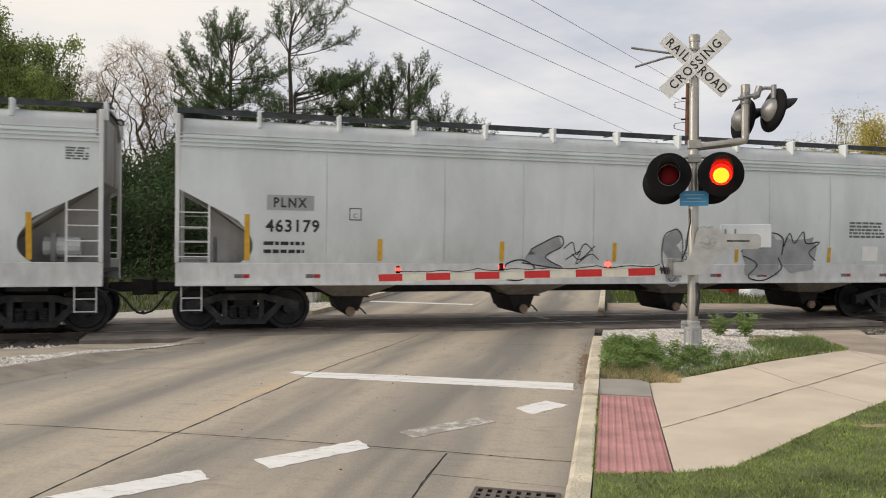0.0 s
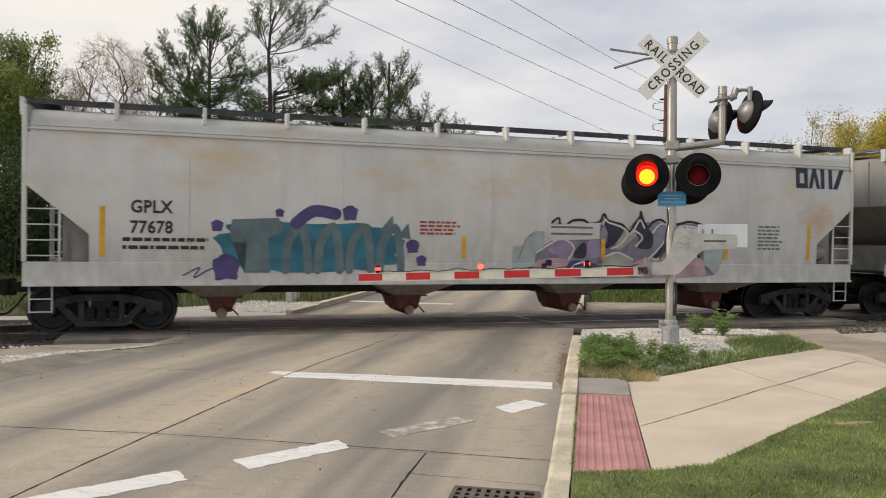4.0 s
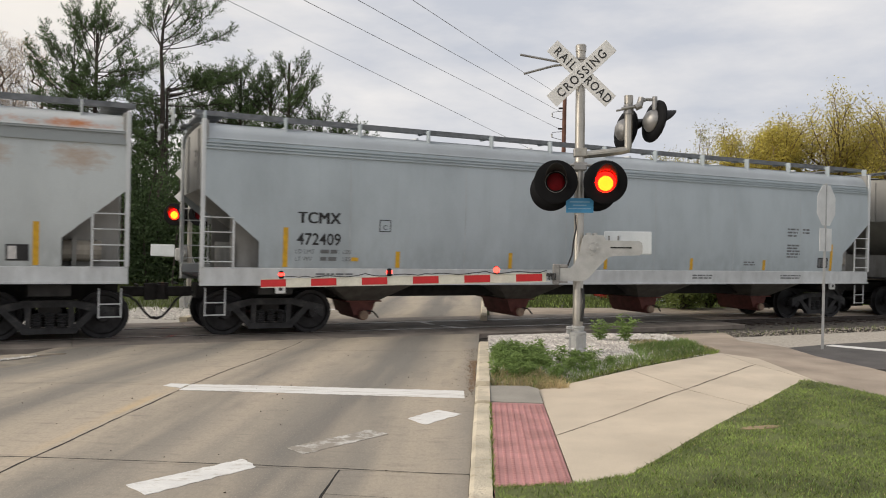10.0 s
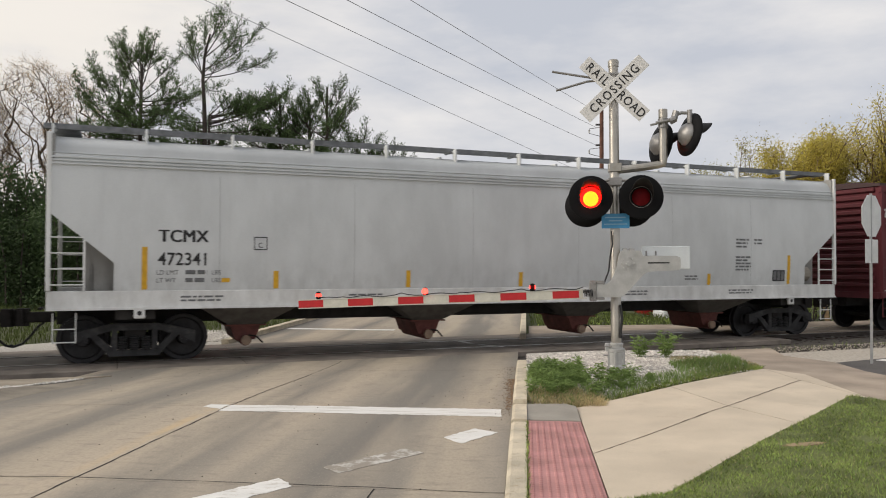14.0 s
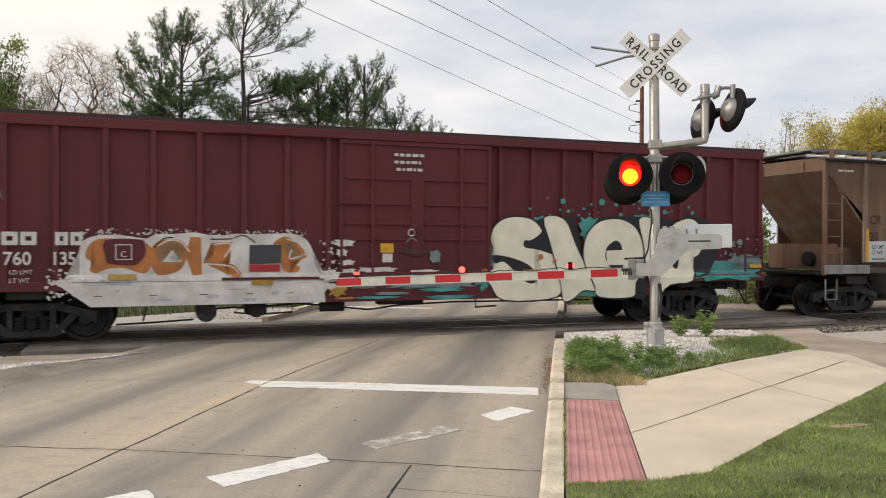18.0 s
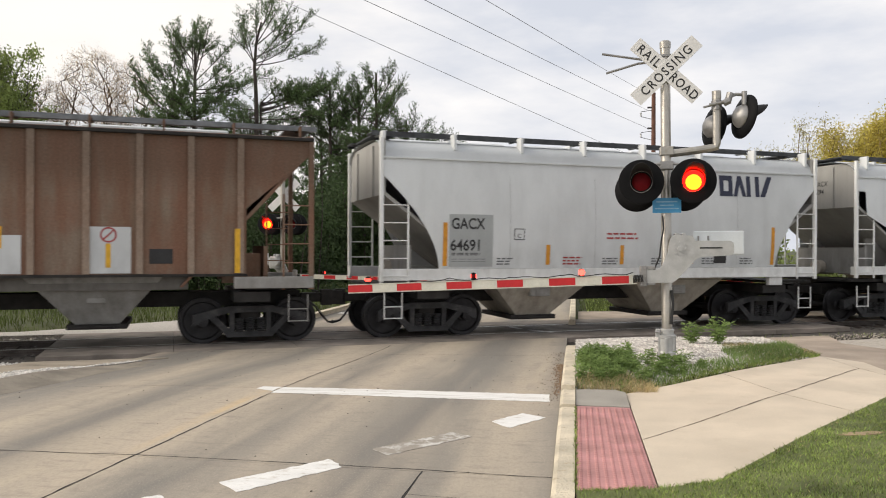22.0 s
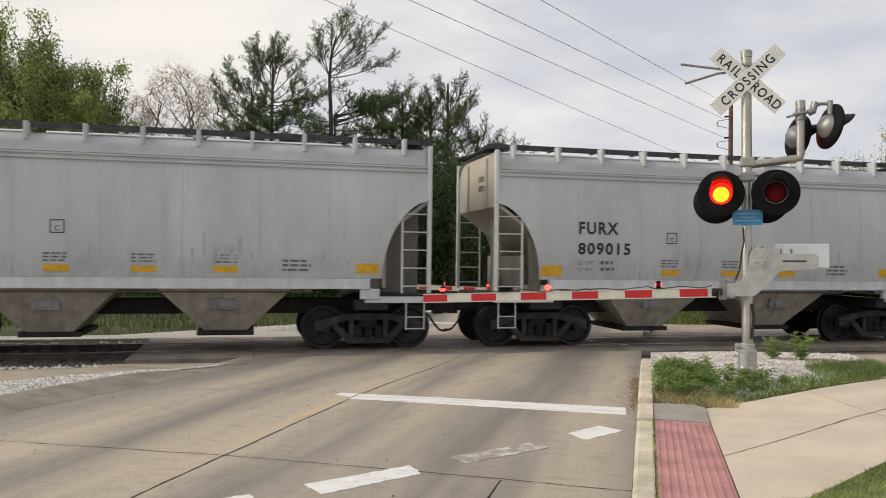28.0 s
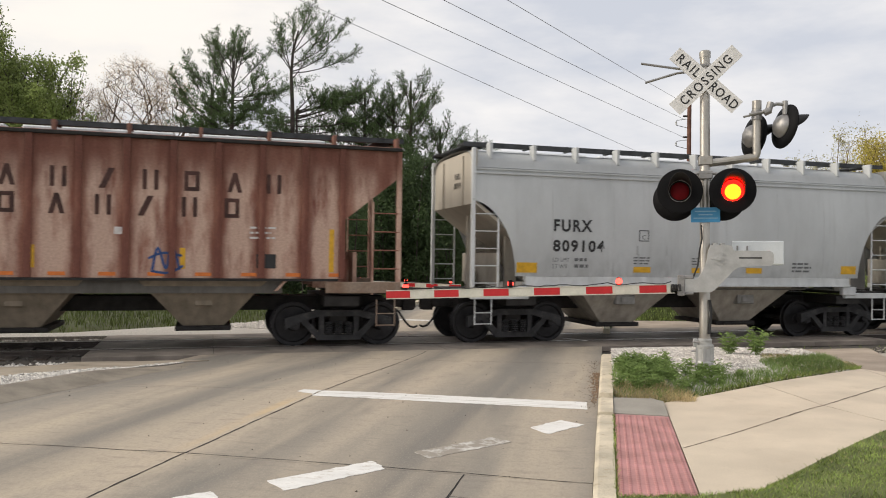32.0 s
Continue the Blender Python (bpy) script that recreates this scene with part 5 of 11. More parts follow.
def long_hopper(name, s0, L, paint, sill_paint, label, cut="diag", sill0=0.96, sill1=1.4, hop_paint=None, gate=None, walk_mat=None, brackets=(-0.03, 1.6, 13), bands=(0.06, 0.14, 0.22), trucks_at=1.3, bays=(3.55, 4.02)):
    car = new_car(name, s0, label, "freight car")
    sh = Shape(L, sill0, sill1, 3.9, cut=cut, top=4.28)
    hopper_body(car, sh, paint, P_ENDGREY)
    side_sill(car, sh, sill_paint)
    under_gear(car, L, trucks_at)
    running_board(car, sh, walk_mat or M_WALKDARK, brackets, paint)
    for k in range(4):
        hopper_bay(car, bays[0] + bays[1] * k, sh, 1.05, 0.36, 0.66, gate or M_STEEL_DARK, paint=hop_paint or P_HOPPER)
    for x in (0.03, L - 0.03):
        for sy in (-1, 1):
            y = sh.half + 0.03
            part("corner_post", box(x - 0.04, sy * y - 0.04, sill1 - 0.002, x + 0.04, sy * y + 0.04, sh.top, 0.01), sill_paint, car)
    for xa, xb in ((0.03, 0.62), (L - 0.62, L - 0.03)):
        for sy in (-1, 1):
            ladder(car, xa, xb, sill1, sill1 + 1.15, sy * (sh.half + 0.05), sill_paint, 4)
    for x in (0.3, L - 0.3):
        for sy in (-1, 1):
            stirrup(car, x, sy * 1.5, sill_paint)
    # longitudinal stiffening bands under the eave
    for k, b in enumerate(bands):
        for sy in (-1, 1):
            bm = bmesh.new()
            y = sh.width(sh.eave - b)
            add_box(bm, 0.02, min(sy * y, sy * (y + 0.035)), sh.eave - b - 0.014, L - 0.02, max(sy * y, sy * (y + 0.035)), sh.eave - b + 0.014)
            part("band", bm, paint, car)
    # brake cylinder in the end bay
    bm = tube((L - 1.1, -0.95, sill1 + 0.28), (L - 0.45, -0.95, sill1 + 0.28), 0.2, n=14)
    part("air_reservoir", bm, P_PALEGREY if cut == "round" else P_HOPPER, car)
    part("end_platform", box(0.02, -1.35, sill1 - 0.25, 1.3, 1.35, sill1 - 0.2), M_STEEL_DARK, car)
    part("end_platform", box(L - 1.3, -1.35, sill1 - 0.25, L - 0.02, 1.35, sill1 - 0.2), M_STEEL_DARK, car)
    return car, sh, Decals(car, sh)


def short_hopper(name, s0, L, paint, sill_paint, label, cut="arc", sill0=1.3, sill1=1.5, hop=None, brackets=(0.45, 1.02, 11), bands=(0.02, 0.11), eave=3.82, cutback=0.0, end_paint=None, bays=(3.86, 7.12)):
    car = new_car(name, s0, label, "freight car")
    sh = Shape(L, sill0, sill1, eave, cut=cut, bulge=0.09, top=4.24)
    hopper_body(car, sh, paint, end_paint or P_ENDGREY)
    side_sill(car, sh, sill_paint, 0.03, cutback)
    if cutback:
        for sy in (-1, 1):
            for a, b in ((0.02, cutback + 0.1), (L - cutback - 0.1, L - 0.02)):
                part("end_sill", box(a, sy * 1.47 - 0.05, 1.0, b, sy * 1.47 + 0.05, 1.13, 0.01), sill_paint, car)
            for x in (cutback - 0.16, L - cutback + 0.16):
                part("corner_gusset", box(x - 0.14, sy * 1.0 - 0.03, 1.165, x + 0.14, sy * 1.0 + 0.03, 2.5, 0.01), P_HOPPER, car)
    under_gear(car, L)
    running_board(car, sh, M_WALKDARK, brackets, paint)
    for x in bays:
        hopper_bay(car, x, sh, 1.35, 0.42, 0.42, M_STEEL_DARK, True, hop or P_HOPPER)
        plate = bmesh.new()
        add_box(plate, x - 0.24, -1.28, 0.86, x + 0.24, -1.1, 1.08, 0.015)
        add_box(plate, x - 0.13, -1.31, 0.91, x + 0.13, -1.27, 1.03, 0.01)
        part("vibrator_bracket", plate, P_ENDGREY, car)
    for x in (0.03, L - 0.03):
        for sy in (-1, 1):
            y = sh.half + 0.03
            part("corner_post", box(x - 0.042, sy * y - 0.042, sill1 - 0.3, x + 0.042, sy * y + 0.042, sh.top, 0.01), sill_paint, car)
    for xa, xb in ((0.03, 0.6), (L - 0.6, L - 0.03)):
        for sy in (-1, 1):
            ladder(car, xa, xb, sill1 - 0.3, sill1 + 1.55, sy * (sh.half + 0.05), sill_paint, 5)
    for x in (0.3, L - 0.3):
        for sy in (-1, 1):
            stirrup(car, x, sy * 1.5, sill_paint)
    for b in bands:
        for sy in (-1, 1):
            bm = bmesh.new()
            y = sh.width(sh.eave - b)
            add_box(bm, 0.02, min(sy * y, sy * (y + 0.035)), sh.eave - b - 0.016, L - 0.02, max(sy * y, sy * (y + 0.035)), sh.eave - b + 0.016)
            part("band", bm, paint, car)
    # jacking pads and end platforms
    for x in (1.25, L - 1.25):
        for sy in (-1, 1):
            part("jacking_pad", box(x - 0.2, sy * 1.5 - 0.06, sill0 - 0.22, x + 0.2, sy * 1.5 + 0.06, sill0 - 0.013, 0.01), sill_paint, car)
    for a, b in ((0.02, 1.3), (L - 1.3, L - 0.02)):
        part("end_platform", box(a, -1.4, 1.1, b, 1.4, 1.16), M_STEEL_DARK, car)
    part("air_reservoir", tube((0.5, 0.3, 1.45), (1.1, 0.3, 1.45), 0.2, n=14), P_HOPPER, car)
    return car, sh, Decals(car, sh)


def ribbed_hopper(name, s0, L, paint, label, ribs, sill_paint, bay_paint, rib_paint, slope, walk_mat=None):
    car = new_car(name, s0, label, "freight car")
    sh = Shape(L, 1.16, 1.42, 4.08, cut="slope", bulge=0.0, half=1.5, top=4.2, slope=slope)
    hopper_body(car, sh, paint, paint)
    for sy in (-1, 1):
        part("side_sill", box(1.3, sy * 1.5 - 0.05, 1.37, L - 1.3, sy * 1.5 + 0.05, 1.418), M_STEEL_DARK, car)
        for x0, x1 in ((0.0, 1.55), (L - 1.55, L)):
            part("end_sill", box(x0, sy * 1.5 - 0.06, 1.13, x1, sy * 1.5 + 0.06, 1.36, 0.01), sill_paint, car)
    under_gear(car, L)
    running_board(car, sh, walk_mat or M_WALKDARK, (0.45, 1.3, 9), paint)
    for x in (3.68, 7.05):
        hopper_bay(car, x, sh, 1.2, 0.4, 0.45, M_STEEL_DARK, True, bay_paint, 1.37)
        panel = bmesh.new()
        add_box(panel, x - 0.17, -1.17, 0.86, x + 0.17, -1.1, 1.04, 0.02)
        part("vibrator_bracket", panel, bay_paint, car)
    rib = cached(("rib", rib_paint.name), lambda: mesh_of(add_prism(bmesh.new(), [(-0.06, 1.43), (0.06, 1.43), (0.06, 4.06), (-0.06, 4.06)], -0.06, 0.0), rib_paint, "rib"))
    for x in ribs:
        part("rib", rib, None, car, m=pose(x, -1.5, 0))
        part("rib", rib, None, car, m=pose(x, 1.5, 0, 0, 0, 180))
    for sy in (-1, 1):
        part("top_chord", box(0, sy * 1.52 - 0.06, 4.06, L, sy * 1.52 + 0.06, 4.13, 0.01), M_STEEL_DARK, car)
    for x in (0.05, L - 0.05):
        for sy in (-1, 1):
            part("corner_post", box(x - 0.05, sy * 1.5 - 0.05, 1.1, x + 0.05, sy * 1.5 + 0.05, 4.15, 0.01), paint, car)
    for xa, xb in ((0.05, 0.6), (L - 0.6, L - 0.05)):
        for sy in (-1, 1):
            ladder(car, xa, xb, 1.1, 3.2 if xa < 1 else 3.0, sy * 1.53, paint, 5)
    for x in (0.3, L - 0.3):
        for sy in (-1, 1):
            stirrup(car, x, sy * 1.48, sill_paint)
    for a2, b2 in ((0.02, 1.3), (L - 1.3, L - 0.02)):
        part("end_platform", box(a2, -1.4, 1.1, b2, 1.4, 1.16), M_STEEL_DARK, car)
    part("air_reservoir", tube((0.55, -0.4, 1.5), (1.2, -0.4, 1.5), 0.2, n=14), M_STEEL_DARK, car)
    return car, sh, Decals(car, sh)


def boxcar(name, s0, L, label):
    car = new_car(name, s0, label, "boxcar")
    sh = Shape(L, 1.09, 1.1, 4.2, cut="flat", bulge=0.0, half=1.5, top=4.3)
    part("body", box(0.06, -1.465, 1.1, L - 0.06, 1.465, 4.22), P_BOX, car)
    bm = bmesh.new()
    add_prism(bm, [(-1.54, 4.18), (1.54, 4.18), (1.54, 4.26), (0.8, 4.33), (0, 4.36), (-0.8, 4.33), (-1.54, 4.26)], 0.0, L)
    bmesh.ops.transform(bm, matrix=pose(0, 0, 0, 0, 0, -90), verts=bm.verts)
    part("roof", bm, P_BOXROOF, car, "dull dark roof")
    part("top_chord", box(0.04, -1.553, 4.0, L - 0.04, -1.46, 4.185, 0.01), P_BOXRIB, car)
    rc = cached("carline", lambda: mesh_of(box(-0.05, -0.78, 4.3, 0.05, 0.78, 4.37, 0.01), P_BOX, "roof_rib"))
    for k in range(16):
        part("roof_rib", rc, None, car, m=pose(0.7 + k * (L - 1.4) / 15, 0, 0))
    d0, d1 = L * 0.415, L * 0.6
    rib = cached("boxrib", lambda: mesh_of(add_prism(bmesh.new(), [(-0.05, 1.16), (0.05, 1.16), (0.05, 4.16), (-0.05, 4.16)], -0.045, 0.04), P_BOXRIB, "side_post"))
    for sy in (-1, 1):
        xs = [0.12 + (d0 - 0.24) * k / 9 for k in range(10)] + [d1 + 0.25 + (L - d1 - 0.37) * k / 9 for k in range(10)]
        for x in xs:
            part("side_post", rib, None, car, m=pose(x, sy * 1.5, 0, 0, 0, 0 if sy < 0 else 180))
        part("side_sill", box(0.05, sy * 1.53 - 0.05, 1.0, L - 0.05, sy * 1.53 + 0.05, 1.17, 0.01), P_BOX, car)
        if sy < 0:
            w = d1 - d0 - 0.1
            at = lambda f: d0 + 0.1 + f * w
            dr = part("plug_door", box(at(0), -1.56, 1.2, at(1), -1.46, 4.02, 0.01), P_BOX, car)
            for f0, f1, za, zb in ((0, 1, 3.92, 4.01), (0, 1, 1.21, 1.3)):
                part("door_frame", box(at(f0) + 0.005, -1.6, za, at(f1) - 0.005, -1.555, zb, 0.006), P_BOXRIB, dr)
            for f in (0.012, 0.988):
                part("door_frame", box(at(f) - 0.035, -1.6, 1.302, at(f) + 0.035, -1.555, 3.918, 0.006), P_BOXRIB, dr)
            part("gear_panel", box(at(0.455), -1.592, 1.62, at(0.54), -1.555, 3.22, 0.008), P_BOX, dr)
            for z in (3.2, 2.68, 2.27, 1.95):
                for f0, f1 in ((0.03, 0.45), (0.545, 0.97)):
                    part("door_rib", box(at(f0), -1.598, z, at(f1), -1.555, z + 0.06, 0.008), P_BOX, dr)
            for f in (0.205, 0.79):
                part("lock_bar", tube((at(f), -1.625, 1.25), (at(f), -1.625, 3.97), 0.024, n=8), P_BOXRIB, dr)
                for z in (1.5, 2.3, 3.1, 3.8):
                    part("bar_guide", box(at(f) - 0.05, -1.64, z, at(f) + 0.05, -1.6, z + 0.07, 0.006), P_BOX, dr)
            part("door_handle", box(at(-0.02), -1.64, 2.69, at(0.19), -1.605, 2.72, 0.006), P_BOXRIB, dr)
            part("gear_wheel", add_lathe(bmesh.new(), [(0.0, -1.62), (0.03, -1.62), (0.035, -1.6), (0.075, -1.6), (0.085, -1.62), (0.1, -1.62), (0.105, -1.6), (0.105, -1.59)], 20, "y", (at(0.5), 0, 2.14)), P_BOXRIB, dr)
            part("door_rail", box(d0 - 2.2, -1.62, 4.02, d1 + 2.6, -1.54, 4.08), P_BOX, car)
            part("door_rail", box(d0 - 2.2, -1.6, 1.17, d1 + 2.6, -1.46, 1.22), P_BOX, car)
    for sy in (-1, 1):
        bm = bmesh.new()
        add_prism(bm, [(2.7, 1.08), (3.2, 0.7), (L - 3.1, 0.7), (L - 2.6, 1.08)], sy * 1.54 - 0.04, sy * 1.54 + 0.04)
        part("deep_sill", bm, P_BOX, car)
    # corrugated ends
    for right in (False, True):
        ridge = cached("end_ridge", lambda: mesh_of(box(-0.04, -1.35, 0, 0.04, 1.35, 0.12, 0.02), P_BOX, "end_ridge"))
        for k in range(14):
            part("end_ridge", ridge, None, car, m=pose(L - 0.02 if right else 0.02, 0, 1.3 + k * 0.21))
    part("end_sill", box(-0.05, -1.5, 0.98, 0.1, 1.5, 1.15), P_BOX, car)
    part("end_sill", box(L - 0.1, -1.5, 0.98, L + 0.05, 1.5, 1.15), P_BOX, car)
    under_gear(car, L, 2.15)
    # underframe: brake gear and rods
    bm = bmesh.new()
    for k in range(6):
        add_box(bm, 3.6 + k * 2.1, -1.45, 0.85, 3.75 + k * 2.1, 1.45, 1.1)
    part("crossbearer", bm, M_STEEL_DARK, car)
    part("air_reservoir", tube((5.23, -1.35, 0.55), (5.23, -0.7, 0.55), 0.2, 0.19, 18), M_TRUCK, car)
    valve = add_box(bmesh.new(), 5.98, -1.3, 0.46, 6.4, -0.95, 0.72, 0.04)
    add_tube(valve, (6.2, -1.34, 0.56), (6.2, -0.9, 0.5), 0.15, 0.12, 12)
    part("brake_valve", valve, M_STEEL_DARK, car)
    part("brake_cylinder", tube((7.5, -1.1, 0.58), (8.0, -1.1, 0.58), 0.11, n=14), M_STEEL_DARK, car)
    part("gear_box", box(8.7, -1.3, 0.6, 9.7, -1.0, 0.7, 0.02), M_STEEL_DARK, car)
    for pts in ([(3.6, -1.25, 0.34), (4.2, -1.25, 0.36), (5.0, -1.25, 0.4)], [(5.4, -1.3, 0.6), (5.75, -1.3, 0.62), (5.95, -1.3, 0.6)], [(6.9, -1.3, 0.74), (6.9, -1.3, 0.5), (6.2, -1.3, 0.47), (5.75, -1.3, 0.52), (5.95, -1.3, 0.66)],
                [(6.4, -1.2, 0.62), (7.0, -1.2, 0.66), (7.5, -1.2, 0.62)], [(8.0, -1.2, 0.56), (8.5, -1.2, 0.5), (9.2, -1.2, 0.58), (10.4, -1.2, 0.62), (13.8, -1.2, 0.6)], [(4.15, -1.3, 0.72), (4.08, -1.3, 0.4)], [(10.9, -1.3, 0.74), (10.9, -1.3, 0.5), (11.4, -1.3, 0.52)]):
        part("brake_rod", add_pipe(bmesh.new(), pts, 0.02, 6), M_STEEL_DARK, car)
    for x in (0.33, L - 0.33):
        stirrup(car, x, -1.5, P_BOX)
    for xa, xb in ((0.08, 0.6), (L - 0.6, L - 0.08)):
        ladder(car, xa, xb, 1.2, 2.3, -1.56, P_BOX, 4)
    return car, sh, Decals(car, sh, 0.008)

car0, sh0, dc0 = long_hopper("covered_hopper", -21.3, 19.14, P_WHITE, P_SILL_WHITE, "white grey round-sided covered hopper freight car on the rails", cut="round")
car1, sh1, dc1 = long_hopper("covered_hopper", -0.86, 19.14, P_WHITE, P_SILL_WHITE, "white covered hopper freight car with grey graffiti outlines", cut="round")
car2, sh2, dc2 = long_hopper("covered_hopper", 19.59, 19.17, P_BEIGE, P_BEIGE, "rust-stained grey covered hopper car with blue and pink graffiti", bands=(0.05,), gate=M_RUSTRED)
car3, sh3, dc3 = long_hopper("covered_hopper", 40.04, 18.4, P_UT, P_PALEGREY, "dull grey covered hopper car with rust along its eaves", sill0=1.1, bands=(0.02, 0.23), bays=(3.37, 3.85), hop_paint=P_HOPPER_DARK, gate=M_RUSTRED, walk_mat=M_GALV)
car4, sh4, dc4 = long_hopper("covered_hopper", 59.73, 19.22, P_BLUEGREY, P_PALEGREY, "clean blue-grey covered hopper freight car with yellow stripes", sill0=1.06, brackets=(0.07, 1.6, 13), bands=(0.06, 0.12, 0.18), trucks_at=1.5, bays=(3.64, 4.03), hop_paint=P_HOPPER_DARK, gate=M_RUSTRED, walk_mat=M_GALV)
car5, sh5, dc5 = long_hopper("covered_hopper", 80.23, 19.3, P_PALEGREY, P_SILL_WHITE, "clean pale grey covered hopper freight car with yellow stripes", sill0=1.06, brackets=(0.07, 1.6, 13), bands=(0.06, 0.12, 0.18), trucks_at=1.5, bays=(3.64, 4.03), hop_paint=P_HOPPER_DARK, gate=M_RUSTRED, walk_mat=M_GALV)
car6, sh6, dc6 = boxcar("boxcar", 101.29, 18.57, "oxide red boxcar with cream and orange graffiti along its side")
car7, sh7, dc7 = ribbed_hopper("ribbed_hopper", 121.79, 11.1, P_BROWN, "brown rusty ribbed covered hopper car with grey patches", [1.39 + 0.92 * k for k in range(10)], P_ENDGREY, P_ENDGREY, P_BROWNRIB, (3.84, 2.7, 1.32), M_GALV)
car8, sh8, dc8 = short_hopper("covered_hopper", 134.25, 11.35, P_PALEGREY, P_SILL_WHITE, "short white two-bay covered hopper car with orange stripes", sill0=1.27, cut="bigarc", brackets=(0.1, 1.57, 8), bands=(0.0,), bays=(3.8, 7.42))
car9, sh9, dc9 = short_hopper("covered_hopper", 146.9, 11.4, P_PALEGREY, P_SILL_WHITE, "short grey two-bay covered hopper car with faded graffiti", cut="oct", brackets=(0.48, 1.16, 10), bands=(0.0,), bays=(3.81, 7.4))
car10, sh10, dc10 = short_hopper("covered_hopper", 159.75, 11.2, P_GREY, P_PALEGREY, "short grey two-bay covered hopper car with yellow patches", cutback=1.25, end_paint=P_HOPPER)
car11, sh11, dc11 = short_hopper("covered_hopper", 172.34, 11.26, P_GREY, P_PALEGREY, "short grey two-bay covered hopper car with yellow patches", cutback=1.25, end_paint=P_HOPPER)
car12, sh12, dc12 = ribbed_hopper("ribbed_hopper", 185.1, 10.95, P_RUST, "heavily rusted ribbed covered hopper car with faded lettering", [1.32, *[2.3 + 0.832 * k for k in range(9)], 9.72], P_BROWNRIB, P_TANBAY, P_RUSTRIB, (3.56, 2.6, 1.2))
car13, sh13, dc13 = short_hopper("covered_hopper", 197.58, 11.2, P_GREY, P_PALEGREY, "short grey two-bay covered hopper car with yellow patches", cutback=1.25, end_paint=P_HOPPER)
car14, sh14, dc14 = short_hopper("covered_hopper", 210.15, 11.2, P_GREY, P_PALEGREY, "short grey two-bay covered hopper car with yellow patches", cutback=1.25, end_paint=P_HOPPER)

# ---- markings and graffiti on the cars ----
M_MUSTARD = material("dull_mustard_tape", (0.42, 0.26, 0.04), 0.6, 0, 0.25, 5, 40, 0.05)
G_SLATEDARK = material("dark_grey_block_paint", (0.05, 0.055, 0.065), 0.6, 0, 0.2, 3, 40, 0.03)
G_CREAM = material("cream_spray_paint", (0.9, 0.87, 0.69), 0.6, 0, 0.1, 3, 40, 0.03)
G_BLACK = material("black_spray_paint", (0.01, 0.012, 0.018), 0.55, 0, 0.3, 3, 40, 0.03)
G_TEAL = material("teal_spray_paint", (0.07, 0.36, 0.33), 0.6, 0, 0.4, 2, 40, 0.03)
G_GREYTEAL = material("grey_teal_spray_paint", (0.22, 0.3, 0.31), 0.6, 0, 0.3, 2, 40, 0.03)
G_ORANGE = material("orange_spray_paint", (0.52, 0.19, 0.05), 0.6, 0, 0.3, 3, 40, 0.03)
G_WHITE = material("white_spray_paint", (0.74, 0.71, 0.68), 0.6, 0, 0.25, 2.5, 40, 0.03, stain=(0.4, 0.36, 0.34), stain_scale=2.2, stain_at=0.6)
G_BLUE = material("petrol_blue_spray_paint", (0.03, 0.18, 0.26), 0.6, 0, 0.4, 2, 40, 0.03)
G_SLATE = material("slate_spray_paint", (0.13, 0.19, 0.21), 0.6, 0, 0.3, 3, 40, 0.03)
G_PURPLE = material("violet_spray_paint", (0.075, 0.06, 0.2), 0.6, 0, 0.4, 3, 40, 0.03)
G_LILAC = material("lilac_spray_paint", (0.33, 0.27, 0.42), 0.6, 0, 0.35, 2, 40, 0.03)
G_PINK = material("pink_spray_paint", (0.55, 0.36, 0.4), 0.6, 0, 0.3, 2, 40, 0.03)
G_GREY = material("grey_spray_fill", (0.37, 0.38, 0.39), 0.6, 0, 0.2, 3, 40, 0.03)
M_SEAM = material("weld_seam_paint", (0.52, 0.54, 0.54), 0.6, 0, 0.3, 2, 40, 0.03)
M_FADED = material("faded_dark_lettering", (0.085, 0.038, 0.03), 0.8, 0, 0.5, 5, 40, 0.05)
M_PANELGREY = material("grey_paint_patch", (0.4, 0.42, 0.42), 0.6, 0, 0.12, 2, 40, 0.05)


def yellow_bars(dc, bars, mat=None, lift=0.0):
    for x, z0, z1 in bars:
        dc.bar(x, z0, 0.1, z1 - z0, mat or M_YELLOW, lift=lift)


def seams(dc, sh, xs):
    for x in xs:
        dc.bar(x, sh.sill1 + 0.05, 0.012, sh.eave - sh.sill1 - 0.35, M_SEAM, "weld_seam")


def plain_letters(dc, x, z, w, h, gap, count, mat, label, lift=0.0, stretch=()):
    """A lettered company name drawn as plain blocks."""
    for k in range(count):
        dc.bar(x + k * (w + gap), z, w, h, mat, "name_block", lift, label)


def hollow_block(dc, x, z, w, h, t, mat, label, lift):
    """A plain upright frame that stands for one letter of a company name."""
    bm = bmesh.new()
    for q in ((0, 0, w, t), (0, h - t, w, h), (0, t, t, h - t), (w - t, t, w, h - t)):
        bm.faces.new([bm.verts.new(p) for p in ((q[0], 0, q[1]), (q[2], 0, q[1]), (q[2], 0, q[3]), (q[0], 0, q[3]))])
    dc.lay("name_block", mesh_of(bm, mat, "name_block"), x, z, label, lift)


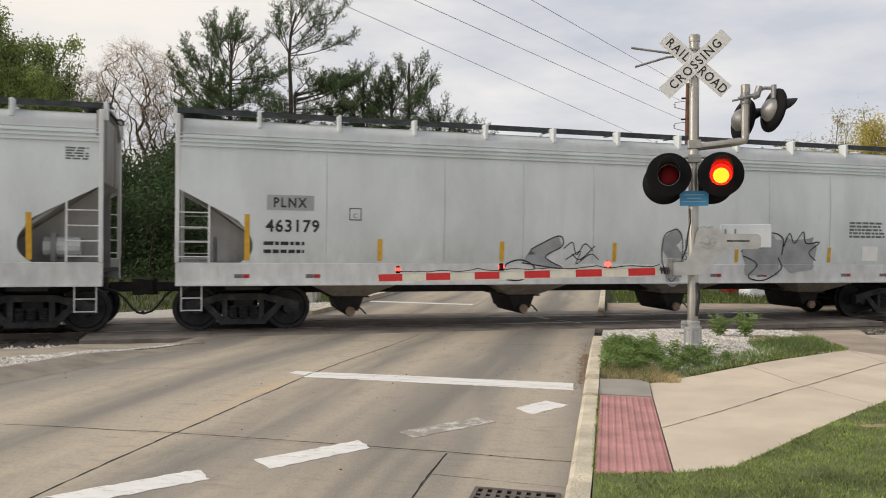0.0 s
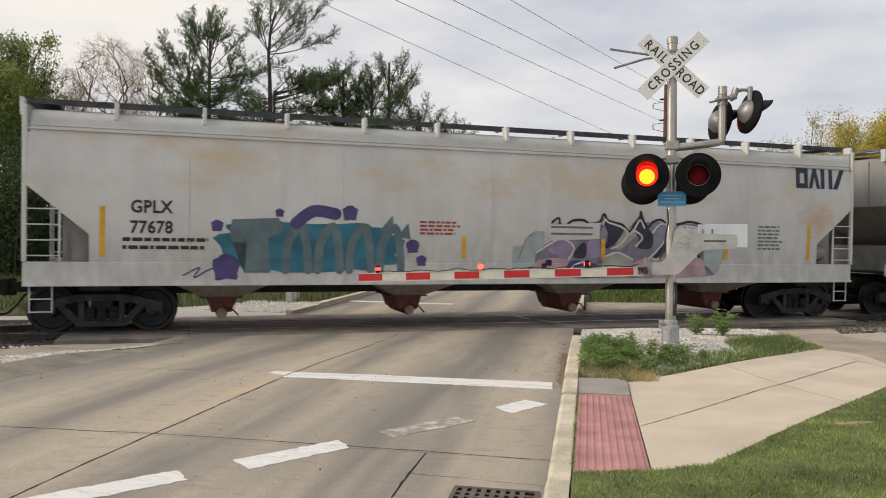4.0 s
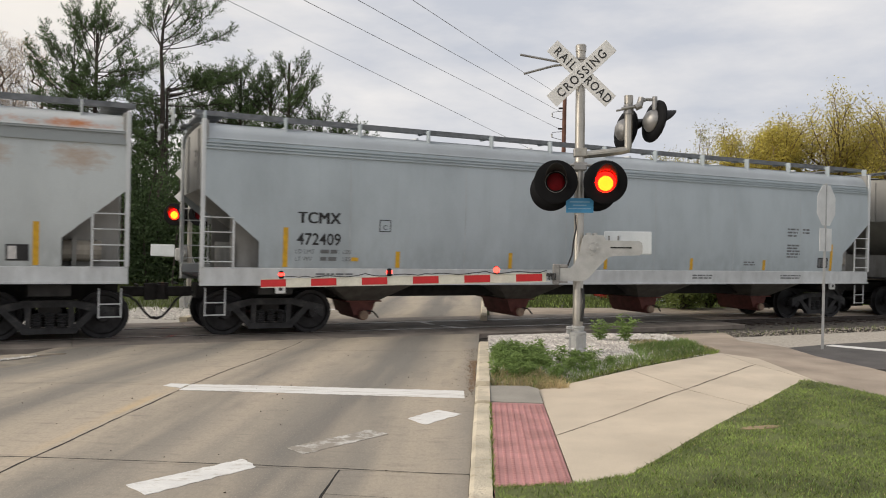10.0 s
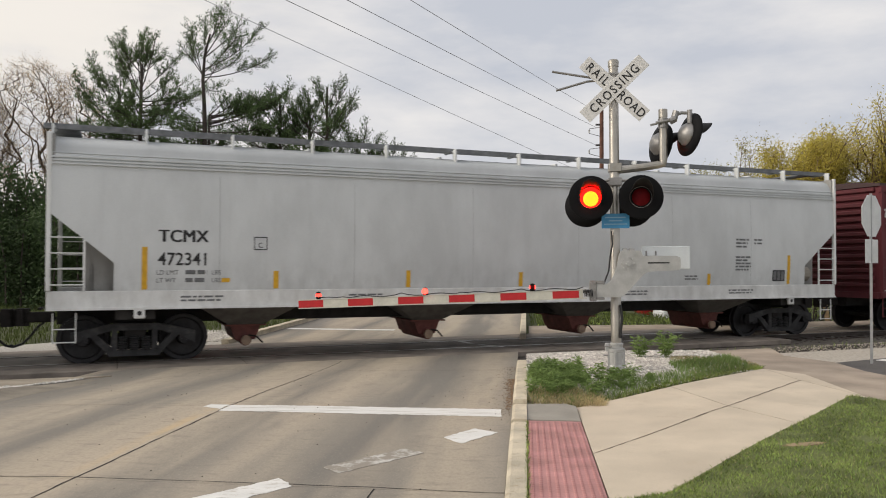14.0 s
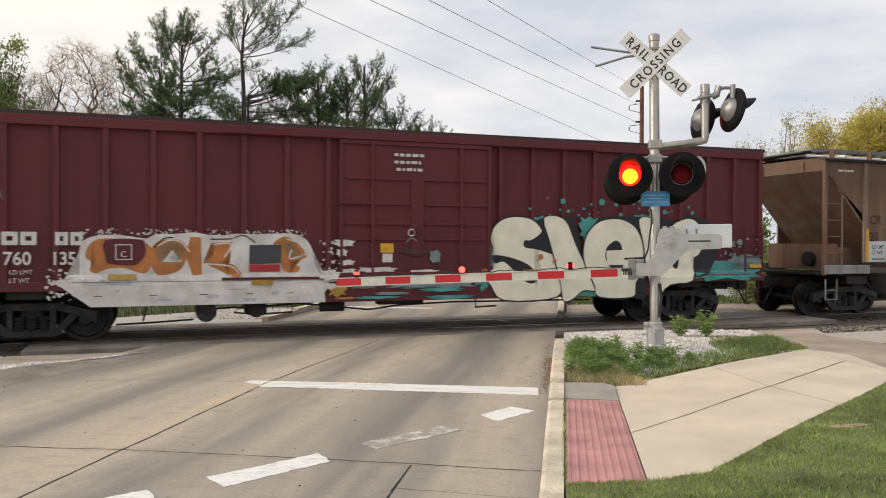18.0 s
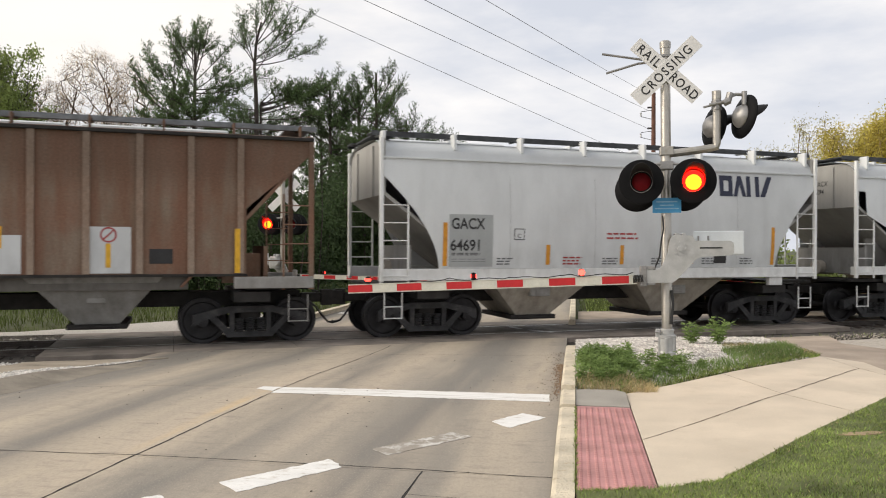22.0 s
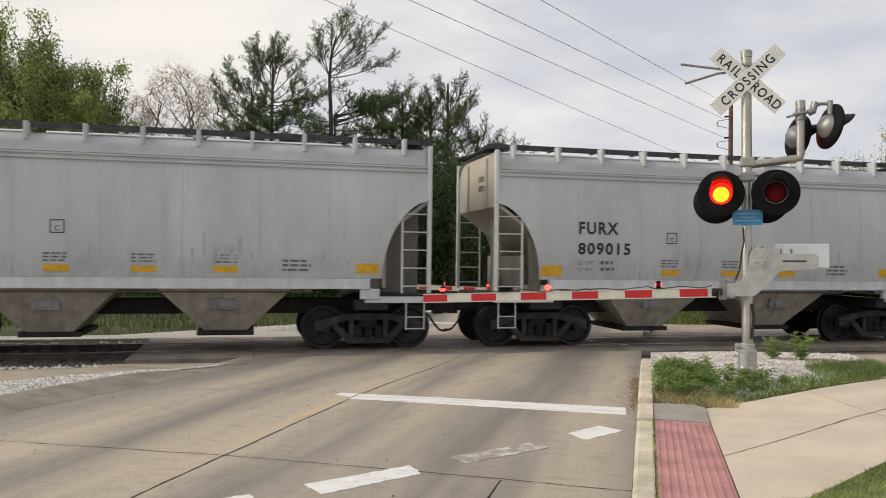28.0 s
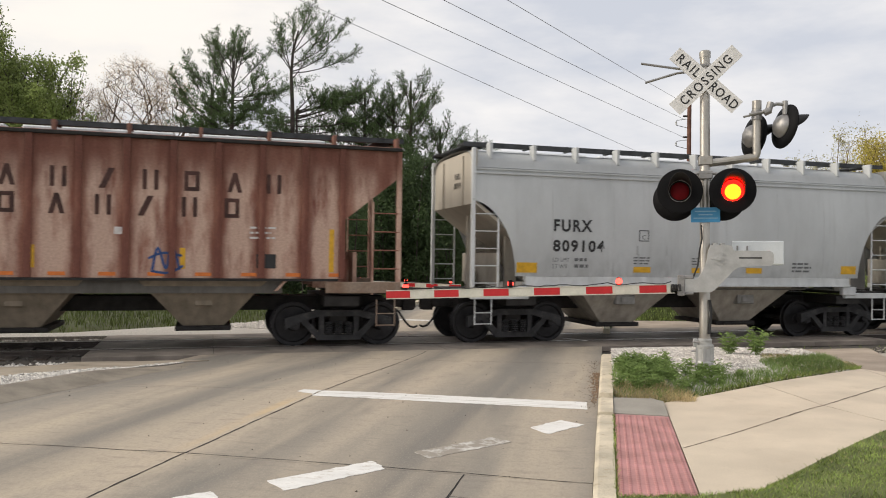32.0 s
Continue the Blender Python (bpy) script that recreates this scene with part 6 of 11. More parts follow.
def plain_shape(dc, kind, x, z, w, h, t, mat, label, lift):
    """One plain shape of a company mark: a frame, a wedge, a bar under a beam, or two crossed bars."""
    if kind == "frame":
        return hollow_block(dc, x, z, w, h, t, mat, label, lift)
    bm = bmesh.new()
    solid = {"wedge": [[(0, 0), (w * 0.36, h), (w * 0.64, h), (w, 0), (w * 0.7, 0), (w * 0.5, h * 0.55), (w * 0.3, 0)]],
             "pair": [[(0, 0), (t, 0), (t, h), (0, h)], [(w - t, 0), (w, 0), (w, h), (w - t, h)]],
             "slant": [[(0, 0), (w * 0.4, 0), (w, h), (w * 0.6, h)]]}[kind]
    for poly in solid:
        bm.faces.new([bm.verts.new((px, 0, pz)) for px, pz in poly])
    bmesh.ops.triangulate(bm, faces=bm.faces[:])
    dc.lay("name_block", mesh_of(bm, mat, "name_block"), x, z, label, lift)


# car 0 and car 1
for dc, sh in ((dc0, sh0), (dc1, sh1)):
    yellow_bars(dc, [(1.29, 1.45, 2.36), (3.97, 1.45, 1.9), (6.67, 1.45, 1.88), (9.4, 1.45, 1.88), (12.66, 1.45, 1.86), (15.36, 1.45, 1.82), (17.84, 1.45, 2.32)])
    seams(dc, sh, (2.9, 5.4, 7.2, 8.9, 11.6, 13.6, 15.4))
    for k, x in enumerate((1.1, 2.5, 4.0, 5.6, 8.4, 9.6, 12.0, 13.3, 15.8, 17.0)):
        dc.bar(x, 1.1, 0.16, 0.075, M_GREYINK, "reflector")
        dc.bar(x + 0.165, 1.1, 0.13, 0.075, M_REDTAPE, "reflector")
    dc.lines(16.0, 2.42, 1.15, 5, 0.085, 0.05, M_GREYINK, 5)
    dc.lines(18.5, 3.52, 0.42, 5, 0.05, 0.03, M_GREYINK, 6)
    dc.lines(9.2, 1.2, 1.6, 2, 0.07, 0.035, M_GREYINK, 7)
    dc.bar(16.42, 1.5, 0.5, 0.36, M_PAPER, "paper_notice")
plain_letters(dc1, 4.14, 1.1, 0.1, 0.085, 0.03, 9, M_BLACK, "maker's name as plain blocks")
dc1.bar(1.72, 2.46, 0.93, 0.3, M_PANELGREY, "number_panel")
dc1.text("PLNX", 1.84, 2.52, 0.27, M_BLACK, 0.006, 1.25, 0.85, lift=0.003)
dc1.text("463179", 1.7, 2.03, 0.34, M_BLACK, 0.008, 1.12, 0.95)
dc1.frame_box(3.37, 2.28, 0.25)
dc1.lines(1.66, 1.76, 1.0, 2, 0.16, 0.07, M_BLACK, 8)
dc1.ribbon([(6.7, 1.15), (6.85, 1.4), (7.2, 1.48), (7.5, 1.3), (7.2, 1.05), (6.85, 1.05)], 0.03, G_BLACK, 0.004, label="thin black graffiti outline")
dc1.patch([(7.4, 1.72), (8.05, 2.02), (8.15, 1.8), (7.75, 1.55), (8.15, 1.3), (7.2, 1.42), (7.55, 1.55)], G_GREY, 0.002, label="grey graffiti letter")
dc1.ribbon([(7.4, 1.72), (8.05, 2.02), (8.15, 1.8), (7.75, 1.55), (8.15, 1.3), (7.2, 1.42)], 0.025, G_BLACK, 0.005)
for k, pts in enumerate(([(8.2, 1.75), (8.4, 1.88), (8.5, 1.6), (8.7, 1.85), (8.9, 1.7)], [(8.25, 1.5), (8.6, 1.68), (8.5, 1.4), (8.85, 1.62), (9.05, 1.5)], [(8.4, 1.62), (8.6, 1.5), (8.95, 1.8)])):
    dc1.ribbon(pts, 0.022, G_BLACK, 0.003, label="scrawled black tag")
dc1.ribbon([(11.02, 2.05), (10.85, 1.85), (10.98, 1.65), (11.1, 1.45), (10.95, 1.25), (10.98, 1.05)], 0.36, G_GREY, 0.002, label="grey graffiti letter")
dc1.ribbon([(11.05, 2.22), (10.72, 2.05), (10.7, 1.45), (10.95, 0.99), (11.2, 1.45), (11.2, 2.0), (11.05, 2.22)], 0.025, G_BLACK, 0.005)
dc1.text("KOOL", 11.28, 1.8, 0.27, G_BLACK, 0.0, 1.1, 0.8, "scrawled black tag")
dc1.text("STREET!", 11.28, 1.5, 0.25, G_BLACK, 0.0, 1.05, 0.72, "scrawled black tag")
dc1.blob(13.45, 1.62, 1.15, 1.0, G_GREY, 4, 5, 0.16, 0.002, label="bubble graffiti in grey")
dc1.blob(14.5, 1.62, 1.0, 0.8, G_GREY, 9, 6, 0.1, 0.004, spiky=0.25, label="spiky grey graffiti")
for pts in ([(12.85, 1.7), (12.95, 2.08), (13.25, 2.1), (13.4, 1.8), (13.6, 2.15), (14.0, 2.05), (14.0, 1.65)], [(12.9, 1.6), (13.3, 1.4), (13.05, 1.1), (13.5, 1.02), (14.0, 1.3), (13.9, 1.55)], [(14.05, 1.85), (14.2, 2.16), (14.35, 1.92), (14.6, 2.2), (14.7, 1.92), (15.1, 1.95), (14.8, 1.7), (15.0, 1.5)]):
    dc1.ribbon(pts, 0.03, G_BLACK, 0.007)

# car 2
dc2.text("GPLX", 1.84, 2.35, 0.33, M_BLACK, 0.009, 1.05, 0.9)
dc2.text("77678", 1.83, 1.96, 0.33, M_BLACK, 0.009, 1.05, 0.9)
dc2.lines(1.7, 1.8, 1.8, 2, 0.15, 0.07, M_BLACK, 11)
yellow_bars(dc2, [(1.3, 1.5, 2.45), (8.5, 1.5, 1.98), (17.72, 1.5, 2.4)])
seams(dc2, sh2, (2.9, 5.9, 9.2, 12.6, 15.9))
dc2.lines(7.55, 2.25, 0.95, 4, 0.08, 0.045, M_REDINK, 12)
dc2.lines(16.22, 2.3, 0.78, 7, 0.09, 0.045, M_GREYINK, 13)
dc2.lines(10.7, 2.25, 1.4, 2, 0.1, 0.05, M_GREYINK, 14)
dc2.blob(5.3, 1.72, 3.7, 1.0, G_BLUE, 15, 11, 0.1, 0.001, label="petrol blue graffiti lettering")
dc2.patch([(3.7, 2.25), (4.6, 2.3), (4.75, 2.05), (4.4, 1.9), (4.45, 1.2), (3.95, 1.2), (4.0, 1.85), (3.65, 1.95)], G_SLATE, 0.003, label="slate graffiti letter")
for x in (4.75, 5.4, 6.05, 6.7):
    dc2.ribbon([(x, 1.25), (x + 0.05, 1.8), (x + 0.3, 2.15), (x + 0.42, 1.7), (x + 0.45, 1.25)], 0.17, G_SLATE, 0.003)
for x, z in ((6.95, 2.35), (7.3, 2.2)):
    dc2.patch([(x - 0.25, z - 0.25), (x, z + 0.05), (x + 0.05, z - 0.3)], G_SLATE, 0.004)
for x, z, s in ((3.42, 2.12, 0.22), (4.62, 2.4, 0.16), (6.05, 2.42, 0.3), (7.4, 1.75, 0.28), (7.6, 1.45, 0.22), (3.6, 1.3, 0.5)):
    dc2.blob(x, z, s, s, G_PURPLE, int(x * 10), 5, 0.15, 0.005, label="violet paint splash")
dc2.ribbon([(4.95, 2.2), (5.3, 2.45), (5.75, 2.4)], 0.24, G_PURPLE, 0.004)
dc2.ribbon([(2.8, 1.15), (3.1, 1.3), (3.0, 1.1), (3.35, 1.28), (3.6, 1.1)], 0.03, G_PURPLE, 0.003, label="small violet tag")
G_NAVY = material("blue_black_spray_paint", (0.028, 0.034, 0.055), 0.55, 0, 0.4, 3, 40, 0.03)
G_MAUVE = material("grey_mauve_spray_paint", (0.27, 0.25, 0.33), 0.6, 0, 0.4, 2.5, 40, 0.03)
G_SAGE = material("pale_sage_spray_paint", (0.42, 0.44, 0.37), 0.6, 0, 0.3, 2.5, 40, 0.03)
G_HAZE = material("faint_grey_green_haze", (0.4, 0.47, 0.46), 0.6, 0, 0.2, 2, 40, 0.03)
dc2.patch([(9.68, 1.12), (9.7, 1.78), (9.98, 1.8), (10.0, 1.96), (10.18, 1.99), (10.22, 2.13), (10.45, 2.12), (10.45, 1.12)], G_HAZE, 0.0, label="grey-green graffiti haze")
dc2.patch([(14.5, 2.02), (14.68, 2.16), (14.95, 2.12), (15.02, 1.98), (15.22, 1.95), (15.2, 1.45), (15.05, 1.15), (14.55, 1.15)], G_HAZE, 0.0, label="grey-green graffiti haze")
dc2.rounded([(10.27, 1.65), (10.55, 1.87), (10.85, 1.96), (11.85, 1.97), (11.9, 2.41), (12.16, 2.35), (12.47, 2.25), (12.74, 2.23), (12.89, 2.55), (13.02, 2.3), (13.33, 2.4), (13.66, 2.31), (14.21, 2.36), (14.62, 2.32), (14.45, 1.99), (14.51, 1.64), (14.74, 1.3), (14.63, 1.1), (10.18, 1.1), (10.24, 1.39)], G_MAUVE, 0.001, label="mauve and pink graffiti lettering")
for g, pts in ((G_PINK, [(10.32, 1.48), (11.03, 1.49), (11.07, 1.1), (10.18, 1.1)]), (G_LILAC, [(11.55, 1.9), (11.83, 1.91), (11.86, 1.56), (11.57, 1.56)]), (G_PURPLE, [(11.07, 1.42), (11.4, 1.47), (11.86, 1.34), (11.81, 1.1), (11.07, 1.1)]),
               (G_SAGE, [(11.98, 1.56), (12.32, 1.63), (12.69, 1.51), (12.75, 1.13), (11.98, 1.13)]), (G_PINK, [(12.9, 1.5), (14.51, 1.56), (14.71, 1.26), (14.6, 1.1), (12.86, 1.1)]), (G_PINK, [(13.66, 2.09), (13.99, 2.15), (14.09, 1.75), (13.89, 1.64), (13.64, 1.69)]),
               (G_SAGE, [(12.47, 2.17), (12.9, 2.24), (12.74, 2.01), (12.37, 1.73), (12.27, 1.84)]), (G_LILAC, [(10.75, 1.9), (11.0, 1.94), (11.2, 1.75), (10.95, 1.6), (10.55, 1.68)]), (G_LILAC, [(14.0, 2.3), (14.4, 2.32), (14.35, 2.05), (14.05, 2.0)])):
    dc2.rounded(pts, g, 0.003)
for pts in ([(11.93, 2.41), (12.37, 2.28), (12.45, 2.14), (12.21, 1.84), (11.98, 1.76), (12.06, 2.05)], [(12.74, 2.18), (12.89, 2.48), (13.07, 2.26), (13.24, 2.08), (13.2, 1.77), (12.85, 1.77), (12.9, 1.96)], [(11.2, 1.66), (11.46, 1.9), (11.5, 1.56), (11.23, 1.53)], [(13.28, 1.57), (13.5, 1.86), (13.66, 1.92), (13.58, 1.69), (13.34, 1.52)], [(14.05, 2.2), (14.3, 2.15), (14.25, 1.95), (14.08, 1.98)]):
    dc2.rounded(pts, G_NAVY, 0.004, label="blue-black graffiti fill")
for k, (x, z) in enumerate(((10.46, 1.34), (10.58, 1.42), (10.51, 1.23), (12.02, 1.26), (11.92, 1.16), (12.48, 1.21), (13.77, 1.92), (13.91, 1.85), (13.51, 1.78), (13.87, 1.38), (13.76, 1.21), (13.29, 1.18))):
    dc2.blob(x, z, 0.13 + 0.03 * (k % 3), 0.14, G_BLACK, 200 + k, 5, 0.1, 0.007)
dc2.ribbon([(11.02, 2.3), (11.16, 2.38), (11.42, 2.39), (11.56, 2.31), (11.83, 2.37), (11.93, 2.54), (12.03, 2.41), (12.21, 2.35), (12.42, 2.3), (12.6, 2.15), (12.73, 2.31), (12.87, 2.48), (12.89, 2.62), (12.95, 2.46), (13.02, 2.33), (13.11, 2.26), (13.22, 2.38), (13.43, 2.44), (13.63, 2.34), (13.88, 2.34), (14.17, 2.4), (14.38, 2.39), (14.69, 2.29), (14.56, 2.16), (14.42, 2.02), (14.45, 1.81), (14.54, 1.56)], 0.055, G_BLACK, 0.01, label="black graffiti outline")
dc2.ribbon([(10.63, 2.32), (10.72, 2.4), (10.8, 2.42), (10.82, 2.3)], 0.05, G_BLACK, 0.01)
for pts in ([(11.9, 2.3), (11.97, 2.41), (12.05, 2.35), (12.39, 2.25), (12.56, 2.1), (12.37, 1.84), (12.16, 1.76)], [(10.27, 1.65), (10.6, 1.85), (10.9, 1.96), (11.19, 1.77), (11.07, 1.5)], [(13.99, 2.13), (14.22, 1.7), (14.45, 1.56)], [(13.22, 2.13), (13.44, 2.34), (13.68, 2.25), (13.57, 1.97), (13.34, 1.69), (13.17, 1.55)],
            [(12.74, 2.18), (12.95, 2.02), (12.79, 1.81)], [(11.07, 1.1), (11.17, 1.34), (11.47, 1.45)], [(12.6, 2.08), (12.74, 2.22), (12.88, 2.42), (13.0, 2.24)], [(13.7, 2.22), (14.1, 2.3), (14.5, 2.26)], [(11.98, 1.56), (12.32, 1.66), (12.72, 1.5)]):
    dc2.ribbon(pts, 0.04, G_WHITE, 0.011, label="white graffiti line")
dc2.patch([(10.55, 2.27), (11.83, 2.34), (11.83, 1.97), (10.55, 1.91)], P_BEIGE, 0.012, "paint_patch", "clean grey paint patch")
for z, w in ((2.2, 1.05), (2.05, 1.05)):
    dc2.bar(10.6, z, w, 0.045, M_GREYINK, "small_print", 0.016)
dc2.blob(11.51, 1.29, 0.14, 0.14, M_YELLOW, 230, 5, 0.05, 0.012)
yellow_bars(dc2, [(11.88, 1.5, 1.98), (15.23, 1.5, 1.97)], lift=0.018)
for k in range(4):
    plain_shape(dc2, ("frame", "wedge", "pair", "slant")[k], 17.36 + 0.385 * k, 3.32, 0.37, 0.5, 0.12, M_NAVY, "dark blue company mark as plain shapes", 0.002)

# car 3
dc3.text("UTCX", 1.66, 2.3, 0.32, M_BLACK, 0.003, 1.1, 0.85)
dc3.text("46576", 1.65, 1.9, 0.32, M_BLACK, 0.003, 1.1, 0.88)
dc3.frame_box(2.8, 2.1, 0.26)
yellow_bars(dc3, [(1.4, 1.42, 2.25), (3.95, 1.42, 1.78), (6.4, 1.42, 1.78), (9.05, 1.42, 1.76), (11.9, 1.42, 1.76), (14.3, 1.42, 1.73), (16.82, 1.42, 2.2)])
dc3.lines(1.58, 1.6, 0.9, 2, 0.13, 0.06, M_BLACK, 31)
dc3.lines(15.2, 1.62, 0.7, 2, 0.08, 0.04, M_GREYINK, 32)
for x in (2.0, 3.2, 8.6, 14.6):
    dc3.lines(x, 1.22, 0.8, 2, 0.07, 0.035, M_GREYINK, int(x))
dc3.bar(16.4, 1.5, 0.36, 0.29, M_BLACK, "data_plate")
dc3.bar(16.43, 1.53, 0.14, 0.23, M_WHITEINK, "data_plate", 0.003)
seams(dc3, sh3, (3.3, 6.0, 8.8, 11.6, 14.4))

# cars 4 and 5
for dc, sh, num in ((dc4, sh4, "472409"), (dc5, sh5, "472341")):
    for k in range(3):
        dc.text("TCMX", 1.885 + 0.013 * k, 2.32, 0.33, M_BLACK, 0.0, 1.06, 0.94, lift=0.0004 * k)
    dc.text(num, 1.88, 1.88, 0.34, M_BLACK, 0.004, 1.0, 0.92)
    dc.frame_box(3.66, 2.18, 0.26)
    yellow_bars(dc, [(1.6, 1.42, 2.22), (4.05, 1.42, 1.77), (6.85, 1.42, 1.78), (9.55, 1.42, 1.74), (12.3, 1.42, 1.72), (14.9, 1.42, 1.7), (17.55, 1.42, 2.18)])
    for z, word in ((1.7, "LD LMT"), (1.55, "LT WT")):
        dc.text(word, 1.85, z, 0.12, M_GREYINK, 0.0, 1.0, 1.0)
        dc.lines(2.38, z + 0.005, 0.42, 1, 0.1, 0.08, M_GREYINK, int(z * 100))
        dc.text("LBS", 2.86, z, 0.12, M_GREYINK, 0.0, 1.0, 1.0)
    for x in (1.57, 17.7):
        pad = part("jacking_pad", box(x - 0.1, -1.575, 0.88, x + 0.1, -1.5, 1.075, 0.015), P_SILL_WHITE, dc.car)
        # black disc on the pad face imitates the dark of a hole
        part("painted_hole", tube((x, -1.579, 0.98), (x, -1.574, 0.98), 0.045, n=10), M_BLACK, pad)
    dc.lines(15.8, 2.55, 0.45, 3, 0.09, 0.045, M_GREYINK, 62)
    dc.lines(16.4, 2.55, 0.3, 2, 0.09, 0.045, M_GREYINK, 63)
    dc.lines(15.8, 2.1, 0.55, 5, 0.08, 0.045, M_GREYINK, 64)
    for x in (2.3, 5.6, 12.4, 15.6):
        dc.lines(x, 1.26, 0.8, 2, 0.07, 0.035, M_GREYINK, int(x))
    dc.lines(14.2, 1.62, 0.5, 2, 0.07, 0.035, M_GREYINK, 66)
    dc.bar(17.05, 1.5, 0.42, 0.29, M_BLACK, "data_plate")
    for k in range(3):
        dc.bar(17.08 + 0.13 * k, 1.53, 0.1, 0.23, M_GREYINK, "data_plate", 0.003)
    dc.bar(3.05, 1.55, 0.16, 0.08, M_YELLOW, "tape_square")
    seams(dc, sh, (3.0, 5.7, 8.4, 11.1, 13.8, 16.3))

def end_print(car, words, x, y, z, size):
    """Small lettering on a car's end sheet."""
    part("lettering", text_mesh(words, size, M_BLACK, 0.002, 1.1, 0.85), None, car, "small painted reporting marks", pose(x, y, z, 0, 0, -90))


for car, mark, num in ((car4, "TCMX", "472409"), (car5, "TCMX", "472341"), (car9, "GACX", "2294"), (car11, "FURX", "809015"), (car13, "FURX", "809104")):
    end_print(car, mark, 0.052, -0.1, 3.66, 0.19)
    end_print(car, num, 0.052, -0.1, 3.45, 0.19)

# car 6: boxcar
dc6.rounded([(2.75, 1.1), (3.0, 1.3), (2.98, 1.6), (3.05, 1.9), (3.3, 2.02), (3.7, 2.03), (4.15, 1.97), (4.3, 2.05), (4.7, 2.06), (5.0, 2.09), (5.4, 2.03), (5.8, 2.07), (6.2, 2.06), (6.6, 2.08), (6.9, 2.07), (7.15, 1.95), (7.28, 1.7), (7.3, 1.45), (7.5, 1.32), (7.58, 1.1)], G_WHITE, 0.0, label="white graffiti halo")
dc6.spatter(3.0, 7.2, 2.02, 2.15, 170, G_WHITE, 243, 0.022)
dc6.spatter(2.45, 2.95, 0.85, 1.42, 40, G_WHITE, 244, 0.032)
dc6.spatter(7.4, 8.1, 1.2, 1.95, 45, G_WHITE, 245, 0.03)
dc6.patch([(2.62, 1.2), (2.7, 1.08), (3.19, 0.705), (7.52, 0.705), (7.5, 0.9), (7.58, 1.0), (7.56, 1.24), (2.9, 1.26)], G_WHITE, 0.003, label="white graffiti base band")
G_OLIVE = material("brown_olive_spray_paint", (0.3, 0.17, 0.07), 0.6, 0, 0.3, 3, 40, 0.03)
G_COOLGREY = material("blue_grey_scuffed_paint", (0.5, 0.52, 0.56), 0.6, 0, 0.3, 2.5, 40, 0.03)
dc6.rounded([(3.1, 1.62), (3.17, 1.86), (3.45, 1.97), (4.16, 1.87), (4.25, 1.57), (4.2, 1.4), (4.08, 1.31), (3.75, 1.42), (3.45, 1.4), (3.28, 1.32), (3.16, 1.4), (3.26, 1.51)], G_ORANGE, 0.004, label="orange graffiti letter")
dc6.rounded([(4.23, 1.78), (4.34, 1.91), (4.55, 1.96), (4.76, 1.93), (4.9, 1.78), (4.88, 1.63), (4.76, 1.4), (4.59, 1.31), (4.36, 1.28), (4.25, 1.4), (4.21, 1.57)], G_ORANGE, 0.005, label="orange graffiti letter")
dc6.rounded([(4.32, 1.78), (4.55, 1.9), (4.82, 1.78), (4.7, 1.56), (4.36, 1.55)], G_OLIVE, 0.006)
dc6.patch([(4.42, 1.53), (4.61, 1.76), (4.64, 1.72), (4.55, 1.6), (4.61, 1.54), (4.78, 1.57), (4.76, 1.52)], G_WHITE, 0.008, label="white highlight")
dc6.patch([(4.93, 2.0), (5.12, 2.0), (5.14, 1.28), (4.97, 1.27), (4.84, 1.66)], G_ORANGE, 0.007, label="orange graffiti letter")
dc6.patch([(5.31, 1.89), (5.71, 1.91), (5.67, 1.74), (5.56, 1.57), (5.52, 1.52), (5.73, 1.47), (5.88, 1.3), (5.81, 1.22), (5.64, 1.26), (5.43, 1.38), (5.16, 1.51), (5.33, 1.64), (5.39, 1.79)], G_ORANGE, 0.005, label="orange graffiti letter")
dc6.rounded([(6.47, 1.87), (6.7, 2.02), (6.91, 1.93), (7.1, 1.74), (7.14, 1.62), (7.04, 1.57), (6.81, 1.53), (6.83, 1.45), (7.0, 1.43), (6.97, 1.32), (6.74, 1.32), (6.64, 1.45), (6.64, 1.83)], G_ORANGE, 0.005, label="orange graffiti letter")
dc6.rounded([(6.7, 1.9), (6.9, 1.86), (7.04, 1.7), (6.86, 1.63), (6.72, 1.72)], G_OLIVE, 0.006)
for pts in ([(4.35, 1.83), (4.55, 1.94), (4.76, 1.9), (4.91, 1.73)], [(5.36, 1.86), (5.68, 1.87), (5.56, 1.62)], [(5.22, 1.49), (5.66, 1.44), (5.82, 1.31)], [(6.76, 1.97), (7.0, 1.88), (7.12, 1.68), (6.9, 1.6)], [(6.84, 1.75), (6.82, 1.58), (7.12, 1.66)]):
    dc6.ribbon(pts, 0.026, G_WHITE, 0.011, label="white graffiti line")
for pts in ([(4.28, 1.8), (4.45, 1.97), (4.62, 1.99)], [(5.74, 1.99), (5.92, 2.04), (6.13, 1.91)], [(5.3, 1.96), (5.7, 1.97)]):
    dc6.ribbon(pts, 0.022, G_BLACK, 0.012, label="black graffiti line")
dc6.patch([(6.02, 1.48), (6.63, 1.49), (6.64, 1.86), (6.03, 1.85)], G_SLATEDARK, 0.014, label="dark grey painted panel")
dc6.bar(6.02, 1.33, 0.6, 0.14, M_REDTAPE, "paint_patch", 0.014, "dull crimson paint patch")
dc6.rounded([(3.43, 1.93), (4.04, 1.95), (4.12, 1.83), (4.12, 1.66), (4.02, 1.53), (3.92, 1.47), (3.51, 1.5), (3.44, 1.62)], P_BOX, 0.012, "paint_patch")
dc6.bar(3.48, 1.2, 0.49, 0.1, M_MUSTARD, "yellow_stripe", 0.016)
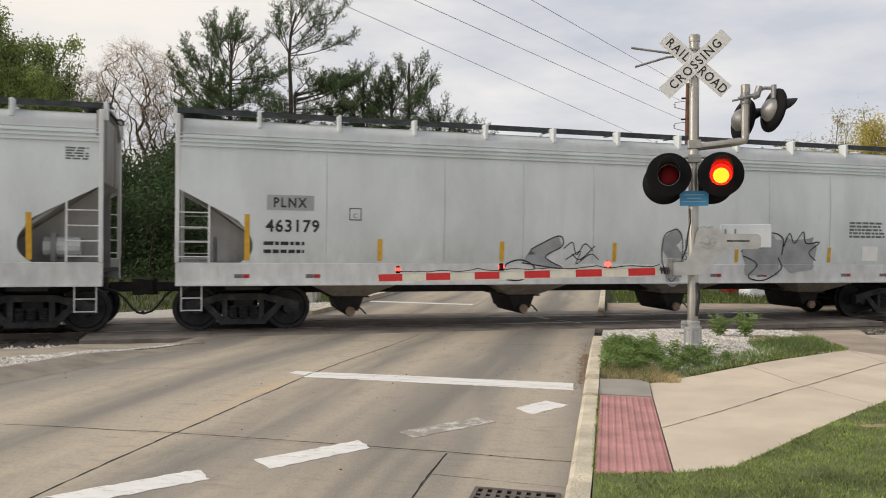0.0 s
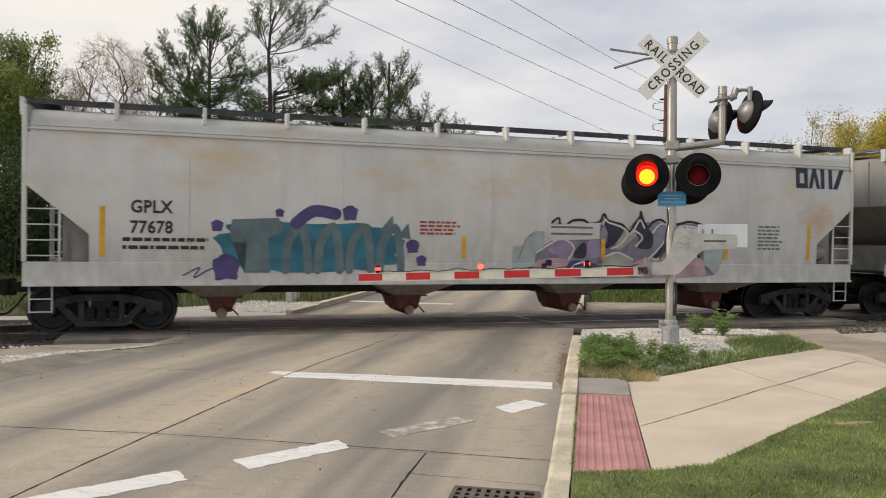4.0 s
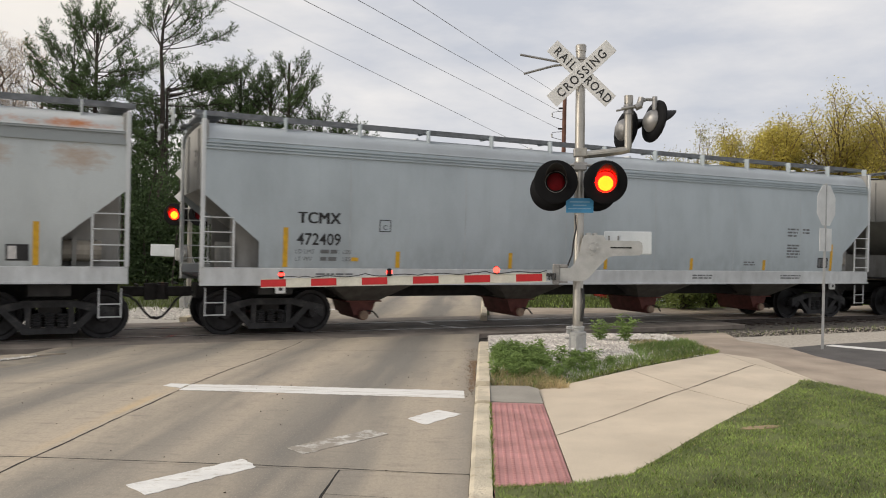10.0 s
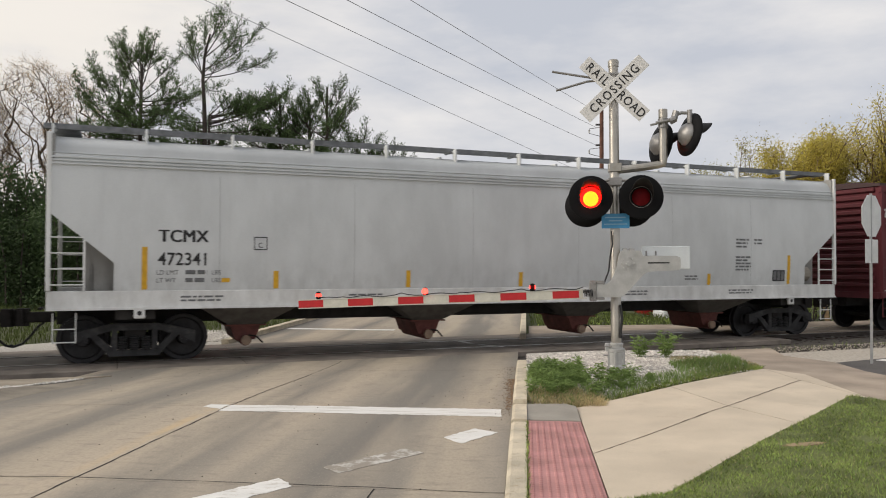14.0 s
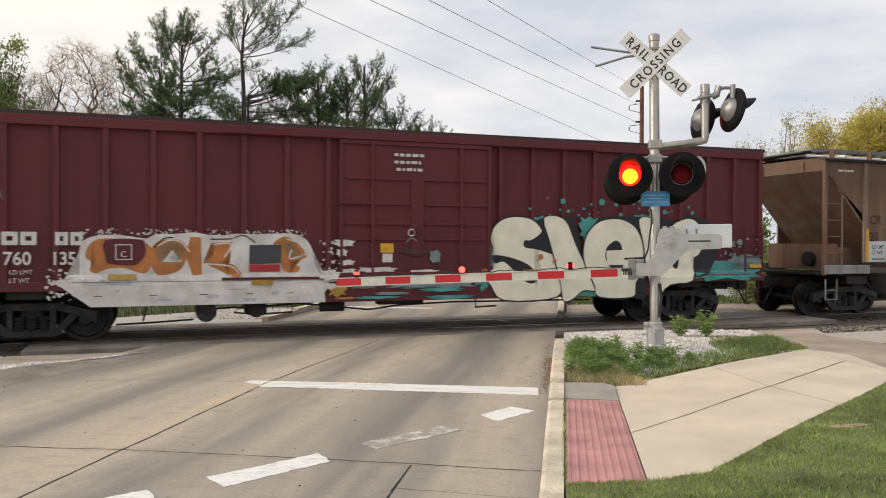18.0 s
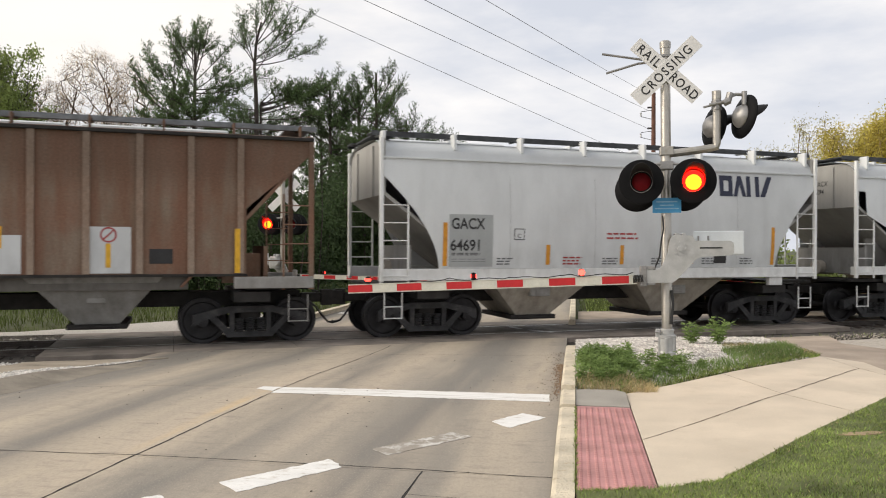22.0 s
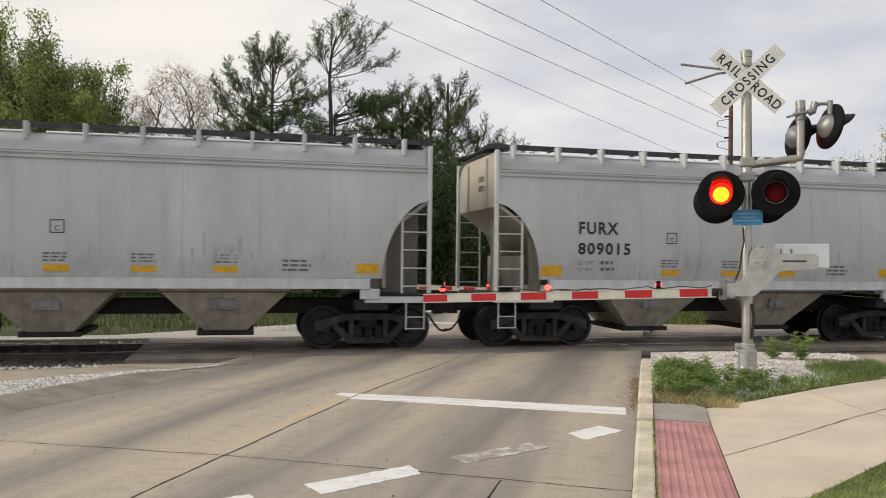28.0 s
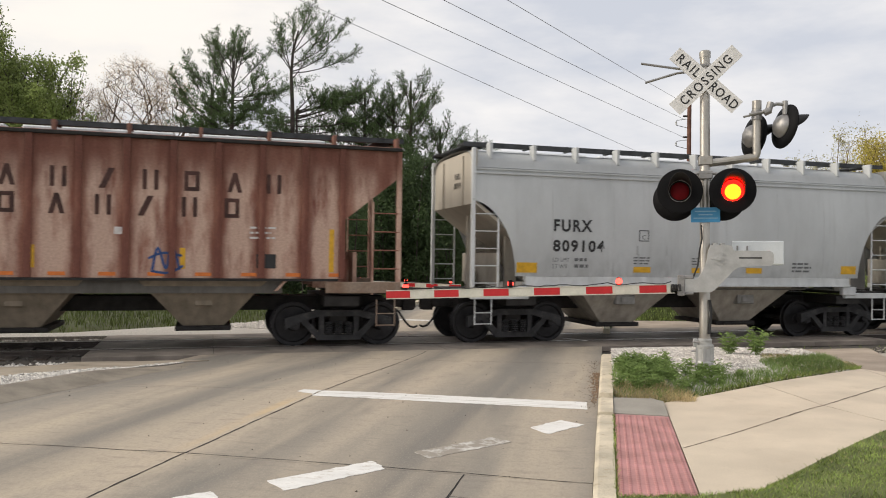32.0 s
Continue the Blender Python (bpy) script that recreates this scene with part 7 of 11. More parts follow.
dc6.bar(6.06, 1.07, 0.42, 0.1, M_MUSTARD, "yellow_stripe", 0.05)
dc6.frame_box(3.605, 1.57, 0.29, M_WHITEINK, 0.018)
for k in range(2):
    hollow_block(dc6, 1.74 + 0.3 * k, 1.84, 0.26, 0.24, 0.08, M_WHITEINK, "white company mark as plain frames", 0.003)
    hollow_block(dc6, 2.6 + 0.25 * k, 1.84, 0.21, 0.24, 0.075, M_WHITEINK, "white company mark as plain frames", 0.003)
dc6.text("760", 1.76, 1.49, 0.33, M_WHITEINK, 0.006, 1.0, 0.92)
dc6.text("135", 2.53, 1.49, 0.33, M_WHITEINK, 0.006, 1.0, 0.85, lift=0.03)
rw = random.Random(77)
for k in range(22):
    x, z = rw.uniform(3.0, 7.4), rw.uniform(0.76, 1.22)
    dc6.blob(x, z, rw.uniform(0.08, 0.4), rw.uniform(0.02, 0.09), rw.choice((G_COOLGREY, G_COOLGREY, G_WHITE)), 300 + k, 6, 0.3, 0.004 + 0.0004 * k, label="scuffed patch in the white paint")
for x in (3.25, 4.2, 5.1, 5.95, 6.75):
    dc6.bar(x, 0.9, 0.14, 0.014, G_BLACK, "dark_drip", 0.05)
dc6.bar(2.9, 1.155, 4.6, 0.012, M_GREYINK, "sill_line", 0.048)
for k, (x, z, w, h, g) in enumerate(((7.75, 0.95, 0.35, 0.24, M_MUSTARD), (7.62, 1.03, 0.2, 0.12, G_WHITE), (8.3, 1.0, 0.5, 0.06, M_GREYINK), (8.9, 0.86, 0.7, 0.06, G_GREYTEAL), (9.4, 1.02, 1.0, 0.07, G_GREYTEAL), (10.0, 0.92, 0.9, 0.08, G_TEAL), (8.6, 0.78, 0.9, 0.05, G_TEAL), (10.2, 0.76, 1.0, 0.08, G_TEAL), (9.1, 1.2, 0.3, 0.05, M_FADED), (7.9, 0.78, 0.4, 0.05, G_ORANGE))):
    dc6.blob(x, z, w, h, g, 330 + k, 7, 0.3, 0.05 + 0.0005 * k, label="smear of paint along the sill")
dc6.ribbon([(9.33 + 0.07 * math.cos(a * 0.5236), 2.12 + 0.07 * math.sin(a * 0.5236)) for a in range(13)], 0.022, M_WHITEINK, 0.06, "round_mark", "small round white mark", False)
dc6.ribbon([(9.22, 1.93), (9.33, 2.0), (9.44, 1.95)], 0.03, M_GREYINK, 0.06, "chalk_mark")
dc6.blob(9.4, 1.72, 0.6, 0.1, M_FADED, 341, 8, 0.3, 0.06, label="dark smear on the door")
dc6.blob(9.85, 1.62, 0.24, 0.24, G_GREYTEAL, 342, 6, 0.15, 0.06, label="dull grey-green patch")
dc6.text("LD LMT", 1.86, 1.32, 0.11, M_WHITEINK, 0.0, 1.0, 1.0)
dc6.text("LT WT", 1.86, 1.17, 0.11, M_WHITEINK, 0.0, 1.0, 1.0)
dc6.bar(0.3, 1.02, 0.24, 0.15, M_WHITEINK, "paper_notice", 0.004)
dc6.bar(0.1, 1.2, 0.66, 0.02, M_WHITEINK, "white_line", 0.004)
dc6.blob(0.33, 1.78, 0.1, 0.1, M_WHITEINK, 79, 6, 0.1, 0.004)
dc6.lines(1.0, 1.42, 0.4, 2, 0.13, 0.03, M_WHITEINK, 78)
dc6.bar(0.95, 1.52, 0.5, 0.24, M_YELLOW, "yellow_patch")
dc6.text("DELI LA", 0.88, 2.66, 0.26, M_GREYINK, 0.0, 1.2, 0.85, "faint scrawled tag")
for pts in ([(0.2, 3.3), (0.3, 3.65), (0.42, 3.2), (0.55, 3.6), (0.7, 3.4), (0.55, 3.0)], [(0.18, 3.5), (0.4, 3.45), (0.78, 3.55)], [(0.25, 3.1), (0.5, 3.02), (0.75, 3.15)]):
    dc6.ribbon(pts, 0.045, M_WHITEINK, 0.004, label="white scrawled tag")
dc6.blob(0.47, 3.68, 0.16, 0.16, M_WHITEINK, 72, 5, 0.1, 0.004)
for pts in ([(0.25, 2.45), (0.4, 2.3), (0.55, 2.5)], [(0.3, 2.2), (0.55, 2.35), (0.6, 2.15)]):
    dc6.ribbon(pts, 0.025, M_WHITEINK, 0.004)
for k in range(3):
    xx = 8.95 + (0.05 if k == 2 else 0.0)
    while xx < 9.55:
        w = rw.uniform(0.05, 0.14)
        dc6.bar(xx, 3.7 - 0.15 * k, w, 0.06, M_WHITEINK, "notice_print", 0.06, "white unreadable notice print")
        xx += w + 0.035
dc6.bar(8.66, 1.7, 0.28, 0.19, M_YELLOW, "yellow_notice", 0.05)
dc6.bar(8.7, 1.5, 0.22, 0.18, M_WHITEINK, "paper_notice", 0.05)
for k, (x, z, w, h) in enumerate(((7.9, 1.9, 0.4, 0.14), (7.85, 1.7, 0.22, 0.14), (7.95, 1.5, 0.3, 0.1), (8.0, 1.32, 0.35, 0.1), (8.6, 1.35, 0.8, 0.1), (9.6, 1.3, 0.6, 0.08), (7.6, 1.25, 0.4, 0.2))):
    dc6.blob(x, z, w, h, M_WHITEINK, 75 + k, 6, 0.25, 0.05, label="white paint smear")
for k, (x, z, w, h, g) in enumerate(((10.72, 1.5, 0.85, 0.6, G_GREYTEAL), (9.8, 1.05, 1.9, 0.2, G_GREYTEAL), (11.0, 1.75, 0.4, 0.7, G_GREYTEAL), (11.1, 1.3, 0.6, 0.8, G_TEAL), (13.0, 0.85, 3.0, 0.3, G_TEAL), (17.4, 1.25, 2.0, 0.45, G_TEAL), (18.0, 1.45, 1.0, 0.35, G_GREYTEAL), (12.4, 2.3, 0.5, 0.4, G_TEAL), (13.6, 2.25, 0.5, 0.5, G_TEAL), (15.0, 2.45, 0.5, 0.25, G_TEAL), (12.3, 1.6, 0.6, 0.6, G_TEAL))):
    dc6.blob(x, z, w, h, g, 90 + k, 9, 0.22, 0.0, label="teal paint behind the lettering")
LETTERS = ([(11.2, 1.82), (11.16, 2.03), (11.24, 2.26), (11.47, 2.43), (11.79, 2.48), (12.14, 2.42), (12.38, 2.19), (12.26, 2.04), (12.12, 1.93), (12.12, 1.82), (12.37, 1.74), (12.66, 1.65), (12.83, 1.5), (12.92, 1.21), (12.9, 0.87), (12.54, 0.67), (11.44, 0.67), (11.16, 0.97), (11.03, 1.17), (11.3, 1.45), (11.26, 1.66)],
           [(12.44, 2.47), (12.94, 2.44), (13.22, 1.89), (13.47, 1.42), (13.71, 1.01), (13.71, 0.83), (13.41, 0.84), (13.11, 0.64), (12.9, 0.64), (12.85, 1.08), (12.73, 1.48), (12.59, 1.94)],
           [(14.26, 2.47), (14.57, 2.41), (14.82, 2.25), (14.98, 1.95), (15.02, 1.65), (14.95, 1.35), (14.77, 0.93), (14.7, 0.67), (13.83, 0.69), (13.71, 0.95), (13.53, 1.3), (13.44, 1.65), (13.49, 2.0), (13.64, 2.24), (13.89, 2.41)],
           [(14.91, 2.47), (15.31, 2.45), (15.57, 1.96), (15.83, 2.33), (16.06, 2.45), (16.26, 2.5), (16.46, 2.46), (16.64, 2.27), (16.7, 2.03), (16.62, 1.71), (16.47, 1.59), (16.37, 1.55), (16.38, 1.03), (15.74, 0.94), (15.41, 0.66), (15.28, 0.66), (15.12, 1.29), (15.04, 1.89)])
for pts in ([(12.12, 2.31), (12.44, 2.47), (13.1, 2.51), (13.25, 2.33), (13.37, 1.77), (13.44, 1.42), (13.11, 1.31), (12.64, 1.43), (12.35, 1.71), (12.1, 1.88)], [(13.7, 2.33), (14.26, 2.52), (14.95, 2.53), (15.86, 2.46), (15.73, 2.02), (15.08, 1.77), (15.09, 0.69), (14.7, 0.65), (13.71, 0.83)],
            [(16.13, 2.54), (16.74, 2.5), (17.01, 2.34), (17.17, 2.03), (17.09, 1.59), (16.88, 1.21), (16.47, 1.09), (16.27, 1.28), (16.47, 1.78)]):
    dc6.rounded(pts, G_BLACK, 0.003, label="black graffiti shadow")
for k, pts in enumerate(LETTERS):
    dc6.rounded(pts, G_BLACK, 0.006 + 0.004 * k, label="black graffiti outline", grow=0.035)
    dc6.rounded(pts, G_CREAM, 0.008 + 0.004 * k, label="cream graffiti letter")
for pts in ([(11.2, 1.64), (11.58, 1.6), (12.0, 1.46), (12.21, 1.28), (12.27, 1.1), (12.09, 1.01), (11.88, 1.12), (11.68, 1.32), (11.45, 1.5), (11.24, 1.46)], [(11.93, 1.88), (11.97, 1.97), (12.1, 1.97), (12.3, 2.08), (12.42, 2.2), (12.58, 2.02), (12.72, 1.74), (12.8, 1.6), (12.6, 1.67), (12.25, 1.77), (12.0, 1.8)]):
    dc6.rounded(pts, G_BLACK, 0.01, label="black graffiti fill")
dc6.rounded([(14.26, 1.97), (14.38, 1.92), (14.45, 1.77), (14.47, 1.3), (14.26, 1.3), (14.1, 1.39), (14.0, 1.6), (14.05, 1.83)], G_BLACK, 0.024)
dc6.patch([(14.02, 1.74), (14.95, 1.77), (14.98, 1.51), (14.64, 1.41), (14.05, 1.41)], G_CREAM, 0.026)
dc6.ribbon([(14.5, 1.55), (15.0, 1.57)], 0.05, G_BLACK, 0.028, cap=False)
dc6.rounded([(15.76, 1.65), (15.84, 1.76), (15.97, 1.76), (16.02, 1.65), (15.97, 1.33), (15.84, 1.36)], G_BLACK, 0.024)
dc6.spatter(10.3, 11.2, 1.0, 2.2, 60, G_GREYTEAL, 240, 0.035)
dc6.spatter(12.0, 16.5, 2.5, 2.95, 26, G_TEAL, 241, 0.05)
dc6.spatter(17.1, 18.4, 1.2, 2.1, 60, G_GREYTEAL, 242, 0.035)
for x, z, s, g in ((11.0, 1.28, 0.14, G_ORANGE), (11.35, 1.2, 0.12, G_ORANGE), (12.35, 1.6, 0.12, G_ORANGE), (12.7, 1.5, 0.1, G_ORANGE), (15.3, 1.55, 0.12, G_ORANGE), (12.9, 2.85, 0.12, G_TEAL), (13.9, 2.85, 0.14, G_TEAL), (15.6, 2.65, 0.1, G_TEAL), (17.5, 1.9, 0.15, G_TEAL), (17.8, 1.95, 0.14, G_GREYTEAL), (14.8, 2.95, 0.08, G_TEAL)):
    dc6.blob(x, z, s, s, g, int(x * 9), 5, 0.12, 0.024, label="paint splash")
dc6.bar(11.9, 1.22, 0.5, 0.1, M_YELLOW, "yellow_stripe", 0.03)
dc6.bar(18.1, 1.3, 0.36, 0.1, M_YELLOW, "yellow_stripe", 0.03)
# round white emblem drawn as plain shapes
dc6.ribbon([(16.47 + 0.29 * math.cos(a * 0.5236), 3.72 + 0.29 * math.sin(a * 0.5236)) for a in range(13)], 0.07, M_WHITEINK, 0.004, "emblem", "round white emblem as plain shapes", False)
for a, b in (((16.27, 3.72), (16.67, 3.72)), ((16.47, 3.52), (16.47, 3.92))):
    dc6.ribbon([a, b], 0.08, M_WHITEINK, 0.006, "emblem", cap=False)

# car 7: brown ribbed hopper
dc7.shift = -0.06
dc7.text("CR", 1.64, 2.44, 0.34, M_FADED, 0.006, 1.0, 0.9, lift=0.004)
dc7.text("DX", 2.56, 2.44, 0.34, M_FADED, 0.006, 1.0, 0.9, lift=0.004)
dc7.text("20", 1.64, 1.99, 0.34, M_FADED, 0.006, 1.0, 0.9, lift=0.004)
dc7.text("178", 2.54, 1.99, 0.34, M_FADED, 0.006, 1.0, 0.85, lift=0.004)
for x, z, w, h in ((1.5, 1.44, 0.75, 0.55), (2.42, 1.44, 0.75, 0.5), (3.36, 1.44, 0.72, 0.86), (5.2, 1.44, 0.7, 0.7), (7.0, 1.44, 0.74, 0.87)):
    dc7.bar(x, z, w, h, P_PALEGREY, "painted_panel", 0.001, "pale grey painted panel")
dc7.text("LD LMT", 1.72, 1.79, 0.14, M_BLACK, 0.002, 1.0, 0.9, lift=0.004)
dc7.text("LT WT", 1.72, 1.64, 0.14, M_BLACK, 0.002, 1.0, 0.9, lift=0.004)
dc7.bar(1.72, 1.5, 0.46, 0.03, M_BLACK, "small_print", 0.004)
dc7.lines(2.6, 1.8, 0.5, 2, 0.12, 0.06, M_BLACK, 82)
for x in (3.7, 7.35):
    dc7.ribbon([(x + 0.13 * math.cos(a * 0.5236), 2.16 + 0.13 * math.sin(a * 0.5236)) for a in range(13)], 0.03, M_REDINK, 0.006, "warning_disc", "red round warning mark", False)
    dc7.ribbon([(x - 0.08, 2.08), (x + 0.08, 2.24)], 0.03, M_REDINK, 0.006, "warning_disc")
yellow_bars(dc7, [(1.45, 1.44, 2.32), (9.62, 1.44, 2.3)], lift=0.062)
for x, z0, z1 in ((3.68, 1.55, 2.0), (5.5, 1.9, 2.3), (7.3, 1.55, 2.0)):
    dc7.bar(x, z0, 0.09, z1 - z0, M_YELLOW, lift=0.004)
dc7.lines(5.3, 1.75, 0.5, 3, 0.09, 0.05, M_REDINK, 83)
dc7.bar(8.06, 1.62, 0.42, 0.28, M_BLACK, "data_plate")
dc7.bar(4.45, 1.82, 0.45, 0.1, M_WHITEINK, "data_plate")
dc7.lines(0.55, 3.8, 0.55, 1, 0.1, 0.05, M_WHITEINK, 84)

# cars 8 and 9
dc8.bar(1.5, 1.54, 1.0, 1.12, M_PANELGREY, "number_panel", 0.0, "grey painted number panel")
dc8.text("GACX", 1.54, 2.35, 0.33, M_BLACK, 0.006, 1.0, 0.82, lift=0.004)
dc8.text("64691", 1.52, 1.89, 0.33, M_BLACK, 0.006, 1.0, 0.88, lift=0.004)
dc8.lines(1.56, 1.78, 0.85, 2, 0.13, 0.06, M_GREYINK, 91)
dc8.frame_box(3.0, 2.12, 0.25)
for x, z0, z1 in ((1.36, 1.56, 2.48), (3.78, 1.58, 2.02), (5.66, 1.58, 2.02), (7.54, 1.58, 2.0), (9.92, 1.56, 2.48)):
    dc8.bar(x, z0, 0.1, z1 - z0, M_ORANGE_YELLOW)
dc8.lines(5.3, 2.26, 0.9, 2, 0.1, 0.04, M_REDINK, 92)
dc8.lines(4.2, 1.72, 0.5, 3, 0.07, 0.035, M_REDINK, 93)
for x in (2.6, 5.2, 6.5, 7.9, 9.0):
    dc8.lines(x, 1.7, 0.4, 3, 0.06, 0.03, M_GREYINK, int(x * 10))
dc8.bar(8.24, 1.6, 0.36, 0.26, M_BLACK, "data_plate")
dc8.patch([(7.15, 1.62), (7.3, 1.6), (7.28, 1.8), (7.2, 1.85)], M_WHITEINK, 0.003, "paper_scrap")
for k in range(4):
    plain_shape(dc8, ("frame", "wedge", "pair", "slant")[k], 8.4 + 0.395 * k, 3.22, 0.38, 0.5, 0.12, M_NAVY, "dark blue company mark as plain shapes", 0.002)
seams(dc8, sh8, (2.9, 5.0, 7.0, 8.9))
dc9.text("GACX", 1.78, 2.1, 0.34, M_BLACK, 0.008, 1.1, 0.95)
dc9.text("2294", 1.78, 1.79, 0.34, M_BLACK, 0.008, 1.1, 0.95)
dc9.frame_box(2.9, 1.94, 0.25)
for x, z0, z1 in ((1.6, 1.5, 2.28), (4.82, 1.5, 1.82), (6.68, 1.5, 1.8), (9.6, 1.5, 2.2)):
    dc9.bar(x, z0, 0.13, z1 - z0, M_YELLOW)
dc9.lines(1.8, 1.7, 1.05, 2, 0.14, 0.06, M_GREYINK, 95)
dc9.lines(7.9, 1.68, 0.7, 2, 0.1, 0.05, M_GREYINK, 96)
rg = random.Random(97)
for k in range(16):
    x = 5.0 + k * 0.18
    dc9.ribbon([(x, rg.uniform(1.5, 1.8)), (x + 0.15, rg.uniform(1.8, 2.15)), (x + 0.3, rg.uniform(1.5, 1.8)), (x + 0.4, rg.uniform(1.7, 2.1))], 0.035, (G_FADE, G_FADE, G_FADE2)[k % 3], 0.002, label="faded lilac graffiti")
for k in range(5):
    dc9.ribbon([(3.4 + 0.2 * k, 1.72 + 0.05 * (k % 2)), (3.55 + 0.2 * k, 1.82)], 0.02, M_GREYINK, 0.002, label="faint scrawl")
seams(dc9, sh9, (3.4, 5.6, 7.8))

# grey two-bay cars
for dc, sh, num in ((dc10, sh10, "808968"), (dc11, sh11, "809015"), (dc13, sh13, "809104"), (dc14, sh14, "809112")):
    dc.text("FURX", 1.87, 2.5, 0.36, M_BLACK, 0.011, 1.2, 0.92)
    if dc is not dc14:
        dc.text(num, 1.87, 2.06, 0.34, M_BLACK, 0.011, 1.2, 1.05)
    dc.frame_box(3.99, 2.31, 0.25)
    for x, z, w, h in ((1.03, 1.58, 0.48, 0.22), (3.87, 1.6, 0.45, 0.13), (5.4, 1.6, 0.45, 0.12), (6.89, 1.6, 0.45, 0.13), (9.66, 1.6, 0.46, 0.2)):
        dc.bar(x, z, w, h, M_YELLOW, "yellow_patch")
    dc.text("LD LMT", 1.87, 1.83, 0.12, M_GREYINK, 0.0, 1.0, 1.0)
    dc.text("LT WT", 1.87, 1.68, 0.12, M_GREYINK, 0.0, 1.0, 1.0)
    dc.lines(2.4, 1.84, 0.35, 2, 0.14, 0.07, M_GREYINK, 99)
    for x in (3.87, 5.4, 6.9):
        dc.lines(x, 1.92, 0.45, 3, 0.065, 0.03, M_GREYINK, int(x * 10))
    dc.lines(8.2, 1.82, 0.6, 3, 0.09, 0.045, M_GREYINK, 100)
    seams(dc, sh, (1.85, 3.35, 4.85, 6.3, 7.75, 9.1))
    rg = random.Random(int(num))
    for k in range(9):
        x = 6.6 + rg.uniform(0, 1.0)
        dc.bar(x, rg.uniform(1.75, 1.95), rg.uniform(0.03, 0.09), rg.uniform(0.15, 0.5), M_SEAM, "grime_run", 0.002)
    for k in range(7):
        dc.bar(rg.uniform(2.9, 9.5), rg.uniform(1.7, 2.0), rg.uniform(0.03, 0.07), rg.uniform(0.1, 0.35), M_SEAM, "grime_run", 0.002)

# car 12: rusted ribbed hopper
for z, xs in ((3.1, (1.9, 2.74, 3.6, 4.45, 5.28, 6.05, 6.8, 7.6, 8.35)), (2.6, (2.73, 3.59, 4.43, 5.22, 5.97, 6.76, 7.55))):
    for k, x in enumerate(xs):
        plain_shape(dc12, ("pair", "frame", "wedge", "pair", "slant")[k % 5], x - 0.14, z, 0.28, 0.38, 0.075, M_FADED, "faded dark company name as plain shapes", 0.003)
dc12.bar(1.63, 1.96, 0.59, 0.8, M_WHITEINK, "number_panel", 0.001, "white painted number panel")
dc12.bar(2.4, 1.98, 0.74, 0.36, M_WHITEINK, "number_panel", 0.001, "white painted number panel")
dc12.text("WC", 1.7, 2.45, 0.3, M_BLACK, 0.006, 1.1, 0.8, lift=0.004)
dc12.text("84", 1.7, 2.04, 0.33, M_BLACK, 0.006, 1.1, 0.95, lift=0.004)
dc12.text("454", 2.47, 2.03, 0.33, M_BLACK, 0.006, 1.05, 0.95, lift=0.004)
for k in range(10):
    dc12.bar(1.72 + 0.86 * k, 1.46, 0.3, 0.07, M_ORANGE, "orange_tab")
yellow_bars(dc12, [(1.5, 1.55, 2.42), (3.98, 1.6, 2.02), (6.6, 1.6, 2.0), (9.46, 1.55, 2.42)])
for pts in ([(6.1, 1.55), (6.2, 2.0), (6.35, 1.6), (6.45, 2.05), (6.6, 1.6)], [(6.05, 1.8), (6.3, 1.9), (6.62, 1.85)], [(6.1, 1.55), (6.4, 1.52), (6.65, 1.65)]):
    dc12.ribbon(pts, 0.045, M_TAGBLUE, 0.004, label="blue scrawled tag")
dc12.bar(5.42, 2.24, 0.26, 0.14, M_WHITEINK, "data_plate")
dc12.bar(8.03, 1.62, 0.38, 0.28, M_BLACK, "data_plate")
dc12.lines(7.9, 2.4, 0.5, 3, 0.1, 0.04, M_WHITEINK, 103)

# ---- crossing signals ----
M_POLE = material("satin_aluminium_mast", (0.5, 0.47, 0.42), 0.38, 0.75, 0.2, 3, 40, 0.08, stain=(0.33, 0.29, 0.23), stain_scale=4, stain_at=0.58)
M_GALVSHEET = material("galvanised_casting", (0.5, 0.5, 0.49), 0.5, 0.45, 0.15, 6, 40, 0.1)
M_SIGNWHITE = material("white_sign_face", (0.72, 0.71, 0.69), 0.55, 0, 0.06, 4, 40, 0.03)
M_PALEBLUE = material("pale_blue_print", (0.3, 0.5, 0.66), 0.5, 0, 0.1)
M_SIGNINK = material("black_sign_letters", (0.015, 0.015, 0.015), 0.6, 0, 0.1)
M_LAMPBLACK = material("matt_black_lamp_housing", (0.006, 0.006, 0.007), 0.7, 0, 0.2, 6, 40, 0.08, spec=0.15)
M_LAMPGREY = material("weathered_aluminium_housing", (0.35, 0.34, 0.33), 0.45, 0.6, 0.2, 6, 40, 0.08)
M_VISOR = material("dark_visor_paint", (0.02, 0.018, 0.018), 0.6, 0, 0.2, 6, 40, 0.08, spec=0.3)
M_LENS = material("dark_red_lens", (0.15, 0.006, 0.009), 0.5, 0, 0.3, 8, 40, 0.05, spec=0.08)
M_BLUE = material("blue_enamel_notice", (0.06, 0.3, 0.56), 0.45, 0, 0.15, 4, 40, 0.03)
M_GATERED = material("red_gate_sheeting", (0.5, 0.016, 0.02), 0.45, 0, 0.15, 5, 40, 0.03)
M_GATEWHITE = material("cream_gate_sheeting", (0.62, 0.61, 0.53), 0.45, 0, 0.12, 5, 40, 0.03)
M_PLATE = material("pale_counterweight_plate", (0.7, 0.74, 0.76), 0.45, 0, 0.08, 4, 40, 0.03)
M_CABLE = material("black_cable", (0.015, 0.015, 0.016), 0.6, 0, 0.2)
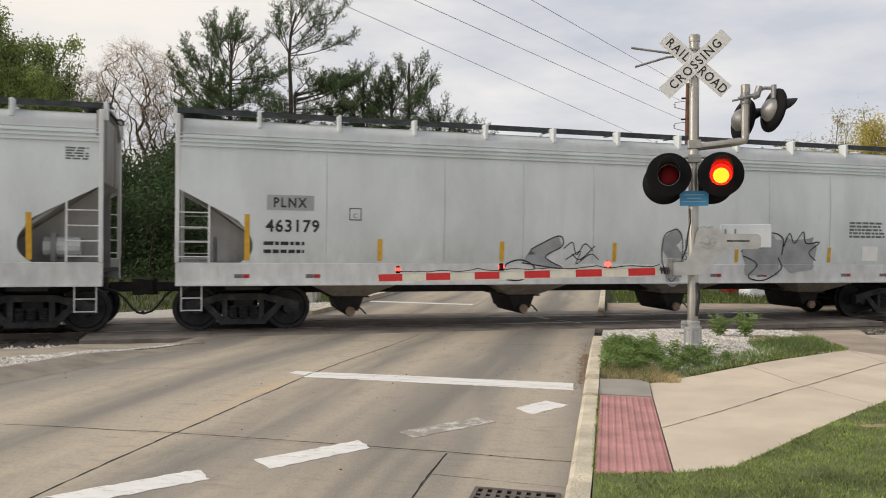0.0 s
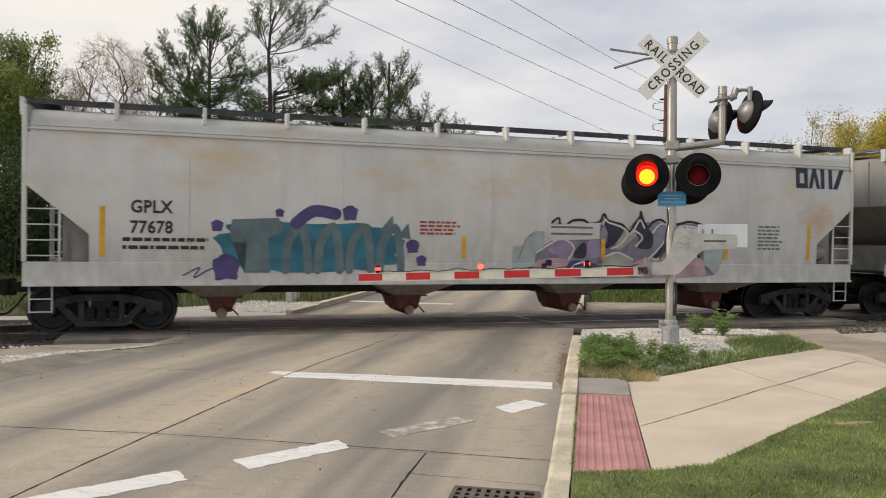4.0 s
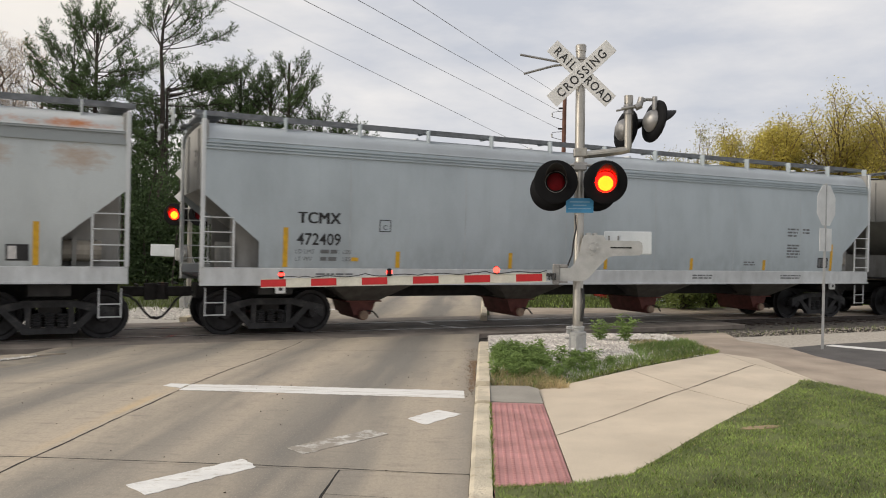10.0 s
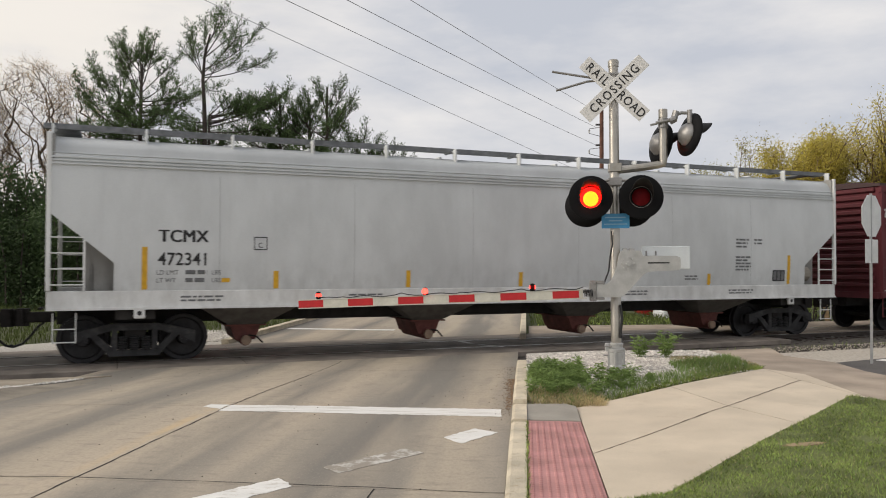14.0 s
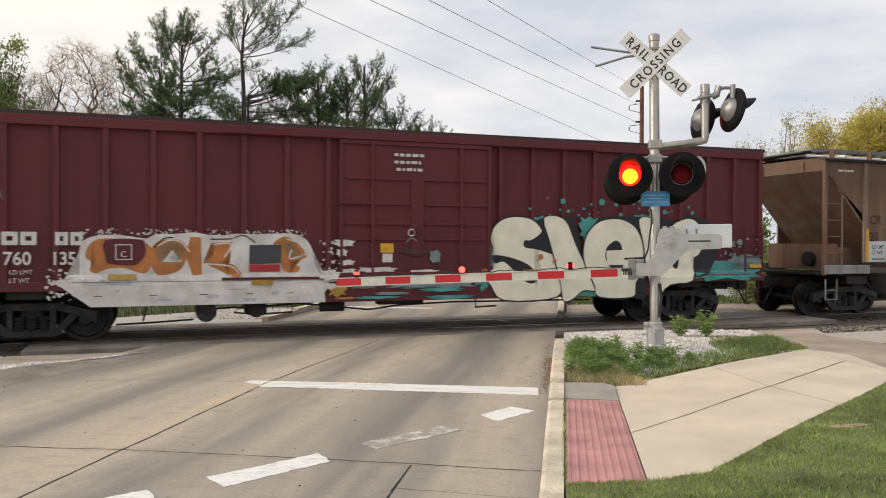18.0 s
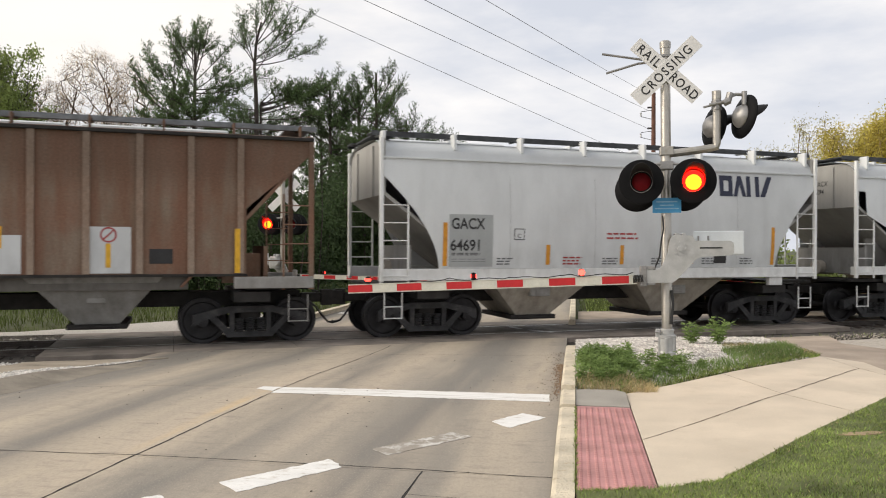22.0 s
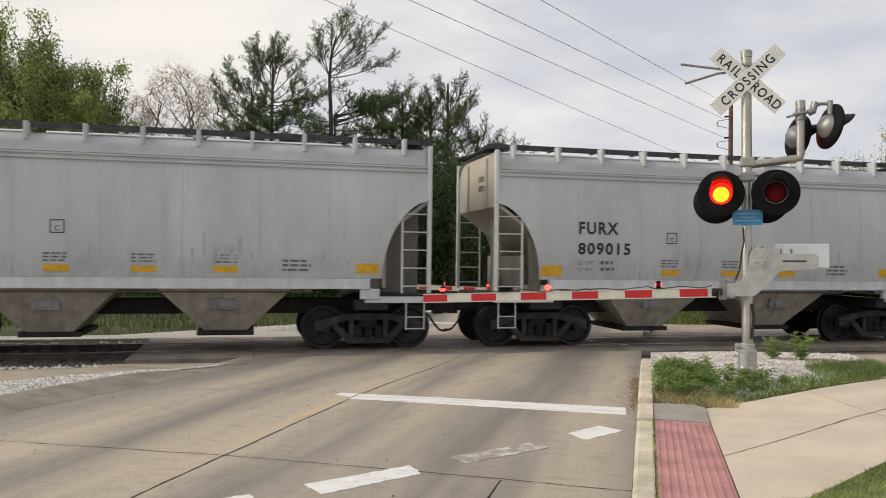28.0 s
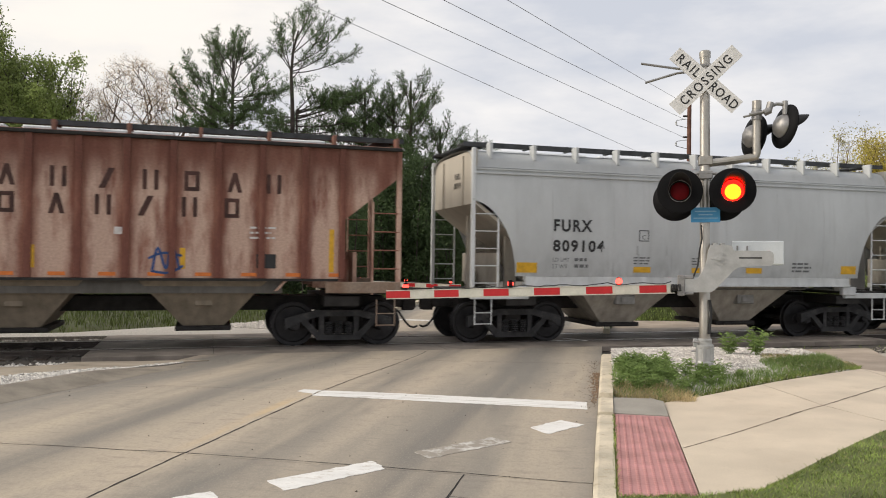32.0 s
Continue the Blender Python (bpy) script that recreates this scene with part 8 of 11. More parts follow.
M_GLOW_CORE = glowing("lit_lamp_core", (1.0, 0.42, 0.02), 2.2)
M_GLOW_RIM = glowing("lit_lamp_rim", (1.0, 0.0008, 0.0005), 40.0)
M_GLOW_SMALL = glowing("lit_gate_lamp", (1.0, 0.035, 0.025), 6.0)
M_GLOW_HOT = glowing("lit_gate_lamp_core", (1.0, 0.05, 0.035), 6.0)

FLASHERS = []
FLASH_T0, FLASH_H = 18.458, 0.5475


def flashing(ob, lit, off, phase):
    """Key a lamp element: out in front of its lens while lit, drawn back behind it while dark. phase 0 is the kerb-side lamp, 1 the road-side one."""
    state = lambda t: (math.floor((t - FLASH_T0) / FLASH_H) % 2) == phase
    rows = [(0.0, lit if state(0.0) else off)]
    k = math.ceil((0.05 - FLASH_T0) / FLASH_H)
    while FLASH_T0 + k * FLASH_H < 31.9:
        t = FLASH_T0 + k * FLASH_H
        before, after = (lit, off) if state(t - 0.2) else (off, lit)
        rows += [(t, before), (t + 1 / 30, after)]
        k += 1
    rows.append((32.0, lit if state(31.99) else off))
    FLASHERS.append((ob, rows))


def lamp_head(signal, m, phase, back=None, glow=True):
    """A round flashing-light head that faces -y: backing disc, housing, visor, lens and lit element."""
    def disc():
        bm = bmesh.new()
        add_lathe(bm, [(0.15, -0.02), (0.2, -0.005), (0.315, -0.035), (0.325, -0.03), (0.325, -0.01), (0.2, 0.03), (0.15, 0.02)], 36, "y")
        return mesh_of(bm, M_LAMPBLACK, "backing_disc", False)

    def housing():
        bm = bmesh.new()
        add_lathe(bm, [(0.0, 0.15), (0.07, 0.14), (0.135, 0.1), (0.175, 0.04), (0.18, 0.012)], 24, "y")
        return bm

    def visor():
        bm = bmesh.new()
        n = 20
        ro, ri = [], []
        for k in range(n + 1):
            a = radians(-35 + 250 * k / n)
            depth = 0.1 + 0.24 * max(0, math.sin(a)) ** 0.7
            for rr, lst in ((0.168, ro), (0.161, ri)):
                lst.append((bm.verts.new((rr * math.cos(a), -0.012, rr * math.sin(a))), bm.verts.new((rr * math.cos(a), -depth, rr * math.sin(a) + 0.085 * max(0, math.sin(a))))))
        for k in range(n):
            bm.faces.new((ro[k][0], ro[k + 1][0], ro[k + 1][1], ro[k][1]))
            bm.faces.new((ri[k][1], ri[k + 1][1], ri[k + 1][0], ri[k][0]))
            bm.faces.new((ro[k][1], ro[k + 1][1], ri[k + 1][1], ri[k][1]))
        bmesh.ops.recalc_face_normals(bm, faces=bm.faces)
        return mesh_of(bm, M_VISOR, "visor", False)

    def lens():
        bm = bmesh.new()
        add_lathe(bm, [(0.0, -0.04), (0.08, -0.034), (0.15, -0.015), (0.152, -0.008)], 24, "y")
        return mesh_of(bm, M_LENS, "lens", False)

    def rim():
        bm = bmesh.new()
        rings = [[bm.verts.new((r * math.cos(k * math.pi / 14), h, r * math.sin(k * math.pi / 14))) for k in range(28)] for r, h in ((0.15, -0.012), (0.153, -0.02), (0.158, -0.02), (0.161, -0.012))]
        for p, q in zip(rings, rings[1:]):
            for k in range(28):
                bm.faces.new((p[k], p[(k + 1) % 28], q[(k + 1) % 28], q[k]))
        bmesh.ops.recalc_face_normals(bm, faces=bm.faces)
        return mesh_of(bm, M_LAMPGREY, "lens_rim", False)

    def element():
        bm = bmesh.new()
        prof = [(0.0, -0.012), (0.112, -0.008), (0.15, 0.006)]
        c = bm.verts.new((0, -0.012, -0.02))
        rings = [[bm.verts.new((r * math.cos(k * math.pi / 14), h, r * math.sin(k * math.pi / 14) - (0.02 if r < 0.13 else 0))) for k in range(28)] for r, h in prof[1:]]
        for k in range(28):
            bm.faces.new((c, rings[0][(k + 1) % 28], rings[0][k]))
            f = bm.faces.new((rings[0][k], rings[0][(k + 1) % 28], rings[1][(k + 1) % 28], rings[1][k]))
            f.material_index = 1
        return mesh_of(bm, [M_GLOW_CORE, M_GLOW_RIM], "lit_element")

    head = part("lamp_head", cached("lamp_disc", disc), None, signal, "round black flashing-light head", m)
    part("housing", cached(("lamp_house", (back or M_LAMPBLACK).name), lambda: mesh_of(housing(), back or M_LAMPBLACK, "housing", False)), None, head)
    part("visor", cached("lamp_visor", visor), None, head)
    part("lens", cached("lamp_lens", lens), None, head, "dark red glass lens")
    part("lens_rim", cached("lamp_rim", rim), None, head)
    if glow:
        el = part("lit_element", cached("lamp_element", element), None, head, "glowing red lamp")
        flashing(el, pose(0, -0.045, 0), pose(0, 0.002, 0), phase)
    return head


def blade(signal, z, tilt, y, words, mat=M_SIGNWHITE):
    bm = box(-0.61, -0.004, -0.114, 0.61, 0.004, 0.114, 0.002)
    b = part("crossbuck_blade", bm, mat, signal, "white crossbuck blade", pose(0, y, z, 0, tilt, 0))
    for word, x, st in words:
        me = text_mesh(word, 0.19, M_SIGNINK, 0.002, st, 0.86, "CENTER")
        for v in me.vertices:
            v.co += Vector((x, -0.0065, -0.065))
        part("lettering", me, None, b, "black sign lettering")
    return b


def gate_mechanism(signal, m, arm_len, steady, flashers, tilt=0.0):
    """Gate arm with its sheeting and lamps, drive casting, counterweight arm and plate. The arm points to -x."""
    cast = bmesh.new()
    add_prism(cast, [(-0.325, 0.035), (-0.325, 0.23), (-0.146, 0.225), (-0.09, 0.276), (-0.03, 0.4), (0.0, 0.486), (0.034, 0.67), (0.064, 0.72), (0.1, 0.73), (0.345, 0.72), (0.38, 0.645), (0.87, 0.64), (0.91, 0.615), (0.92, 0.58), (0.92, 0.47), (0.89, 0.43), (0.5, 0.412), (0.44, 0.4), (0.39, 0.37), (0.125, 0.08), (0.058, 0.035)], -0.2, -0.16)
    for k in range(8):
        a = k * math.pi / 4
        add_tube(cast, (0.17 + 0.09 * math.cos(a), -0.2, 0.53 + 0.09 * math.sin(a)), (0.17 + 0.09 * math.cos(a), -0.218, 0.53 + 0.09 * math.sin(a)), 0.016, n=6)
    add_tube(cast, (0.17, -0.2, 0.53), (0.17, -0.23, 0.53), 0.035, n=10)
    arm_c = part("gate_drive_casting", cast, M_GALVSHEET, signal, "grey galvanised gate arm bracket", m)
    # thin black strip on the face imitates the dark inside of a slot
    part("painted_slot", box(0.447, -0.204, 0.53, 0.76, -0.2, 0.55), M_SIGNINK, arm_c)
    bm = bmesh.new()
    add_box(bm, 0.1, -0.16, 0.32, 0.34, 0.25, 0.69, 0.03)
    add_tube(bm, (0.17, -0.16, 0.53), (0.17, 0.3, 0.53), 0.13, n=18)
    for x in (0.14, 0.24):
        add_box(bm, x - 0.03, -0.12, 0.68, x + 0.03, 0.1, 0.76, 0.01)
    part("gate_drive_box", bm, M_GALVSHEET, arm_c)
    part("counterweight_plate", box(0.4, 0.1, 0.44, 1.12, 0.13, 0.79, 0.012), M_PLATE, arm_c, "pale grey counterweight plate")
    for x in (0.47, 0.61):
        part("plate_bolt", box(x - 0.012, 0.085, 0.65, x + 0.012, 0.099, 0.72, 0.004), M_LAMPGREY, arm_c)
    clamp = bmesh.new()
    add_box(clamp, -0.4, -0.215, -0.02, -0.3, -0.1, 0.285, 0.01)
    add_box(clamp, -0.3, -0.21, 0.23, -0.18, -0.12, 0.28, 0.008)
    add_box(clamp, -0.3, -0.21, 0.0, -0.18, -0.12, 0.034, 0.008)
    part("arm_clamp", clamp, M_LAMPGREY, arm_c)
    for k in range(6):
        part("clamp_bolt", cached("clamp_bolt", lambda: mesh_of(tube((0, 0, 0), (0, -0.02, 0), 0.013, n=6), M_LAMPGREY, "clamp_bolt")), None, arm_c, m=pose(-0.375 + 0.05 * (k % 2), -0.215, 0.01 + 0.12 * (k // 2)))
    coil = []
    for k in range(49):
        a = k * math.pi / 4
        coil.append((-0.49 + 0.0028 * k, -0.235 + 0.045 * math.cos(a), 0.1 + 0.048 * math.sin(a)))
    part("arm_spring", add_pipe(bmesh.new(), coil, 0.008, 5), M_CABLE, arm_c, "dark coil spring")
    # the arm itself
    am = m @ pose(-0.44, -0.17, 0.085, 0, tilt, 0)
    bm = bmesh.new()
    add_box(bm, -arm_len, -0.012, -0.058, -0.06, 0.012, 0.058, 0.004)
    add_box(bm, -arm_len, -0.018, 0.058, 0.0, 0.018, 0.07)
    add_box(bm, -arm_len, -0.018, -0.07, 0.0, 0.018, -0.058)
    arm = part("gate_arm", bm, M_GATEWHITE, signal, "red and white striped gate arm", am)
    step = (arm_len - 0.12) / 11
    red = cached(("gate_red", round(step, 3)), lambda: mesh_of(box(0, -0.0155, -0.054, step, 0.0155, 0.054), M_GATERED, "red_band"))
    for k in range(6):
        part("red_band", red, None, arm, m=pose(-arm_len + 2 * k * step + 0.002, 0, 0))
    bm = bmesh.new()
    pts = [(-arm_len + 0.3 + (arm_len - 0.35) * k / 40, -0.02, 0.085 + 0.012 * math.sin(k * 1.1) + (0.02 if k % 9 == 4 else 0)) for k in range(41)]
    add_pipe(bm, pts, 0.007, 5)
    part("arm_cable", bm, M_CABLE, arm)
    bm = bmesh.new()
    add_lathe(bm, [(0.034, 0.0), (0.04, 0.01), (0.04, 0.03), (0.034, 0.035)], 12)
    add_lathe(bm, [(0.034, 0.085), (0.04, 0.09), (0.03, 0.11), (0.0, 0.118)], 12)
    house = mesh_of(bm, M_LAMPBLACK, "lamp_house")
    bm = bmesh.new()
    add_lathe(bm, [(0.033, 0.035), (0.036, 0.05), (0.036, 0.075), (0.033, 0.085)], 12)
    glass = mesh_of(bm, M_LENS, "arm_lens", False)
    bm = bmesh.new()
    add_lathe(bm, [(0.02, 0.03), (0.042, 0.042), (0.05, 0.06), (0.042, 0.08), (0.02, 0.092)], 16)
    lit = mesh_of(bm, M_GLOW_SMALL, "lit_element")
    for x, ph in ((-arm_len + steady, None), *flashers):
        lm = part("arm_lamp", house, None, arm, "small red gate arm lamp", pose(x, 0, 0.07))
        if ph is None:
            part("lit_element", lit, None, arm, "glowing red lamp", pose(x, 0, 0.07))
        else:
            # the lit part is a plate that swings out before the lens
            part("lens", glass, None, arm, "dark red lens", pose(x, 0, 0.07))
            bm2 = cached("arm_plate", lambda: mesh_of(add_lathe(bmesh.new(), [(0.0, -0.012), (0.036, -0.01), (0.048, -0.002), (0.044, 0.004)], 16, "y"), M_GLOW_HOT, "lit_element"))
            el = part("lit_element", bm2, None, arm, "glowing red lamp", pose(x, -0.04, 0.13))
            flashing(el, pose(x, -0.045, 0.13), pose(x, 0.0, 0.13) @ Matrix.Diagonal((1, 1, 1, 1)), ph)
    return arm


def near_signal():
    X, Y = 1.262, 11.727
    sg = empty("crossing_signal", pose(X + 0.02, Y, 0.16, 0, -0.55, 0), "railroad crossing signal mast with lowered gate arm and crossbuck", "railroad signal")
    mast = bmesh.new()
    add_lathe(mast, [(0.078, 0.3), (0.077, 1.2), (0.074, 1.21), (0.072, 4.58), (0.08, 4.585), (0.083, 4.67), (0.066, 4.69), (0.0, 4.695)], 20)
    part("mast", mast, M_POLE, sg, "satin aluminium mast", flat=False).data.set_sharp_from_angle(angle=radians(35))
    bm = bmesh.new()
    add_lathe(bm, [(0.1, 0.02), (0.128, 0.03), (0.13, 0.08), (0.122, 0.1), (0.122, 0.28), (0.13, 0.3), (0.132, 0.335), (0.1, 0.345), (0.1, 0.39), (0.105, 0.395), (0.105, 0.42), (0.078, 0.43)], 18)
    base = part("base_casting", bm, M_GALVSHEET, sg, "grey cast mast base")
    rib = mesh_of(box(-0.02, -0.02, 0.06, 0.02, 0.02, 0.3, 0.006), M_GALVSHEET, "casting_rib")
    for k in range(6):
        a = k * math.pi / 3 + 0.3
        part("casting_rib", rib, None, base, m=pose(0.118 * math.cos(a), 0.118 * math.sin(a), 0))
    part("clamp_lug", box(-0.165, -0.05, 0.3, -0.1, 0.05, 0.42, 0.01), M_GALVSHEET, base)
    part("clamp_bolt", tube((-0.18, -0.06, 0.38), (-0.08, -0.13, 0.38), 0.013, n=6), M_LAMPGREY, base)
    part("clamp_bolt", tube((-0.19, -0.02, 0.24), (-0.12, -0.04, 0.24), 0.016, n=6), M_LAMPGREY, base)
    for dx in (-0.115, 0.115):
        for dy in (-0.115, 0.115):
            part("anchor_bolt", tube((dx, dy, -0.05), (dx, dy, 0.06), 0.02, n=6), M_LAMPGREY, base)
    blade(sg, 4.235, 43.5, -0.09, [("RAIL", -0.33, 1.3), ("ROAD", 0.35, 1.15)])
    blade(sg, 4.235, -43.5, -0.1, [("CROSSING", 0.0, 1.28)])
    for z in (4.19, 4.45):
        part("sign_clamp", box(-0.08, -0.088, z, 0.08, 0.08, z + 0.03), M_LAMPGREY, sg)
    # lamp arm
    bm = bmesh.new()
    add_pipe(bm, [(-0.36, -0.1, 2.82), (-0.1, -0.09, 2.86), (0.1, -0.09, 2.86), (0.36, -0.1, 2.82)], 0.022, 8)
    add_box(bm, -0.1, -0.11, 2.78, 0.1, 0.09, 2.9, 0.01)
    part("lamp_arm", bm, M_LAMPGREY, sg)
    lamp_head(sg, pose(-0.375, -0.22, 2.59, 0, 0, -4), 1)
    lamp_head(sg, pose(0.355, -0.22, 2.59, 0, 0, -2), 0)
    # cantilever with the rear heads
    bm = bmesh.new()
    add_pipe(bm, [(0.05, 0, 3.02), (0.45, 0, 3.06), (0.65, 0, 3.09), (0.71, 0, 3.1), (0.725, 0, 3.16), (0.725, 0, 3.4), (0.725, 0, 3.88)], 0.058, 12)
    add_tube(bm, (0.725, 0, 3.8), (0.725, 0, 3.92), 0.066, n=14)
    add_box(bm, -0.09, -0.09, 2.99, 0.1, 0.09, 3.12, 0.01)
    part("side_bracket", bm, M_POLE, sg)
    bm = bmesh.new()
    add_pipe(bm, [(0.61, -0.06, 3.71), (0.81, -0.07, 3.74), (0.91, -0.04, 3.83), (0.99, -0.02, 3.86), (1.13, -0.02, 3.85)], 0.026, 8)
    add_tube(bm, (0.725, 0, 3.64), (0.725, 0, 3.78), 0.075, n=12)
    add_tube(bm, (0.87, -0.05, 3.74), (0.91, -0.04, 3.88), 0.05, n=10)
    add_tube(bm, (0.81, -0.1, 3.72), (0.89, -0.1, 3.76), 0.05, n=10)
    add_tube(bm, (1.11, -0.02, 3.7), (1.11, -0.02, 3.9), 0.04, n=10)
    add_tube(bm, (0.53, -0.06, 3.68), (0.63, -0.06, 3.7), 0.016, n=6)
    part("lamp_arm", bm, M_LAMPGREY, sg)
    lamp_head(sg, pose(1.1, 0.03, 3.54, 10, 0, 110), 0, M_LAMPGREY)
    lamp_head(sg, pose(0.73, 0.34, 3.45, 8, 0, 112), 1, M_LAMPGREY)
    # heads that face the other way, back to back with the front pair
    lamp_head(sg, pose(-0.41, 0.2, 2.5, 4, 0, 172), 1)
    lamp_head(sg, pose(0.28, 0.2, 2.5, 4, 0, 172), 0)
    # notice plate
    pl = part("notice_plate", box(-0.205, -0.085, 2.14, 0.205, -0.078, 2.36, 0.003), M_BLUE, sg, "small blue notice plate")
    bm = bmesh.new()
    for k, (a, b) in enumerate(((-0.15, 0.15), (-0.1, 0.1), (-0.17, 0.17))):
        add_box(bm, a, -0.088, 2.295 - 0.05 * k, b, -0.0855, 2.31 - 0.05 * k)
    part("print_bar", bm, M_PALEBLUE, pl, "unreadable white print")
    # bent rods at the top
    bm = bmesh.new()
    add_pipe(bm, [(0, -0.02, 4.42), (-0.35, -0.02, 4.43), (-0.92, -0.05, 4.53)], 0.018, 8)
    add_pipe(bm, [(0, -0.02, 4.4), (-0.4, -0.02, 4.37), (-0.86, -0.05, 4.24)], 0.018, 8)
    part("bent_rod", bm, M_LAMPGREY, sg)
    # cables down the mast
    bm = bmesh.new()
    add_pipe(bm, [(-0.06, -0.09, 2.1), (-0.05, -0.09, 1.9), (-0.085, -0.09, 1.72), (-0.11, -0.1, 1.5), (-0.2, -0.1, 1.27)], 0.012, 6)
    add_pipe(bm, [(0.06, -0.08, 1.0), (0.08, -0.08, 0.8), (0.05, -0.08, 0.5)], 0.02, 6)
    part("conduit", bm, M_CABLE, sg)
    gate_mechanism(sg, pose(0.0, 0.0, 1.08), 4.4, 0.32, [(-2.42, 1), (-0.8, 0)], -2.0)
    return sg


def far_signal():
    X, Y = -8.85, 22.4
    sg = empty("crossing_signal", pose(X, Y, -0.12, 0, 0, 180), "second crossing signal mast beyond the tracks, seen from behind", "railroad signal")
    part("mast", add_lathe(bmesh.new(), [(0.07, 0.3), (0.068, 4.2), (0.1, 4.22), (0.11, 4.32), (0.06, 4.42), (0.0, 4.44)], 16), M_POLE, sg, "aluminium mast")
    part("base_casting", box(-0.14, -0.14, -0.1, 0.14, 0.14, 0.36, 0.02), M_GALVSHEET, sg)
    blade(sg, 3.5, 43.5, -0.09, [])
    blade(sg, 3.5, -43.5, -0.1, [])
    bm = bmesh.new()
    add_pipe(bm, [(-0.36, 0.1, 2.8), (0.36, 0.1, 2.8)], 0.022, 8)
    part("lamp_arm", bm, M_LAMPGREY, sg)
    for x, ph in ((-0.37, 1), (0.37, 0)):
        lamp_head(sg, pose(x, 0.22, 2.62, 0, 0, 180), ph)
        lamp_head(sg, pose(x, -0.2, 2.62), ph, M_LAMPGREY)
    gate_mechanism(sg, pose(0.0, 0.0, 0.95), 4.0, 0.32, [(-2.3, 1), (-0.8, 0)], -1.0)
    return sg


near_signal()
far_signal()

# ---- trees and plants ----
M_BARK = material("grey_brown_bark", (0.075, 0.06, 0.05), 0.9, 0, 0.4, 4, 30, 0.4)
M_PALEBARK = material("pale_bark", (0.16, 0.115, 0.082), 0.9, 0, 0.35, 4, 30, 0.4)


def leaf_material(name, base, through=0.35, var=0.35, scale=0.6, island=0.35):
    m = material(name, base, 0.7, 0, var, scale, 8, 0.0, island=island, spec=0.3)
    nt = m.node_tree
    bs = nt.nodes["Principled BSDF"]
    col = bs.inputs["Base Color"].links[0].from_socket
    tr = nt.nodes.new("ShaderNodeBsdfTranslucent")
    mx = nt.nodes.new("ShaderNodeMixShader")
    mx.inputs[0].default_value = through
    nt.links.new(col, tr.inputs[0])
    nt.links.new(bs.outputs[0], mx.inputs[1])
    nt.links.new(tr.outputs[0], mx.inputs[2])
    nt.links.new(mx.outputs[0], nt.nodes["Material Output"].inputs[0])
    return m


M_PINE = leaf_material("pine_needles", (0.105, 0.16, 0.062), 0.35)
M_LEAF = leaf_material("fresh_green_leaves", (0.29, 0.36, 0.115), 0.55)
M_YLEAF = leaf_material("yellow_green_spring_leaves", (0.62, 0.53, 0.13), 0.55)
M_PALELEAF = leaf_material("pale_spring_leaves", (0.5, 0.47, 0.22), 0.5)
M_YBARK = material("tan_twig_bark", (0.2, 0.14, 0.08), 0.9, 0, 0.35, 4, 30, 0.3)
M_DLEAF = leaf_material("shaded_undergrowth_leaves", (0.07, 0.11, 0.042))
M_BUD = leaf_material("pale_spring_buds", (0.68, 0.52, 0.35), 0.5)
M_WEED = leaf_material("weed_leaves", (0.25, 0.36, 0.11))
M_GRASS = leaf_material("lawn_grass", (0.27, 0.35, 0.09), 0.3, 0.5, 2.2, 0.8)
M_FARGRASS = leaf_material("shaded_long_grass", (0.12, 0.155, 0.045), 0.3)
M_STRAW = leaf_material("dry_grass", (0.6, 0.49, 0.27), 0.3)


